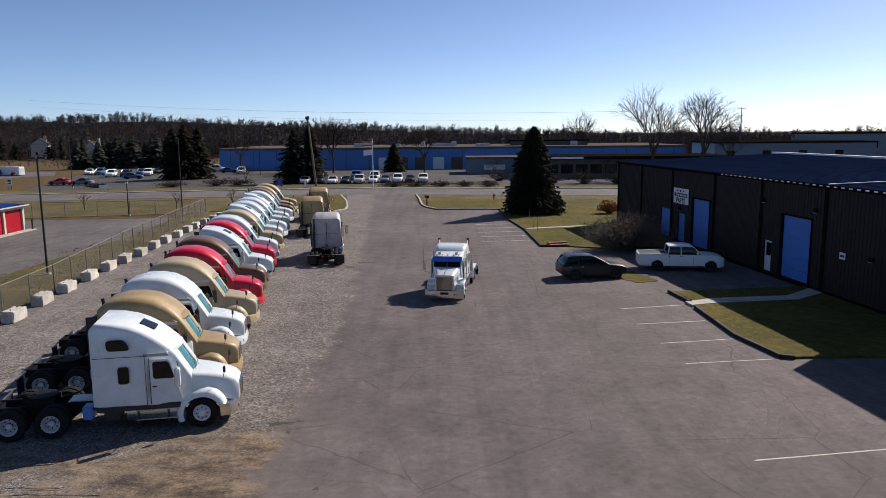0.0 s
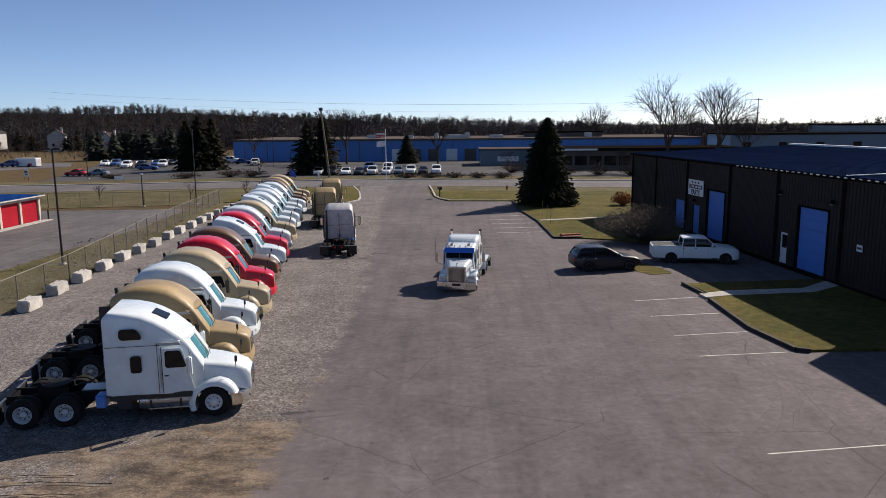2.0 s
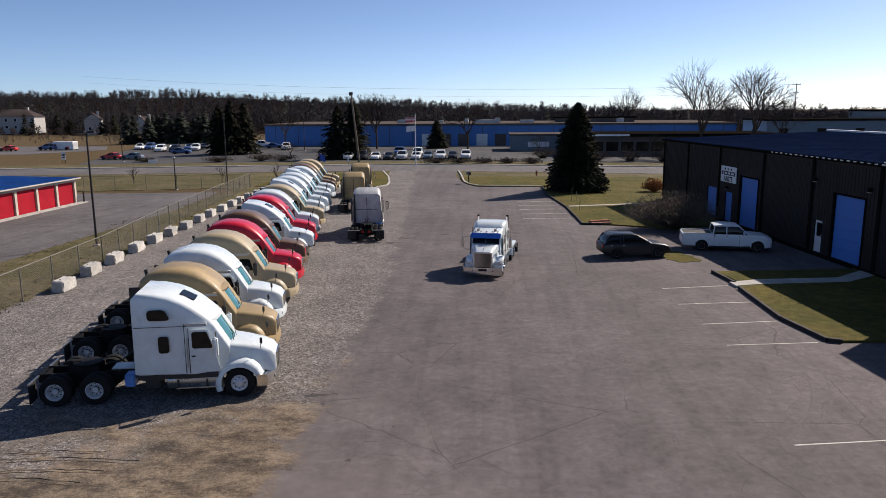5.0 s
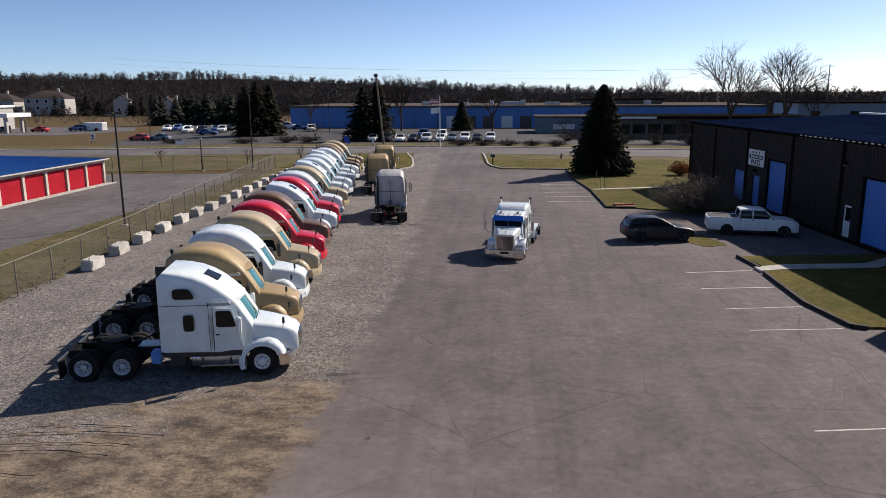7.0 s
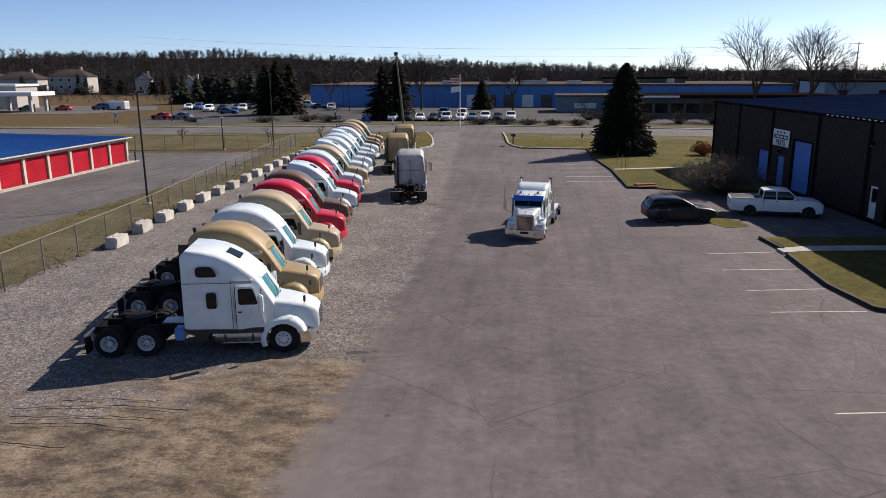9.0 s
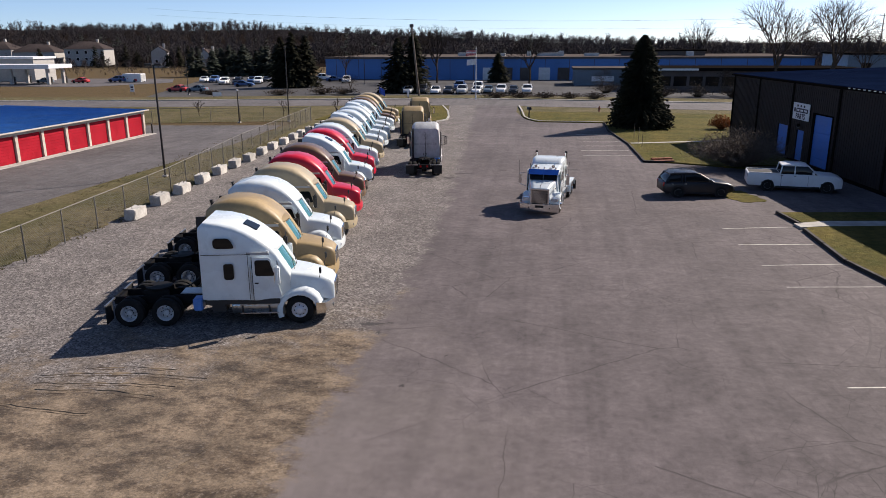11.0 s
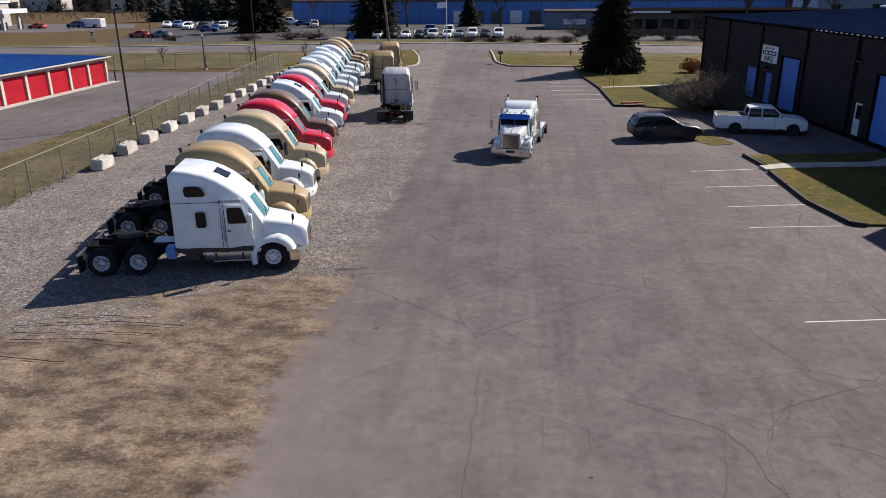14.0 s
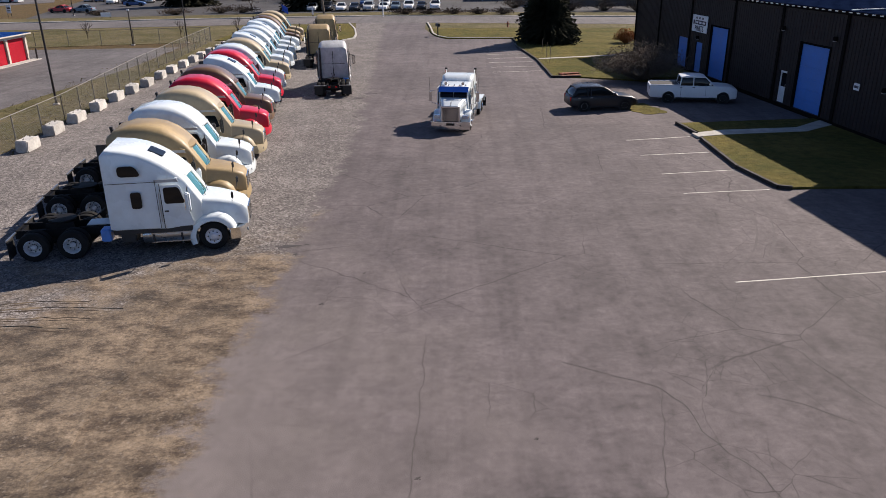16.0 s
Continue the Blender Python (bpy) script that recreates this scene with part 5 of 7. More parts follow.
        for k in range(2 * n):
            bm.faces.new((ring[0][k], ring[0][(k + 1) % (2 * n)], ring[1][(k + 1) % (2 * n)], ring[1][k]))
        for rg in ring:
            for k in range(n - 1):
                bm.faces.new((rg[k], rg[k + 1], rg[2 * n - 2 - k], rg[2 * n - 1 - k]))
        part("rear_fender", bm, P, t, "smooth white full rear fender", sharp=0.9)
        # front fender sweeping back from the bumper
        bm = bmesh.new()
        sec = []
        for k in range(10):
            a = radians(-4 + 178 * k / 9)
            c, sn = math.cos(a), math.sin(a)
            sec.append([Vector((0.62 * c, s * 0.62, 0.50 + 0.60 * sn)), Vector((0.86 * c, s * 0.60, 0.52 + 0.84 * sn)), Vector((0.83 * c, s * 1.06, 0.50 + 0.80 * sn)), Vector((0.77 * c, s * 1.19, 0.50 + 0.72 * sn)), Vector((0.62 * c, s * 1.2, 0.50 + 0.60 * sn))])
        loft(bm, sec)
        part("fender", bm, P, t, sharp=0.9)
        hl = part("headlamp", boxes((0.84, 1.04, s * 0.88 - 0.2, s * 0.88 + 0.2, 0.88, 1.08), bev=0.04), M["lamp_glass"], t, "twin headlamp in a chrome pod")
        part("lamp_pod", boxes((0.7, 0.86, s * 0.88 - 0.24, s * 0.88 + 0.24, 0.84, 1.12), bev=0.04), M["chrome"], hl)
        part("air_cleaner_strip", boxes((0.2, 0.75, min(s * 0.88, s * 0.9), max(s * 0.88, s * 0.9), 1.62, 1.68)), M["chrome"], t)
    bm = bmesh.new()
    loft(bm, [rrect(-0.14, 1.86, 1.0, 2.02, 0.2, 4, 1.70), rrect(0.3, 1.72, 0.98, 1.96, 0.22, 4, 1.5), rrect(0.8, 1.5, 0.9, 1.82, 0.22, 4, 1.26), rrect(1.12, 1.3, 0.8, 1.70, 0.2, 4, 1.12)])
    part("hood", bm, P, t, sharp=0.8)
    part("hood_seam", tubes([(-0.1, 0, 2.025), (0.8, 0, 1.825), (1.1, 0, 1.71)], r=0.012, n=5), M["seal"], t)
    part("hood_ornament", tubes([(1.02, 0, 1.72), (1.08, 0, 1.86), (0.98, 0, 1.88)], r=0.025, n=6), M["chrome"], t)
    gr = part("grille", boxes((1.1, 1.17, -0.50, 0.50, 0.72, 1.60), bev=0.03), M["seal"], t, "tall chrome grille with upright bars")
    for k in range(15):
        part("grille_bar", boxes((1.165, 1.19, -0.47 + k * 0.0655, -0.447 + k * 0.0655, 0.76, 1.56)), M["chrome"], gr)
    part("grille_shell", boxes((1.08, 1.2, -0.58, -0.5, 0.7, 1.66), (1.08, 1.2, 0.5, 0.58, 0.7, 1.66), (1.08, 1.2, -0.58, 0.58, 1.58, 1.68), bev=0.02), M["chrome"], gr)
    bm = bmesh.new()
    loft(bm, [[Vector((x - 0.30 * max(abs(s) - 0.55, 0) ** 1.3, s * 1.22, z)) for x, z in ((1.18, 0.22), (1.25, 0.24), (1.27, 0.45), (1.25, 0.72), (1.18, 0.74))] for s in (-1, -0.85, -0.7, -0.5, 0, 0.5, 0.7, 0.85, 1)])
    bp = part("bumper", bm, M["chrome"], t, "deep polished chrome bumper")
    part("plate_holder", boxes((1.268, 1.28, -0.26, 0.26, 0.5, 0.64), bev=0.006), M["seal"], bp)
    for s in (1, -1):
        part("tow_hole", boxes((1.25, 1.265, s * 0.62 - 0.06, s * 0.62 + 0.06, 0.42, 0.54), bev=0.01), M["seal"], bp)
    part("deck_box", boxes((-4.3, -3.75, -0.5, 0.5, 0.955, 1.05), bev=0.02), M["steel"], t)
    return t


long_nose_tractor(pose(0.22, 43.05, 0, 0, 0, -98) @ Matrix.Scale(0.935, 4))


# ---- yard edge: blocks, fence, poles ----
def concrete_block(m, k):
    bm = boxes((-0.74, 0.74, -0.34, 0.34, -0.02, 0.62), bev=0.04)
    bmesh.ops.subdivide_edges(bm, edges=[e for e in bm.edges if e.calc_length() > 0.3], cuts=3, use_grid_fill=True)
    for v in bm.verts:
        v.co += Vector([noise.noise(v.co * 3.1 + Vector((k * 7.3, j * 5, 0))) for j in range(3)]) * 0.085
    o = part("concrete_block", bm, M["block"])
    o.matrix_basis = m
    for s in (-0.4, 0.4):
        bm = bmesh.new()
        tube(bm, [(s - 0.07, 0, 0.58), (s - 0.05, 0, 0.69), (s + 0.05, 0, 0.69), (s + 0.07, 0, 0.58)], 0.014, 5)
        part("lifting_loop", bm, M["chassis"], o)
    tagged(o, "rough pale cast concrete barrier block on the gravel edge", "concrete block", "barrier blocks")


blocks_at = [(-22.9, 38.1), (-23.5, 42.0), (-23.8, 45.5), (-24.2, 49.4), (-24.5, 53.0), (-24.65, 56.2), (-24.75, 59.4), (-25.15, 63.4), (-25.4, 66.8), (-25.6, 70.4), (-25.9, 74.1), (-26.05, 77.0)] + [(-26.1 - 0.09 * k, 77.2 + 3.3 * k) for k in range(1, 6)]
for k, (x, y) in enumerate(blocks_at):
    concrete_block(pose(x - 0.2, y + 0.35, 0.02, 0, 0, 95 + 6 * math.sin(k * 3.1)), k)


def chain_fence(pts, h, gap, label):
    """Chain-link fence along points: posts, rails and a woven sheet of wire."""
    f = thing("chain_link_fence", pose(0, 0, 0), label, "fence")
    wires_v, wires_f = [], []

    def strand(p, q, r=0.0035):
        d = (q - p).normalized()
        a = d.cross(Vector((0, 0, 1))).normalized() * r
        b = Vector((0, 0, 1)) * r
        i = len(wires_v)
        for e in (p, q):
            wires_v.extend([e + a, e - 0.5 * a + b, e - 0.5 * a - b])
        wires_f.extend([(i, i + 1, i + 4, i + 3), (i + 1, i + 2, i + 5, i + 4), (i + 2, i, i + 3, i + 5)])

    post = None
    for (x0, y0), (x1, y1) in zip(pts, pts[1:]):
        a, b = Vector((x0, y0, 0)), Vector((x1, y1, 0))
        total = (b - a).length
        d = (b - a) / total
        n = round(total / gap)
        for i in range(n + 1):
            c = a + d * (total * i / n)
            if post is None:
                bm = tubes([(0, 0, -0.1), (0, 0, h + 0.04)], r=0.035, n=7)
                post = part("fence_post", bm, M["galv"], f)
                post.matrix_basis = Matrix.Translation(c)
            else:
                again(post, f, Matrix.Translation(c))
        part("top_rail", tubes([a + Vector((0, 0, h)), b + Vector((0, 0, h))], r=0.024, n=6), M["galv"], f)
        s = 0.0
        while s < total:
            for lean in (1, -1):
                e = s + lean * h
                z1 = h
                if e < 0 or e > total:
                    z1 = (s if lean < 0 else total - s)
                    e = 0 if lean < 0 else total
                if z1 > 0.05:
                    strand(a + d * s + Vector((0, 0, 0.05)), a + d * e + Vector((0, 0, min(z1, h))))
            s += 0.13
        for lean in (1, -1):
            z = 0.13
            while z < h:
                run = min(h - z, total)
                p0 = a if lean > 0 else b
                strand(p0 + Vector((0, 0, z)), p0 + d * (lean * run) + Vector((0, 0, z + run)))
                z += 0.13
    w = raw("wire_mesh", wires_v, wires_f, M["galv"], f)
    w["kind"] = "stuff"
    return f


chain_fence([(-22.4, 10), (-23.3, 29.4), (-24.6, 45.5), (-27.3, 64.0), (-30.2, 93.2)], 1.8, 3.0, "galvanised chain-link fence along the grass strip")
chain_fence([(-30.3, 93.3), (-38.9, 90.9), (-50.3, 89.5), (-66, 88)], 1.75, 3.4, "galvanised chain-link fence behind the storage lot")


def light_pole(m, h, arm, label, head="box"):
    t = thing("light_pole", m, label, "light pole", "light poles")
    part("post", tube(bmesh.new(), [(0, 0, 0), (0, 0, h * 0.5), (0, 0, h)], [0.085, 0.075, 0.065], 8), M["pole"], t)
    part("base_plinth", boxes((-0.2, 0.2, -0.2, 0.2, -0.05, 0.12), bev=0.03), M["concrete"], t)
    if head == "box":
        for s in (-1, 1):
            hd = part("lamp_head", boxes((s * arm - 0.26, s * arm + 0.26, -0.2, 0.2, h - 0.02, h + 0.14), bev=0.03), M["pole"], t)
            part("lamp_lens", boxes((s * arm - 0.2, s * arm + 0.2, -0.15, 0.15, h - 0.045, h - 0.02)), M["lamp_glass"], hd)
        part("lamp_arm", boxes((-arm, arm, -0.04, 0.04, h - 0.03, h + 0.03)), M["pole"], t)
    else:
        part("lamp_head", boxes((-0.14, 0.14, -0.12, 0.12, h - 0.02, h + 0.14), bev=0.03), M["pole"] if head == "small" else M["sign_white"], t)
    return t


light_pole(pose(-28.3, 51.6, 0.03, 0, 0, 10), 8.2, 0.34, "tall dark light pole with a double lamp head beside the fence")
light_pole(pose(-32.9, 92.4, 0), 9.2, 0.1, "slender dark light pole behind the fence corner", "small")
light_pole(pose(-38.8, 90.3, 0), 4.0, 0.1, "short dark light pole with a white lamp head", "white")
light_pole(pose(-70.5, 140, 0.05), 9.5, 0.1, "slender dark light pole in the far lot", "small")
light_pole(pose(-44, 178, 0.05), 10.5, 0.1, "slender light pole before the blue building", "small")

p = thing("wood_pole", pose(-23.9, 139.1, 0, 0, -5.4, 0), "leaning weathered wooden floodlight pole across the road", "utility pole")
part("pole_shaft", tube(bmesh.new(), [(0, 0, -0.3), (0, 0, 12.8)], [0.22, 0.15], 9), M["wood_pole"], p)
part("floodlight", boxes((-0.35, 0.35, -0.25, 0.2, 12.5, 13.1), bev=0.05), M["black"], p)


def utility_pole(m, h, label):
    t = thing("utility_pole", m, label, "utility pole", "utility poles")
    part("pole_shaft", tube(bmesh.new(), [(0, 0, -0.3), (0, 0, h)], [0.2, 0.12], 8), M["wood_pole"], t)
    for z, w in ((h - 0.5, 1.5), (h - 2.8, 1.1)):
        part("crossarm", boxes((-w, w, -0.07, 0.07, z - 0.08, z + 0.08)), M["wood_pole"], t)
        for x in (-w + 0.15, 0, w - 0.15):
            part("insulator", lathe(bmesh.new(), [(0.05, 0), (0.08, 0.1), (0.04, 0.25)], 7), M["sign_white"], t).matrix_basis = pose(x, 0, z + 0.08, 90, 0, 0)
    return t


utility_pole(pose(92.5, 230, 0, 0, 0, 20), 17.0, "tall wooden utility pole with two crossarms")
utility_pole(pose(165, 262, 0, 0, 0, 20), 16.5, "far wooden utility pole with crossarms")
utility_pole(pose(168, 275, 0, 0, 0, 20), 16.0, "far wooden utility pole beside another")
bm = bmesh.new()
for k, z in enumerate((16.6, 16.6, 14.2)):
    pts = []
    for i in range(25):
        u = i / 24
        x0, y0, z0, x1, y1, z1 = 92.5, 230 + k * 0.9, z, -160, 290 + k * 0.9, z + 7
        pts.append((x0 + u * (x1 - x0), y0 + u * (y1 - y0), z0 + u * (z1 - z0) - 12 * u * (1 - u)))
    tube(bm, pts, 0.013, 4)
tagged(part("power_line", bm, M["seal"]), "thin dark overhead power lines", "cable", kind="stuff")

fp = thing("flagpole", pose(-12.3, 130.6, 0.06), "white flagpole with two flags across the road", "flagpole")
part("pole_shaft", tube(bmesh.new(), [(0, 0, 0), (0, 0, 9.0)], [0.1, 0.05], 8), M["sign_white"], fp)
for z, w, h, mm, lab in ((7.6, 1.7, 0.85, "flag_red", "striped red and white flag"), (6.0, 1.6, 0.95, "flag_cloth", "white flag with a small dark emblem")):
    bm = bmesh.new()
    grid = [[bm.verts.new((-u * w / 8, 0.09 * math.sin(u * 1.4 + v * 0.4), z + v * h / 4 - 0.02 * u)) for v in range(5)] for u in range(9)]
    for a, b in zip(grid, grid[1:]):
        for k in range(4):
            bm.faces.new((a[k], b[k], b[k + 1], a[k + 1]))
    fl = part("flag", bm, M[mm], fp, lab)
    if mm == "flag_red":
        part("flag_stripe", boxes(*[(-w, -0.05, -0.12, 0.12, z + 0.12 + k * 0.24, z + 0.22 + k * 0.24) for k in range(3)]), M["flag_cloth"], fl)
fb = thing("blue_flag", pose(-21.9, 97.0, 0.05), "small blue feather flag on a thin staff", "flag")
part("staff", tubes([(0, 0, 0), (0, 0, 4.6)], r=0.025, n=6), M["pole"], fb)
bm = bmesh.new()
grid = [[bm.verts.new((u * 0.11, 0.07 * math.sin(u + v), 3.3 + v * 0.2 - 0.06 * u)) for v in range(5)] for u in range(8)]
for a, b in zip(grid, grid[1:]):
    for k in range(4):
        bm.faces.new((a[k], b[k], b[k + 1], a[k + 1]))
part("cloth", bm, M["flag_blue"], fb)

mb = thing("mailbox", pose(-2.1, 98.0, 0.1, 0, 0, 20), "dark mailbox on a post beside the drive", "mailbox")
part("post", boxes((-0.06, 0.06, -0.06, 0.06, -0.1, 1.1)), M["timber"], mb)
bm = bmesh.new()
prism(bm, [(-0.18, 1.1), (0.18, 1.1), (0.18, 1.3)] + [(0.18 * math.cos(radians(a)), 1.3 + 0.18 * math.sin(radians(a))) for a in range(20, 180, 20)] + [(-0.18, 1.3)], -0.45, 0.45)
part("box", bm, M["black"], mb)
hy = thing("hydrant", pose(7.6, 108.5, 0.1), "small dark fire hydrant on the lawn", "hydrant")
part("barrel", tube(bmesh.new(), [(0, 0, 0), (0, 0, 0.1), (0, 0, 0.6), (0, 0, 0.8)], [0.2, 0.13, 0.13, 0.04], 10), M["brick"], hy)
part("nozzle", tubes([(-0.24, 0, 0.5), (0.24, 0, 0.5)], r=0.06, n=8), M["brick"], hy)

for x, y, w, h, z, lab in ((-81.5, 138.4, 0.75, 1.5, 0.6, "white notice board on a post"), (-61.3, 133.0, 1.6, 0.75, 0.2, "low white banner sign on the verge"), (-24.9, 133.4, 0.3, 1.5, 0.2, "white marker post at the kerb")):
    sg = thing("roadside_sign", pose(x, y, 0.05, 0, 0, 25), lab, "sign")
    part("panel", boxes((-w / 2, w / 2, -0.04, 0.04, z, z + h), bev=0.015), M["sign_white"], sg)
    part("post", boxes((-w / 2 + 0.05, -w / 2 + 0.13, -0.035, 0.035, -0.1, z)), M["pole"], sg)
    part("post", boxes((w / 2 - 0.13, w / 2 - 0.05, -0.035, 0.035, -0.1, z)), M["pole"], sg)
    if h > 0.8 and w > 0.5:
        part("lettering_bar", boxes((-w * 0.35, w * 0.35, -0.05, -0.042, z + h * 0.5, z + h * 0.7), (-w * 0.3, w * 0.3, -0.05, -0.042, z + h * 0.22, z + h * 0.36)), M["sign_ink"], sg)
for y in (71.5, 74.5, 78.5):
    st = thing("stake", pose(9.3, y, 0.1), "thin marker stake in the lawn", "stake", "marker stakes")
    part("stick", tubes([(0, 0, -0.1), (0.03, 0, 1.5)], r=0.025, n=5), M["wood_pole"], st)

# ---- storage units ----
su = thing("storage_units", pose(-44.2, 77.0, 0), "row of storage units with red roll-up doors and a blue roof", "storage building")
N, STEP = 12, 3.4
for k in range(N + 1):
    part("pilaster", boxes((-0.3, 0.0, -k * STEP - 0.16, -k * STEP + 0.16, -0.1, 2.32)), M["beige_wall"], su)
part("lintel", boxes((-0.3, 0.0, -N * STEP - 0.16, 0.16, 2.32, 2.62)), M["beige_wall"], su)
part("end_wall", boxes((-34.0, -0.3, -0.1, 0.16, -0.1, 2.62)), M["beige_wall"], su)
part("end_wall", boxes((-34.0, -0.3, -N * STEP - 0.16, -N * STEP + 0.1, -0.1, 2.62)), M["beige_wall"], su)
part("back_wall", boxes((-34.2, -34.0, -N * STEP - 0.16, 0.16, -0.1, 2.62)), M["beige_wall"], su)
part("apron", boxes((0.0, 0.9, -N * STEP - 0.2, 0.7, -0.1, 0.07)), M["concrete"], su, "pale concrete apron")
for k in range(N):
    y1, y0 = -k * STEP - 0.16, -(k + 1) * STEP + 0.16
    d = part("roll_up_door", boxes((-0.24, -0.2, y0, y1, 0.0, 2.32)), M["red_door"], su, "red roll-up door, closed")
    for j in range(9):
        part("door_slat", boxes((-0.2, -0.17, y0 + 0.03, y1 - 0.03, 0.03 + j * 0.252, 0.27 + j * 0.252), bev=0.01), M["red_door"], d)
    part("door_handle", boxes((-0.17, -0.13, y0 + 0.15, y0 + 0.25, 1.0, 1.2), bev=0.01), M["black"], d)
for x0, z0, x1, z1 in ((0.35, 2.62, -17.0, 2.95), (-34.3, 2.62, -17.0, 2.95)):
    bm = bmesh.new()
    loft(bm, [[Vector((x0, y, z0 + 0.1)), Vector((x1, y, z1 + 0.1)), Vector((x1, y, z1)), Vector((x0, y, z0))] for y in (-N * STEP - 0.45, 0.45)])
    part("roof", bm, M["blue_roof"], su, "bright blue metal roof")
bm = bmesh.new()
y = 0.2
while y > -N * STEP:
    loft(bm, [[Vector((x, y - 0.03, z)), Vector((x, y + 0.03, z)), Vector((x, y + 0.02, z + 0.04)), Vector((x, y - 0.02, z + 0.04))] for x, z in ((0.35, 2.72), (-17.0, 3.05))])
    y -= 0.45
part("roof_seams", bm, M["blue_roof"], su)["kind"] = "stuff"
part("gutter", boxes((0.35, 0.47, -N * STEP - 0.45, 0.45, 2.6, 2.73), bev=0.02), M["beige_wall"], su)
part("bollard", tubes([(0.5, 0.6, -0.05), (0.5, 0.6, 1.1)], r=0.09, n=8), M["pole"], su)


# ---- cars ----
def car(m, paint, kind, label, group="parked cars"):
    L, W, H, base, hood = dict(sedan=(4.6, 1.8, 1.45, 0.62, 0.95), suv=(4.8, 1.92, 1.72, 0.75, 1.1), van=(5.0, 1.95, 1.78, 0.7, 1.08), pickup=(6.1, 2.0, 1.9, 0.8, 1.2))[kind]
    t = thing("pickup_truck" if kind == "pickup" else "car", m, label, "pickup truck" if kind == "pickup" else "car", group)
    P = M[paint]
    h = L / 2
    fx, rx, r = h - 0.95, -h + (1.35 if kind == "pickup" else 0.98), (0.39 if kind in ("suv", "pickup") else 0.33)
    low = 0.30 if kind in ("suv", "pickup") else 0.22
    bm = bmesh.new()
    if kind == "pickup":
        belt = 1.25
        loft(bm, [rrect(-h, W - 0.14, low + 0.2, belt - 0.02, 0.06), rrect(-h + 0.1, W - 0.04, low + 0.1, belt, 0.07), rrect(-0.9, W, low, belt, 0.09), rrect(0.9, W, low, belt, 0.1), rrect(1.2, W - 0.02, low, belt + 0.02, 0.12), rrect(h - 0.5, W - 0.06, low, belt - 0.06, 0.14), rrect(h - 0.08, W - 0.12, low + 0.05, belt - 0.2, 0.14), rrect(h, W - 0.3, low + 0.1, belt - 0.3, 0.12)])
        cx = [(-0.95, 0.02, W - 0.14), (-0.85, H - 0.06, W - 0.32), (0.55, H, W - 0.34), (0.8, H - 0.06, W - 0.34), (1.45, 0.02, W - 0.16)]
    else:
        belt = 1.1 if kind != "sedan" else 0.9
        loft(bm, [rrect(-h, W - 0.36, low + 0.15, belt - 0.12, 0.12), rrect(-h + 0.12, W - 0.1, low + 0.05, belt, 0.14), rrect(-h + 0.8, W, low, belt + 0.02, 0.14), rrect(0.3, W, low, belt, 0.14), rrect(h - 1.35, W - 0.02, low, hood, 0.16), rrect(h - 0.5, W - 0.1, low, hood - 0.1, 0.18), rrect(h - 0.12, W - 0.24, low + 0.05, hood - 0.26, 0.16), rrect(h, W - 0.5, low + 0.12, hood - 0.4, 0.12)])
        back = {"sedan": (-h + 0.75, -h + 1.35), "suv": (-h + 0.12, -h + 0.45), "van": (-h + 0.1, -h + 0.35)}[kind]
        front = h - (1.45 if kind != "van" else 1.1)
        cx = [(back[0], 0.02, W - 0.2), (back[1], H - 0.08, W - 0.42), (-0.3, H, W - 0.42), (front - 0.95, H - 0.06, W - 0.44), (front, 0.02, W - 0.22)]
    part("body", bm, P, t, sharp=0.9)
    bm = bmesh.new()
    secs = []
    for x, z, w in cx:
        top = max(z, belt + 0.04)
        secs.append(rrect(x, min(W - 0.12, w + 0.22), belt - 0.06, top, min(0.13, (top - belt + 0.05) / 2), 3, w))
    loft(bm, secs)
    gl = part("window", bm, M["dark_glass"], t, sharp=0.9)
    bm = bmesh.new()
    x0, x1 = cx[1][0] + 0.02, cx[3][0] - 0.02
    loft(bm, [rrect(x0 - 0.06, cx[1][2] - 0.08, H - 0.14, H - 0.06, 0.03), rrect(x0 + 0.3, cx[1][2] + 0.03, H - 0.13, H + 0.012, 0.05), rrect((x0 + x1) / 2, cx[2][2] + 0.04, H - 0.12, H + 0.025, 0.05), rrect(x1 - 0.2, cx[3][2] + 0.03, H - 0.13, H + 0.0, 0.05), rrect(x1 + 0.06, cx[3][2] - 0.08, H - 0.14, H - 0.07, 0.03)])
    part("roof", bm, P, t, sharp=0.9)
    for s in (1, -1):
        wt, wb = cx[2][2] / 2 + 0.01, min(W - 0.12, cx[0][2] + 0.22) / 2 + 0.012
        bars = [(cx[0][0], cx[1][0]), (cx[4][0], cx[3][0]), ((cx[1][0] + cx[3][0]) / 2, (cx[1][0] + cx[3][0]) / 2)]
        if kind in ("suv", "van"):
            bars.append((cx[1][0] + 0.75, cx[1][0] + 0.75))
        for xb, xt in bars:
            part("pillar", tube(bmesh.new(), [(xb, s * wb, belt - 0.02), (xt, s * wt, H - 0.08)], 0.045, 5), P, t)
        for x in (fx, rx):
            w_ = part("wheel", lathe(bmesh.new(), [(r * 0.6, -0.11), (r * 0.92, -0.115), (r, -0.07), (r, 0.07), (r * 0.92, 0.115), (r * 0.6, 0.11)], 16), M["tyre"], t)
            w_.matrix_basis = pose(x, s * (W / 2 - 0.1), r)
            part("rim", lathe(bmesh.new(), [(r * 0.62, 0.09 * s), (r * 0.58, 0.115 * s), (r * 0.5, 0.07 * s), (r * 0.15, 0.09 * s)], 12), M["alloy"], w_)
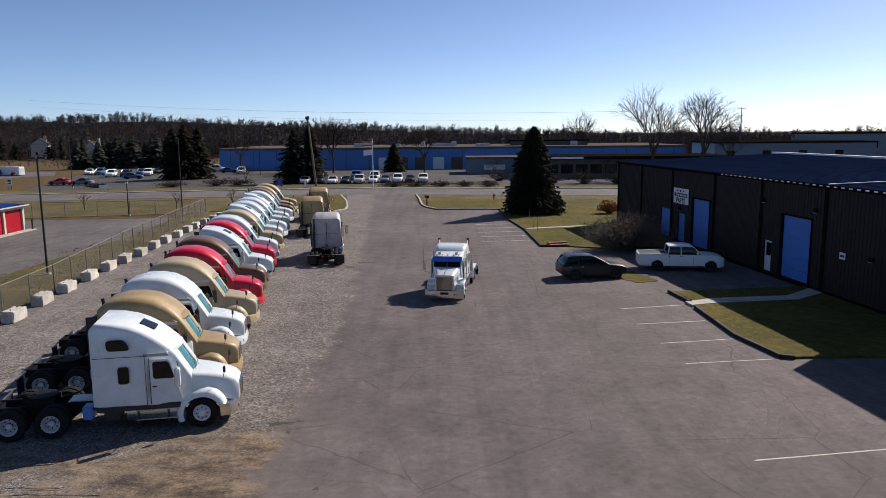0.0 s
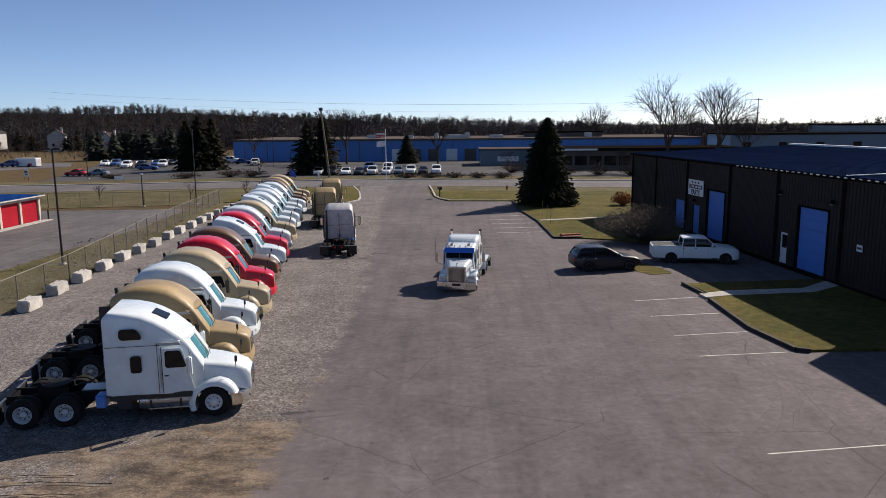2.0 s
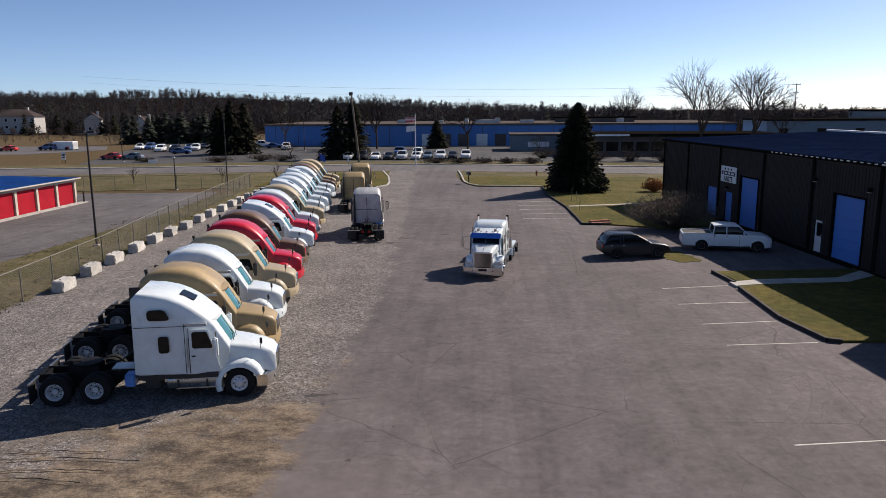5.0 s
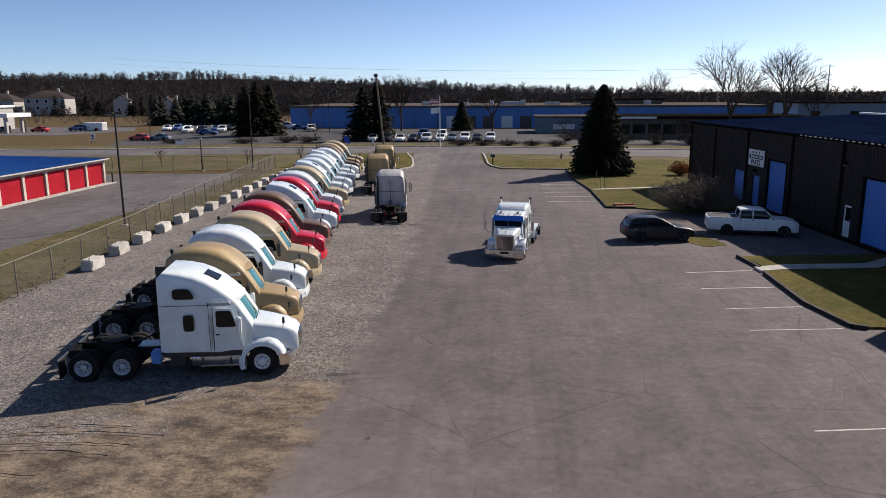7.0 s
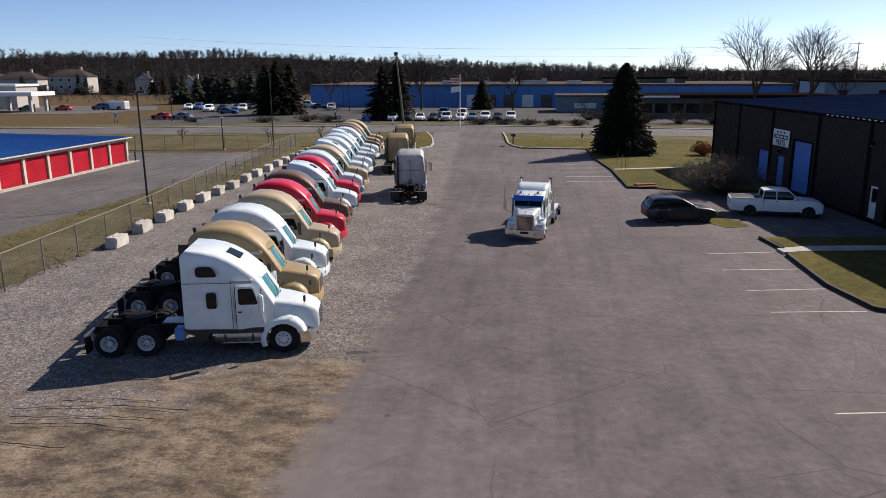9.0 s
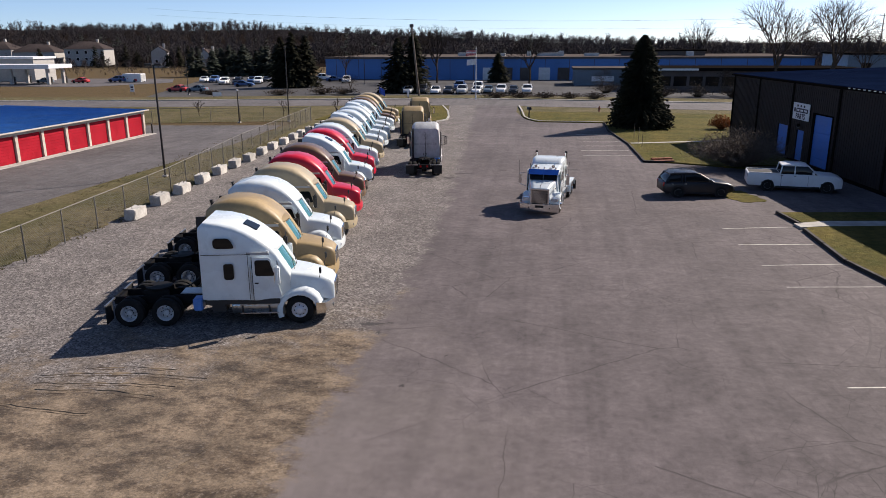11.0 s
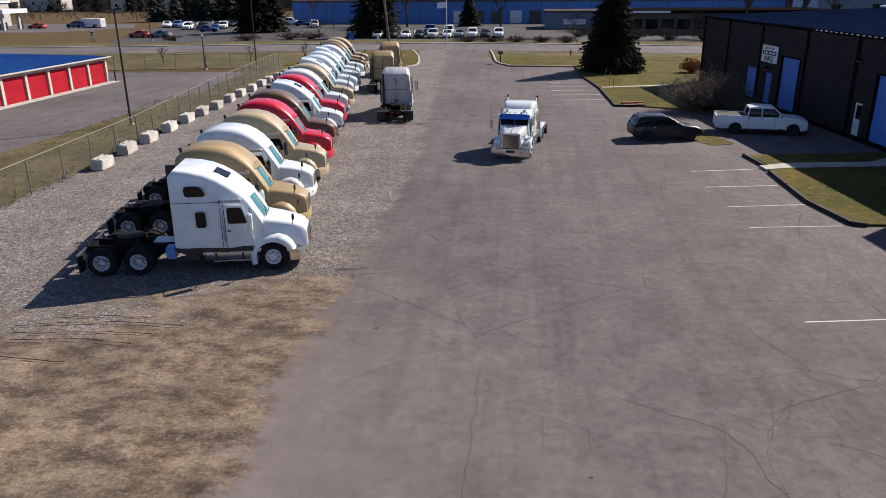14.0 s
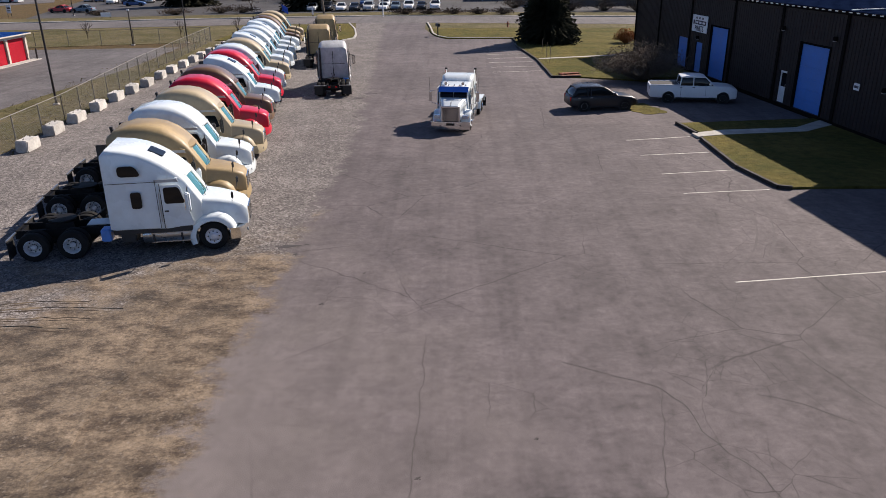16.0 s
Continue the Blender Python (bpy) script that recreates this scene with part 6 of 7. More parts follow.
            part("wheel_arch", lathe(bmesh.new(), [(r * 1.22, -0.02 * s), (r * 1.22, 0.012 * s), (r * 0.9, 0.012 * s)], 16), M["seal"], t).matrix_basis = pose(x, s * (W / 2 - 0.012), r + 0.02)
        part("headlamp", boxes((h - 0.3, h - 0.06, s * (W / 2 - 0.36) - 0.17, s * (W / 2 - 0.36) + 0.17, hood - 0.42, hood - 0.26), bev=0.03), M["lamp_glass"], t)
        part("tail_lamp", boxes((-h + 0.0, -h + 0.12, s * (W / 2 - 0.24) - 0.12, s * (W / 2 - 0.24) + 0.12, belt - 0.32, belt - 0.05), bev=0.02), M["red_lens"], t)
        part("door_mirror", boxes((cx[4][0] - 0.4, cx[4][0] - 0.24, min(s * (W / 2 - 0.02), s * (W / 2 + 0.2)), max(s * (W / 2 - 0.02), s * (W / 2 + 0.2)), belt + 0.03, belt + 0.2), bev=0.03), P, t)
        part("door_seam", boxes((cx[2][0] + 0.3, cx[2][0] + 0.315, min(s * (W / 2 - 0.02), s * (W / 2 + 0.003)), max(s * (W / 2 - 0.02), s * (W / 2 + 0.003)), low + 0.15, belt - 0.05)), M["seal"], t)
    for s in (1, -1):
        part("sill", boxes((rx + r * 1.25, fx - r * 1.25, min(s * (W / 2 - 0.06), s * (W / 2 + 0.012)), max(s * (W / 2 - 0.06), s * (W / 2 + 0.012)), low - 0.02, low + 0.13), bev=0.02), M["seal"], t)
        for xh in ((cx[1][0] + cx[3][0]) / 2 + 0.1, (cx[1][0] + cx[3][0]) / 2 - 0.75):
            part("door_handle", boxes((xh - 0.16, xh, min(s * (W / 2 - 0.01), s * (W / 2 + 0.03)), max(s * (W / 2 - 0.01), s * (W / 2 + 0.03)), belt - 0.14, belt - 0.1), bev=0.008), M["steel"] if kind == "suv" else M["black"], t)
        if kind == "suv":
            part("roof_rail", tubes([(cx[1][0] + 0.15, s * (cx[2][2] / 2 - 0.06), H - 0.02), (cx[1][0] + 0.3, s * (cx[2][2] / 2 - 0.05), H + 0.07), (cx[3][0] - 0.4, s * (cx[2][2] / 2 - 0.05), H + 0.06), (cx[3][0] - 0.2, s * (cx[2][2] / 2 - 0.06), H - 0.02)], r=0.02, n=6), M["steel"], t)
        if kind == "pickup":
            part("door_seam", boxes((-0.87, -0.855, min(s * (W / 2 - 0.02), s * (W / 2 + 0.003)), max(s * (W / 2 - 0.02), s * (W / 2 + 0.003)), low + 0.1, belt - 0.01)), M["seal"], t)
            part("fender_flare", tube(bmesh.new(), [(rx + 0.47 * math.cos(radians(q)), s * (W / 2 - 0.005), r + 0.47 * math.sin(radians(q))) for q in range(0, 181, 20)], 0.035, 6), P, t)
            part("fender_flare", tube(bmesh.new(), [(fx + 0.47 * math.cos(radians(q)), s * (W / 2 - 0.02), r + 0.47 * math.sin(radians(q))) for q in range(0, 181, 20)], 0.035, 6), P, t)
    part("grille", boxes((h - 0.06, h + 0.01, -0.45, 0.45, hood - 0.62, hood - 0.45), bev=0.02), M["black"], t)
    part("bumper", boxes((h - 0.12, h + 0.06, -W / 2 + 0.2, W / 2 - 0.2, low + 0.1, low + 0.3), bev=0.05), P if kind != "pickup" else M["chrome"], t)
    if kind == "pickup":
        part("cargo_bed", boxes((-h + 0.1, -0.98, -W / 2 + 0.12, W / 2 - 0.12, belt + 0.0, belt + 0.006)), M["seal"], t, "dark open cargo bed")
        part("bed_rail", boxes((-h + 0.05, -0.98, W / 2 - 0.12, W / 2 - 0.02, belt, belt + 0.05), bev=0.015), P, t)
        part("bed_rail", boxes((-h + 0.05, -0.98, -W / 2 + 0.02, -W / 2 + 0.12, belt, belt + 0.05), bev=0.015), P, t)
    return t


car(pose(10.1, 49.15, 0, 0, 0, 7) @ Matrix.Diagonal((0.96, 0.96, 0.92, 1)), "car_black", "suv", "black sport utility car parked by the lawn", "cars in the yard")
car(pose(16.9, 51.75, 0, 0, 0, -8.4) @ Matrix.Scale(0.96, 4), "car_white", "pickup", "white crew-cab pickup truck parked before the building", "cars in the yard")
far_cars = {}
for x, y, a, paint, kind in ((-77.2, 148.6, 172, "car_red", "sedan"), (-72.8, 148.6, 175, "car_slate", "sedan"), (-79.5, 177, -80, "car_white", "suv"), (-76.2, 177.5, -80, "car_black", "suv"), (-70.6, 168, 10, "car_blue", "sedan"), (-76, 186, -80, "car_blue", "sedan"), (-73.2, 189, -80, "car_black", "sedan"), (-72.3, 181, -75, "car_white", "suv"), (-66.4, 182.5, -80, "car_white", "suv"), (-62.5, 175, -80, "car_slate", "sedan"), (-50.6, 185.5, -80, "car_white", "suv"), (-55.5, 192, 10, "car_blue", "sedan"), (-60.2, 196, 10, "car_white", "pickup"), (-83.5, 186, -80, "car_silver", "sedan"), (-86.5, 186.5, -80, "car_blue", "suv"), (-90, 188, -80, "car_white", "sedan"),
                           (-27.4, 147, -88, "car_silver", "sedan"), (-24.6, 147, -88, "car_black", "suv"), (-21.9, 146.8, -88, "car_white", "sedan"), (-19.3, 146.8, -90, "car_black", "sedan"), (-16.6, 146.8, -90, "car_silver", "suv"), (-13.8, 147.5, -90, "car_white", "sedan"), (-11.6, 149.0, -90, "car_slate", "sedan"), (-9.0, 148.6, -90, "car_white", "suv"), (-6.6, 149, -90, "car_black", "sedan"), (-3.9, 148.8, -90, "car_white", "suv"), (-14.5, 158, -90, "car_white", "van"), (-18.5, 159, -90, "car_blue", "pickup"), (-30.5, 158, -90, "car_slate", "suv"), (-34, 170, 0, "car_silver", "sedan")):
    label = {"car_red": "red", "car_slate": "grey-blue", "car_white": "white", "car_black": "black", "car_blue": "dark blue", "car_silver": "silver"}[paint] + {"suv": " sport utility car", "sedan": " saloon car", "van": " van", "pickup": " pickup truck"}[kind] + " in the lot across the road"
    m = pose(x, y, 0.03, 0, 0, a)
    if kind not in far_cars:
        far_cars[kind] = (car(m, paint, kind, label, "cars across the road"), paint)
    else:
        o = tagged(copy_thing(far_cars[kind][0], m), label)
        if paint != far_cars[kind][1]:
            repaint(o, far_cars[kind][1], paint)


# ---- far buildings ----
bb = thing("blue_building", pose(-61.5, 204, 0, 0, 0, -1.0), "long low industrial building with a blue front wall", "building")
part("front_wall", boxes((0, 128, 0, 0.3, -0.1, 5.5)), M["blue_wall"], bb, "light blue painted wall")
part("side_wall", boxes((0, 0.3, 0.3, 45, -0.1, 5.5)), M["blue_wall"], bb)
part("side_wall", boxes((127.7, 128, 0.3, 45, -0.1, 5.5)), M["blue_wall"], bb)
part("back_wall", boxes((0, 128, 45, 45.3, -0.1, 5.5)), M["blue_wall"], bb)
part("roof", boxes((-0.3, 128.3, -0.3, 45.6, 5.5, 6.0)), M["stone_wall"], bb, "dark flat roof edge")
for k in range(20):
    part("wall_joint", boxes((6.4 * k + 3, 6.4 * k + 3.12, -0.02, 0.0, 0, 5.5)), M["stone_wall"], bb)
for x, w, hh in ((36, 3, 1.0), (47, 2, 0.7), (58, 6, 0.9), (64, 1.5, 1.4), (71, 4, 0.8), (83, 2.5, 1.0), (90, 5, 0.7), (98, 1.8, 1.2), (55, 1.2, 1.3)):
    part("roof_unit", boxes((x, x + w, 8 + (x % 7), 10 + (x % 7), 6.0, 6.0 + hh), bev=0.05), M["grey_paint"], bb, "pale rooftop plant unit")
for k in range(7):
    part("loading_door", boxes((44 + k * 5, 47 + k * 5, -0.05, 0.0, 0, 3.2)), M["stone_wall"] if k % 3 else M["white_door"], bb)
ob_ = thing("office_building", pose(18, 158, 0, 0, 0, -3), "low dark brick office building with a band of windows", "building")
part("wall", boxes((0, 42, 0, 16, -0.1, 4.0)), M["stone_wall"], ob_)
part("roof", boxes((-0.6, 42.6, -0.8, 16.6, 4.0, 4.6)), M["siding_trim"], ob_, "flat dark roof with a deep fascia")
part("fascia_band", boxes((-0.62, 12.0, -0.84, -0.8, 4.1, 4.5)), M["flashing"], ob_, "white fascia band")
for k in range(13):
    w_ = part("window", boxes((1.2 + k * 3.1, 3.7 + k * 3.1, -0.06, 0.0, 1.0, 2.9)), M["siding_trim"], ob_)
    part("pane", boxes((1.3 + k * 3.1, 2.4 + k * 3.1, -0.08, -0.06, 1.1, 2.8), (2.5 + k * 3.1, 3.6 + k * 3.1, -0.08, -0.06, 1.1, 2.8)), M["dark_glass"], w_)
en = thing("entrance_building", pose(6, 176, 0), "small slate-blue entrance block with white panel", "building")
part("wall", boxes((0, 17, 0, 12, -0.1, 3.6)), M["car_slate"], en)
part("roof", boxes((-0.3, 17.3, -0.3, 12.3, 3.6, 4.0)), M["stone_wall"], en)
part("panel", boxes((4, 9, -0.05, 0.0, 1.0, 2.2)), M["sign_white"], en)
for x, y, w, d, hh in ((70, 190, 40, 22, 6.5), (118, 225, 55, 30, 8.5), (20, 215, 22, 14, 7.2)):
    wh = thing("warehouse", pose(x, y, 0, 0, 0, -4), "grey far warehouse with a flat roof", "building", "far warehouses")
    part("wall", boxes((0, w, 0, d, -0.1, hh)), M["car_slate"] if x > 60 else M["stone_wall"], wh)
    part("roof", boxes((-0.3, w + 0.3, -0.3, d + 0.3, hh, hh + 0.4)), M["siding_trim"], wh)
    for k in range(int(w / 9)):
        part("window", boxes((3 + k * 9, 5 + k * 9, -0.05, 0.0, hh * 0.5, hh * 0.72)), M["dark_glass"], wh)

gs = thing("fuel_station", pose(-126.5, 176, 0, 0, 0, 0), "fuel station with a flat white canopy on pillars", "fuel station")
part("canopy", boxes((-26, 2.8, -3, 6.5, 3.9, 4.9), bev=0.05), M["sign_white"], gs, "flat white canopy")
part("canopy_band", boxes((-26, 2.82, -3.02, -3.0, 4.05, 4.3)), M["flag_cloth"], gs)
for x, y in ((1.3, -1.5), (1.3, 4.5), (-9, -1.5), (-9, 4.5), (-18, -1.5)):
    part("pillar", boxes((x - 0.35, x + 0.35, y - 0.35, y + 0.35, -0.1, 3.9)), M["house_wall"], gs)
    part("fuel_pump", boxes((x - 0.4, x + 0.4, y + 0.6, y + 1.1, 0, 1.9), bev=0.05), M["black"], gs)
part("shop", boxes((-30, -13, 13, 22, -0.1, 6.0)), M["house_wall"], gs)
part("shop_roof", boxes((-30.4, -12.6, 12.6, 22.4, 6.0, 6.6)), M["sign_white"], gs)
sheet("station_lot", [(-175, 166), (-108, 166), (-98, 186), (-108, 206), (-175, 206)], 0.0, M["pale_asphalt"], "asphalt forecourt of the fuel station", "asphalt")
for x, y, paint, kind in ((-121.5, 182, "car_red", "sedan"), (-113.5, 186, "car_blue", "suv"), (-131, 181, "car_slate", "sedan"), (-110, 187, "car_red", "sedan")):
    o = tagged(copy_thing(far_cars[kind][0], pose(x, y, 0.01, 0, 0, 175)), label="parked car on the fuel station forecourt", group="cars at the fuel station")
    if paint != far_cars[kind][1]:
        repaint(o, far_cars[kind][1], paint)
sd = thing("container_shed", pose(-112, 186, 0), "small white container shed in the field", "shed")
part("body", boxes((0, 5.2, 0, 2.5, 0.15, 2.2), bev=0.04), M["sign_white"], sd)
part("door", boxes((5.2, 5.24, 0.2, 2.3, 0.3, 2.0)), M["grey_paint"], sd)
part("skid", boxes((0, 5.2, 0.3, 0.5, -0.05, 0.15), (0, 5.2, 2.0, 2.2, -0.05, 0.15)), M["timber"], sd)


def house(m, w, d, h, rise, gable, label):
    t = thing("house", m, label, "house", "houses on the rise")
    part("wall", boxes((0, w, 0, d, -3, h)), M["house_wall"], t)
    bm = bmesh.new()
    if gable:
        loft(bm, [[Vector((-0.5, y, h - 0.1)), Vector((w + 0.5, y, h - 0.1)), Vector((w / 2, y, h + rise))] for y in (-0.5, d + 0.5)])
    else:
        lo_ = [Vector((-0.5, -0.5, h)), Vector((w + 0.5, -0.5, h)), Vector((w + 0.5, d + 0.5, h)), Vector((-0.5, d + 0.5, h))]
        hi_ = [Vector((w * 0.3, d * 0.45, h + rise)), Vector((w * 0.7, d * 0.45, h + rise)), Vector((w * 0.7, d * 0.55, h + rise)), Vector((w * 0.3, d * 0.55, h + rise))]
        loft(bm, [lo_, hi_])
    rf = part("roof", bm, M["house_roof"], t)
    part("chimney", boxes((w * 0.7, w * 0.7 + 0.9, d * 0.5, d * 0.5 + 0.9, h, h + rise + 1.0)), M["house_wall"], rf)
    if gable:
        bm = bmesh.new()
        loft(bm, [[Vector((0, y, h - 0.05)), Vector((w, y, h - 0.05)), Vector((w / 2, y, h + rise - 0.35))] for y in (-0.53, -0.5)])
        part("gable_front", bm, M["house_wall"], t)
    for k in range(max(2, int(w / 4))):
        for z in (1.0, 4.0):
            if z + 1.6 < h:
                x = 1.4 + k * (w - 2.5) / max(1, int(w / 4))
                wn_ = part("window", boxes((x, x + 1.3, -0.08, 0.0, z, z + 1.5)), M["sign_white"], t)
                part("pane", boxes((x + 0.12, x + 1.18, -0.1, -0.08, z + 0.12, z + 1.38)), M["dark_glass"], wn_)


house(pose(-220, 320, 1.5, 0, 0, 8), 18, 11, 6.2, 3.4, False, "pale two-storey house with a hipped roof among trees")
house(pose(-245, 318, 1.5, 0, 0, 6), 20, 11, 5.0, 3.6, False, "beige two-storey house with a wide grey roof")
house(pose(-168.3, 303, 1.0, 0, 0, 22), 6.5, 8, 5.6, 2.4, True, "white gabled two-storey house")
house(pose(-147.5, 302, 0.3, 0, 0, 8), 7.5, 10, 3.2, 4.2, True, "white house with a steep gable")
house(pose(-156, 309, 0.3, 0, 0, 8), 9, 9, 3.2, 3.6, False, "grey-roofed house beside a white gable")
house(pose(-278, 330, 2.0, 0, 0, 5), 22, 12, 5.6, 4.0, False, "beige terrace with a long grey roof")


# ---- trees ----
def tri_mesh(name, verts, faces, material, parent=None):
    return raw(name, [tuple(v) for v in verts], faces, material, parent)


def conifer_data(h, r, count, rnd, size=1.0):
    """Needle sprays on drooping boughs, thinning towards the tip."""
    vs, fs = [], []
    for _ in range(count):
        u = rnd.random() ** 1.25
        z = h * (0.06 + 0.92 * u)
        a = rnd.uniform(0, 2 * math.pi)
        reach = r * (1 - u) ** 0.66 * rnd.uniform(0.5, 1.1) * (1 + 0.32 * noise.noise((math.cos(a) * 1.4, math.sin(a) * 1.4, z * 0.55 + h))) + 0.12
        d = Vector((math.cos(a), math.sin(a), 0))
        side = Vector((-d.y, d.x, 0))
        droop = rnd.uniform(0.12, 0.4) * reach
        steps = max(2, int(reach / (0.45 * size)))
        for k in range(steps):
            s0, s1 = (k + 0.1) / steps, (k + 1.35) / steps
            p0 = d * reach * s0 + Vector((0, 0, z - droop * s0 ** 1.5))
            p1 = d * reach * s1 + Vector((0, 0, z - droop * s1 ** 1.5 + 0.05))
            w = 0.34 * size * (1.1 - 0.5 * s0)
            i = len(vs)
            up = Vector((0, 0, rnd.uniform(-0.14, 0.2)))
            vs += [p0, p0.lerp(p1, 0.55) + side * w * rnd.uniform(0.5, 1.2) + up - Vector((0, 0, 0.12)), p1, p0.lerp(p1, 0.55) - side * w * rnd.uniform(0.5, 1.2) - up - Vector((0, 0, 0.12))]
            fs += [(i, i + 1, i + 2), (i, i + 2, i + 3)]
    return vs, fs


def conifer(m, h, r, count, seed, label, needle="needle", size=1.0, group="evergreens"):
    t = thing("spruce_tree", m, label, "tree", group)
    part("trunk", tube(bmesh.new(), [(0, 0, -0.2), (0, 0, h * 0.5), (0, 0, h * 0.97)], [0.03 * h * 0.6, 0.014 * h * 0.6, 0.02], 8), M["bark"], t)
    tri_mesh("crown", *conifer_data(h, r, count, random.Random(seed), size), M[needle], t)
    return t


def branch_data(h, spread, seed, levels=5, fork=3, thin=0.5, lean=0.35):
    """A bare tree: limbs forking into finer twigs, each a thin three-sided tube."""
    rnd = random.Random(seed)
    out = [([], []) for _ in range(2)]

    def limb(p, d, ln, r, level):
        q = p + d * ln
        mid = p.lerp(q, 0.5) + Vector((rnd.uniform(-1, 1), rnd.uniform(-1, 1), rnd.uniform(-0.3, 0.6))) * ln * 0.06
        vs, fs = out[0 if level < 2 else 1]
        sides = 6 if level < 2 else 3
        i = len(vs)
        for c, rr in ((p, r), (mid, r * 0.8), (q, r * 0.58)):
            a = d.cross(Vector((0.3, 0.2, 0.93))).normalized()
            if a.length < 0.1:
                a = Vector((1, 0, 0))
            b = d.cross(a)
            for k in range(sides):
                t_ = 2 * math.pi * k / sides
                vs.append(c + (a * math.cos(t_) + b * math.sin(t_)) * rr)
        for j in range(2):
            for k in range(sides):
                fs.append((i + j * sides + k, i + j * sides + (k + 1) % sides, i + (j + 1) * sides + (k + 1) % sides, i + (j + 1) * sides + k))
        if level < levels:
            n = fork + (1 if rnd.random() < 0.45 else 0) + (1 if level == 0 else 0)
            for k in range(n):
                a = 2 * math.pi * (k + rnd.random() * 0.7) / n
                tilt = rnd.uniform(0.25, 0.75) * spread
                e = d.cross(Vector((0, 0.1, 1)) if abs(d.z) < 0.9 else Vector((1, 0, 0))).normalized()
                g_ = d.cross(e)
                nd = (d * math.cos(tilt) + (e * math.cos(a) + g_ * math.sin(a)) * math.sin(tilt) + Vector((0, 0, lean * 0.12))).normalized()
                limb(p.lerp(q, rnd.uniform(0.62, 1.0)), nd, ln * rnd.uniform(0.6, 0.85), r * 0.58, level + 1)

    limb(Vector((0, 0, -0.2)), Vector((0, 0, 1)), h * 0.33, h * 0.018 * thin * 2, 0)
    return out


def bare_tree(m, h, spread, seed, label, levels=5, fork=3, group="bare trees"):
    t = thing("bare_tree", m, label, "tree", group)
    (v0, f0), (v1, f1) = branch_data(h, spread, seed, levels, fork)
    tri_mesh("trunk", v0, f0, M["bark"], t)
    tri_mesh("crown", v1, f1, M["twig"], t)
    return t


conifer(pose(11.0, 89.0, 0.1), 10.6, 3.7, 3000, 1, "dark green spruce standing on the lawn", size=0.8)
for k, (x, y, h, r) in enumerate(((-57.5, 165, 12.4, 4.2), (-60.5, 166, 11.4, 3.6), (-55.0, 167, 11.8, 3.8), (-29.8, 149, 11.0, 4.2), (-27.0, 151, 12.0, 4.0), (-12.5, 190, 7.5, 3.0), (124, 190, 12.5, 4.5))):
    conifer(pose(x, y, 0), h, r, 650, 10 + k, "tall dark evergreen across the road", size=1.7)
for k in range(18):
    rnd = random.Random(90 + k)
    conifer(pose(-108 + k * 1.35 + rnd.uniform(-1, 1), 226 + rnd.uniform(-8, 14), 0), rnd.uniform(7.5, 10), rnd.uniform(2.8, 3.8), 260, 200 + k, "green pine in a dense belt of pines", "needle_far", 2.4, "belt of pines")
for k, (x, y) in enumerate(((-196, 306), (-191, 303), (-178, 300), (-174, 302), (-158, 298), (-154, 300), (-146, 292), (-138, 297), (-225, 310), (-222, 305))):
    conifer(pose(x, y, 0.5), 6.5 + 3.5 * random.Random(k).random(), 2.6, 160, 300 + k, "dark evergreen beside the houses", "needle", 2.2, "evergreens by the houses")
for x, y, h, sp, lv, seed in ((43.5, 152, 19, 0.85, 5, 1), (54, 153, 20, 0.9, 5, 2), (41.5, 222, 16, 0.8, 5, 3), (-27.5, 186, 15, 0.8, 5, 4), (-33.5, 192, 15.5, 0.8, 5, 5), (-4.5, 184, 13.5, 0.9, 5, 6), (68, 175, 12, 0.8, 5, 7), (75, 240, 16, 0.85, 5, 8), (-52, 190, 11, 0.9, 5, 9), (-40, 150, 4.5, 1.2, 5, 11), (12, 168, 5, 1.2, 5, 12), (33, 148, 5.5, 1.1, 5, 14)):
    bare_tree(pose(x, y, 0, 0, 0, seed * 50), h, sp, seed, "tall bare deciduous tree against the sky" if h > 12 else "low bare tree across the road", lv)
for k, (x, y) in enumerate(((-48, 98), (-36, 99), (-29, 101))):
    bare_tree(pose(x, y, 0), 3.2, 0.7, 40 + k, "young bare sapling on the verge", 3, 3, "saplings")


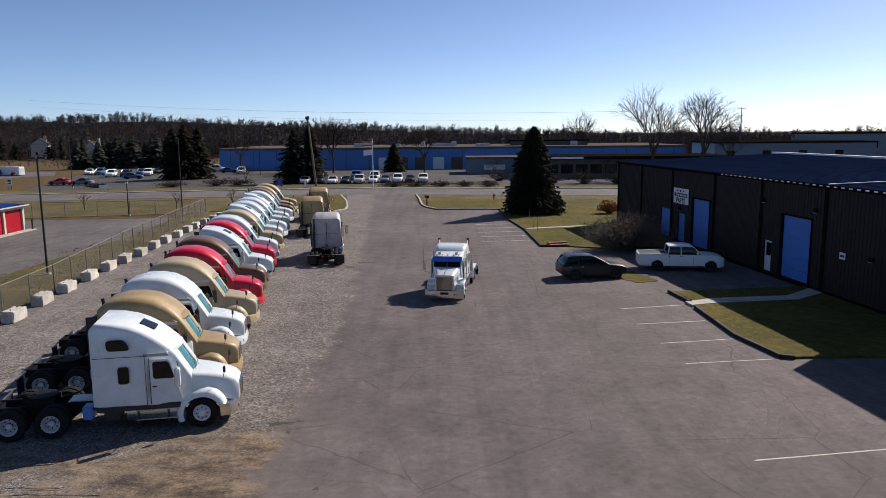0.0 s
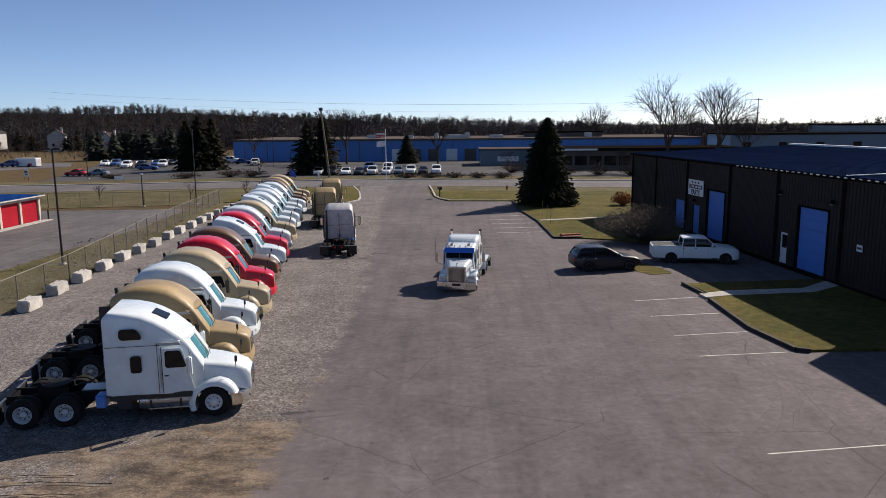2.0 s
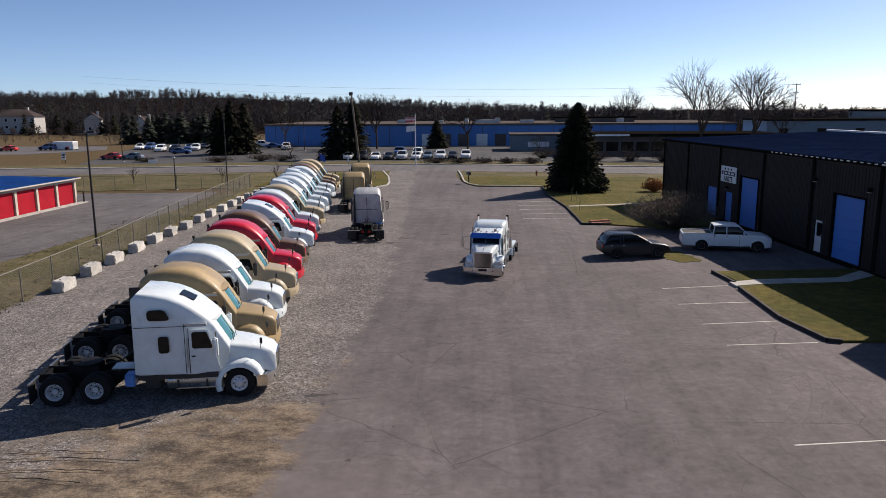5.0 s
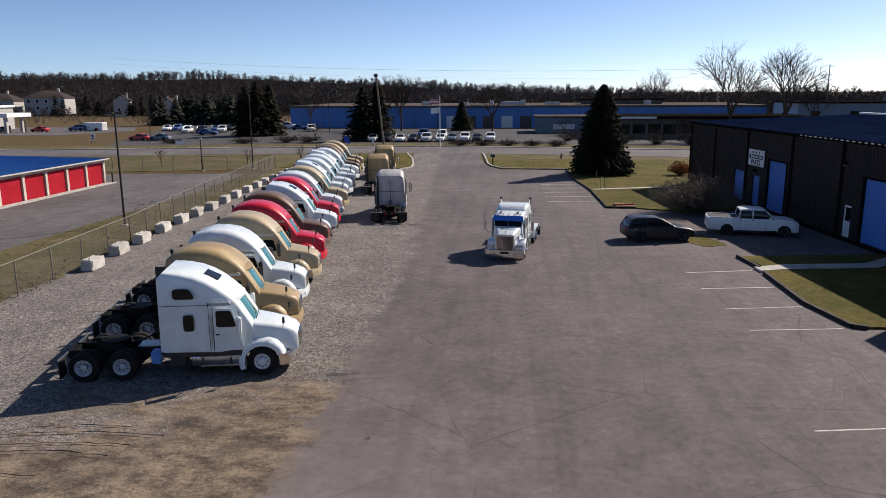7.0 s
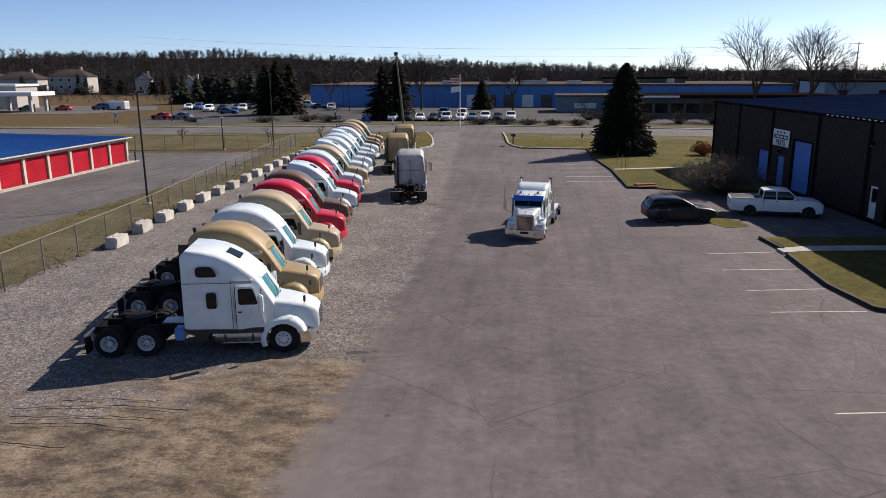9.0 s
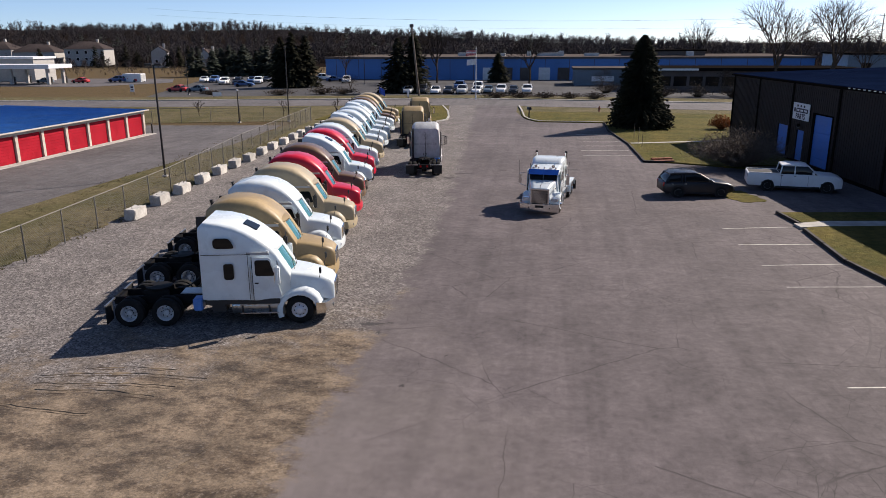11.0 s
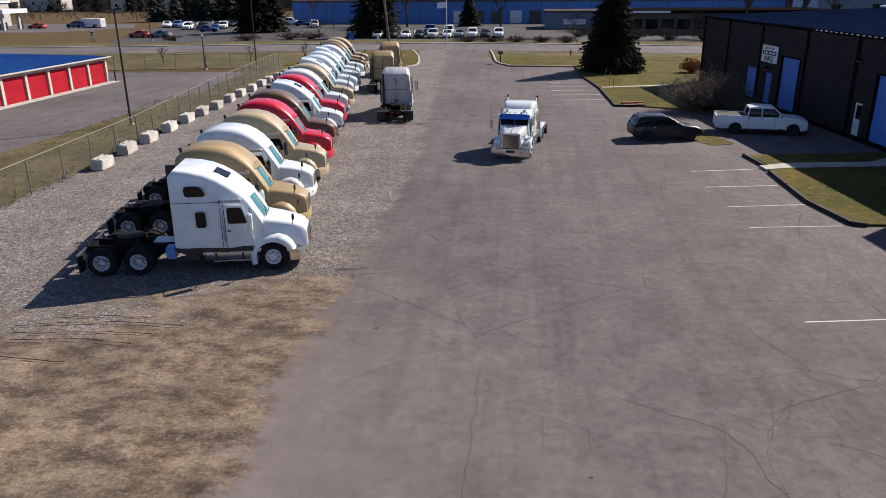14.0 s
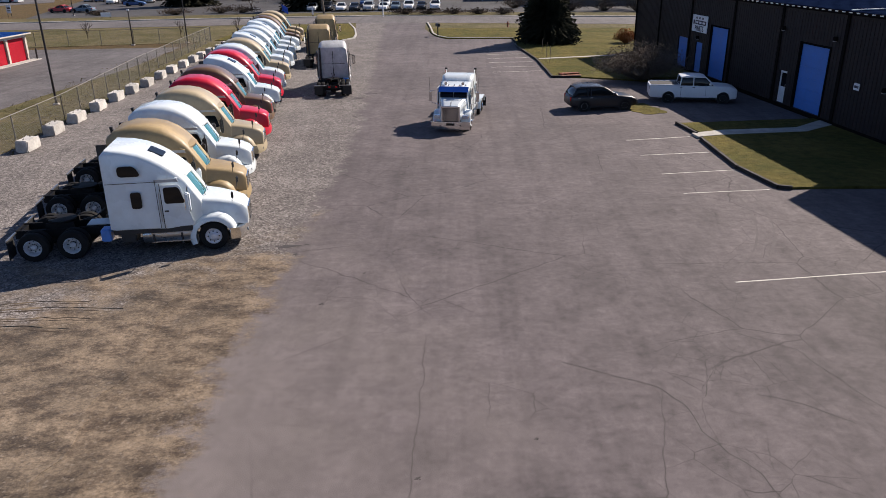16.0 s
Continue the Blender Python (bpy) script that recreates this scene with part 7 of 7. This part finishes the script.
def shrub(name, m, w, h, count, seed, mname, label, leafy):
    rnd = random.Random(seed)
    t = thing(name, m, label, "bush")
    vs, fs = [], []
    for _ in range(count):
        a, e = rnd.uniform(0, 2 * math.pi), rnd.random() ** 0.6
        d = Vector((math.cos(a) * e * w, math.sin(a) * e * w * 0.75, h * rnd.uniform(0.35, 1.0) * (1.05 - 0.55 * e * e)))
        base = Vector((math.cos(a) * 0.15 * w * e, math.sin(a) * 0.15 * w * e, 0))
        p, steps = base, 4
        for s in range(1, steps + 1):
            u = s / steps
            q = base.lerp(base + d, u) + Vector((rnd.uniform(-1, 1), rnd.uniform(-1, 1), rnd.uniform(-0.5, 1))) * 0.09 * w * u + Vector((0, 0, 0.25 * h * u * (1 - u)))
            r = 0.026 * (1.15 - u)
            i = len(vs)
            vs += [p + Vector((r, 0, 0)), p + Vector((-r, r, 0)), p + Vector((-r, -r, 0)), q + Vector((r, 0, 0)), q + Vector((-r, r, 0)), q + Vector((-r, -r, 0))]
            fs += [(i, i + 1, i + 4, i + 3), (i + 1, i + 2, i + 5, i + 4), (i + 2, i, i + 3, i + 5)]
            if s >= 2:
                for _k in range(3 if not leafy else 4):
                    o = q + Vector((rnd.uniform(-1, 1), rnd.uniform(-1, 1), rnd.uniform(-0.4, 1))) * (0.35 if not leafy else 0.16)
                    i = len(vs)
                    wd = Vector((rnd.uniform(-1, 1), rnd.uniform(-1, 1), rnd.uniform(-1, 1))).normalized() * (0.02 if not leafy else 0.07)
                    vs += [q, q.lerp(o, 0.5) + wd, o, q.lerp(o, 0.5) - wd]
                    fs += [(i, i + 1, i + 2, i + 3)]
            p = q
    tri_mesh("branching" if not leafy else "foliage", vs, fs, M[mname], t)
    part("root_stock", tube(bmesh.new(), [(0, 0, -0.15), (0, 0, 0.3)], [0.14, 0.08], 7), M["bark"], t)


shrub("bare_shrub", pose(15.4, 60.6, 0.15, 0, 0, 8), 3.5, 2.9, 1000, 5, "shrub_twig", "wide bare leafless shrub before the building", False)
shrub("rust_bush", pose(19.9, 87.5, 0.1), 1.3, 1.5, 260, 6, "rust_leaf", "rust-orange rounded bush on the lawn", True)
for k, (x, y, w, h) in enumerate(((-9, 135.5, 2.6, 1.0), (-4.6, 135.8, 2.6, 0.95), (-0.2, 135.6, 2.5, 1.0), (4.2, 135.3, 2.6, 0.95), (8.4, 134.6, 2.4, 1.1), (-44, 143, 3.2, 1.6), (-40, 143.5, 3.0, 1.4), (-51.5, 140, 3.0, 1.1), (11.5, 150, 3.6, 2.6), (27, 140, 3.5, 2.8), (33, 139, 3.5, 2.6), (21, 141, 3.2, 2.2), (-66, 140, 2.0, 0.8))):
    shrub("hedge_bush", pose(x, y, 0.05, 0, 0, 30 * k), w, h, 150, 60 + k, "hedge_leaf", "brown winter hedge bush across the road", True)


# ---- woods to the horizon ----
def hill(x, y):
    u = min(max((y - 300) / 240, 0), 1.4)
    side = 1 / (1 + math.exp((x + 90) / 90))
    roll = 1 + 0.22 * noise.noise((x * 0.011, y * 0.004, 3.0))
    return u * u * (3 - 1.3 * u) / 1.7 * (3.0 + 14.5 * side) * roll


# near-black rise stands for the dark depth between the trees
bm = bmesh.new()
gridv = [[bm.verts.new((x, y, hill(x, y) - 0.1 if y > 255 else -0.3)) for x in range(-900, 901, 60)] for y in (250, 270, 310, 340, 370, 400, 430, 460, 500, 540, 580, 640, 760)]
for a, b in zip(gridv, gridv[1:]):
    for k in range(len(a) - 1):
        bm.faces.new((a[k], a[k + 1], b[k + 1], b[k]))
tagged(part("wooded_rise", bm, M["litter"]), "gently rising wooded ground in the distance, near-black to close gaps between trees", "ground", kind="structure")
rnd = random.Random(77)
protos = []
for s in range(7):
    arr, fc = [], []

    def ribbon(p, q, w0, w1):
        side = (q - p).cross(Vector((rnd.uniform(-1, 1), rnd.uniform(-1, 1), 0.2))).normalized()
        i = len(arr)
        arr.extend([p - side * w0, p + side * w0, q + side * w1, q - side * w1])
        fc.append((i, i + 1, i + 2, i + 3))

    high, wide = rnd.uniform(12, 15), rnd.uniform(3.6, 5.0)
    ribbon(Vector((0, 0, 0)), Vector((0, 0, high * 0.6)), 0.28, 0.14)
    ribbon(Vector((0, 0, 0)), Vector((0.1, 0, high * 0.6)), 0.28, 0.14)
    for _ in range(12):
        z = high * rnd.uniform(0.08, 0.6)
        a = rnd.uniform(0, 6.28)
        out = wide * rnd.uniform(0.35, 0.8)
        q = Vector((math.cos(a) * out, math.sin(a) * out, z + high * rnd.uniform(0.15, 0.34)))
        ribbon(Vector((0, 0, z)), q, 0.1, 0.06)
        for _k in range(7):
            p = Vector((0, 0, z)).lerp(q, rnd.uniform(0.45, 1.0))
            e = p + Vector((rnd.uniform(-1, 1), rnd.uniform(-1, 1), rnd.uniform(-0.1, 1.3))) * 1.7
            ribbon(p, e, 0.09, 0.05)
            for _j in range(2):
                g_ = p.lerp(e, rnd.uniform(0.3, 1.0))
                ribbon(g_, g_ + Vector((rnd.uniform(-1, 1), rnd.uniform(-1, 1), rnd.uniform(-0.3, 1.1))) * 1.1, 0.08, 0.03)
    protos.append((np.array([tuple(v) for v in arr]), fc))
pines = []
for s in range(3):
    v, f = conifer_data(14, 3.6, 70, random.Random(700 + s), 3.2)
    pines.append((np.array([tuple(x) for x in v]), f))


def forest(name, count, kind_list, place, material, label, seed):
    rnd = random.Random(seed)
    allv, allf, off = [], [], 0
    for _ in range(count):
        x, y, sc = place(rnd)
        v, f = rnd.choice(kind_list)
        a, c = rnd.uniform(0, 6.28), sc * rnd.uniform(0.85, 1.15)
        rot = np.array(((math.cos(a), -math.sin(a), 0), (math.sin(a), math.cos(a), 0), (0, 0, 1)))
        allv.append(v @ rot.T * c + np.array((x, y, max(hill(x, y), 0) - 0.2)))
        allf += [tuple(i + off for i in q) for q in f]
        off += len(v)
    return tagged(raw(name, np.concatenate(allv).tolist(), allf, material), label, "woods", kind="stuff")


def band(y0, y1, lo=0.75, hi=1.25):
    def place(r):
        y = r.uniform(y0, y1)
        x = r.uniform(-0.85, 0.85) * y
        k = 1 / (1 + math.exp((x - 40) / 60))
        return x, y, r.uniform(lo, hi) * (0.72 + 0.28 * k)
    return place


def left_clear(place):
    """Keeps the trees off the houses' side."""
    def other(r):
        while True:
            x, y, sc = place(r)
            if not (x < -80 and y < 345):
                return x, y, sc
    return other


forest("bare_woods", 2700, protos, left_clear(band(300, 590, 0.42, 0.7)), M["far_twig"], "leafless brown woodland along the horizon", 3)
forest("bare_woods", 1100, protos, band(510, 600, 0.38, 0.62), M["far_twig"], "leafless woods on the crest of the rise", 12)
forest("bare_woods", 260, protos, lambda r: (r.uniform(-60, 210), r.uniform(250, 300), r.uniform(0.55, 0.85)), M["far_twig"], "leafless brown trees behind the blue building", 4)
forest("pine_woods", 60, pines, left_clear(band(265, 420, 0.6, 1.0)), M["needle_far"], "dark green pines among the bare woods", 5)
forest("bare_woods", 330, protos, lambda r: (r.uniform(-360, -90), r.uniform(334, 375), r.uniform(0.45, 0.75)), M["far_twig"], "leafless trees behind the houses", 8)
forest("bare_woods", 120, protos, lambda r: (r.uniform(-330, -95), r.uniform(286, 300), r.uniform(0.22, 0.42)), M["far_twig"], "low dark leafless trees round the houses", 9)
forest("brush", 240, protos, lambda r: (r.uniform(-230, -60), r.uniform(215, 275), r.uniform(0.08, 0.2)), M["shrub_twig"], "low brown brush at the field edge", 6)

# ---- grass tufts ----
def tufts(name, count, place, material, label, seed):
    rnd = random.Random(seed)
    vs, fs = [], []
    for _ in range(count):
        x, y, z = place(rnd)
        for _k in range(4):
            a, h, w = rnd.uniform(0, 6.28), rnd.uniform(0.04, 0.13), rnd.uniform(0.015, 0.03)
            dx, dy = math.cos(a), math.sin(a)
            bx, by = x + rnd.uniform(-0.1, 0.1), y + rnd.uniform(-0.1, 0.1)
            i = len(vs)
            vs += [(bx - dy * w, by + dx * w, z - 0.02), (bx + dy * w, by - dx * w, z - 0.02), (bx + dx * h * 0.6, by + dy * h * 0.6, z + h)]
            fs.append((i, i + 1, i + 2))
    return tagged(raw(name, vs, fs, material), label, "grass", kind="stuff")


def strip_place(r):
    y = 14 + 62 * r.random() ** 1.3
    edge_x = -23.8 - 0.068 * max(y - 36, 0)
    return edge_x - 0.3 + 0.9 * r.random() - 7.0 * r.random() ** 1.6, y, 0.03


tufts("dry_grass", 1600, strip_place, M["verge"], "tufts of dry grass beside the fence", 21)
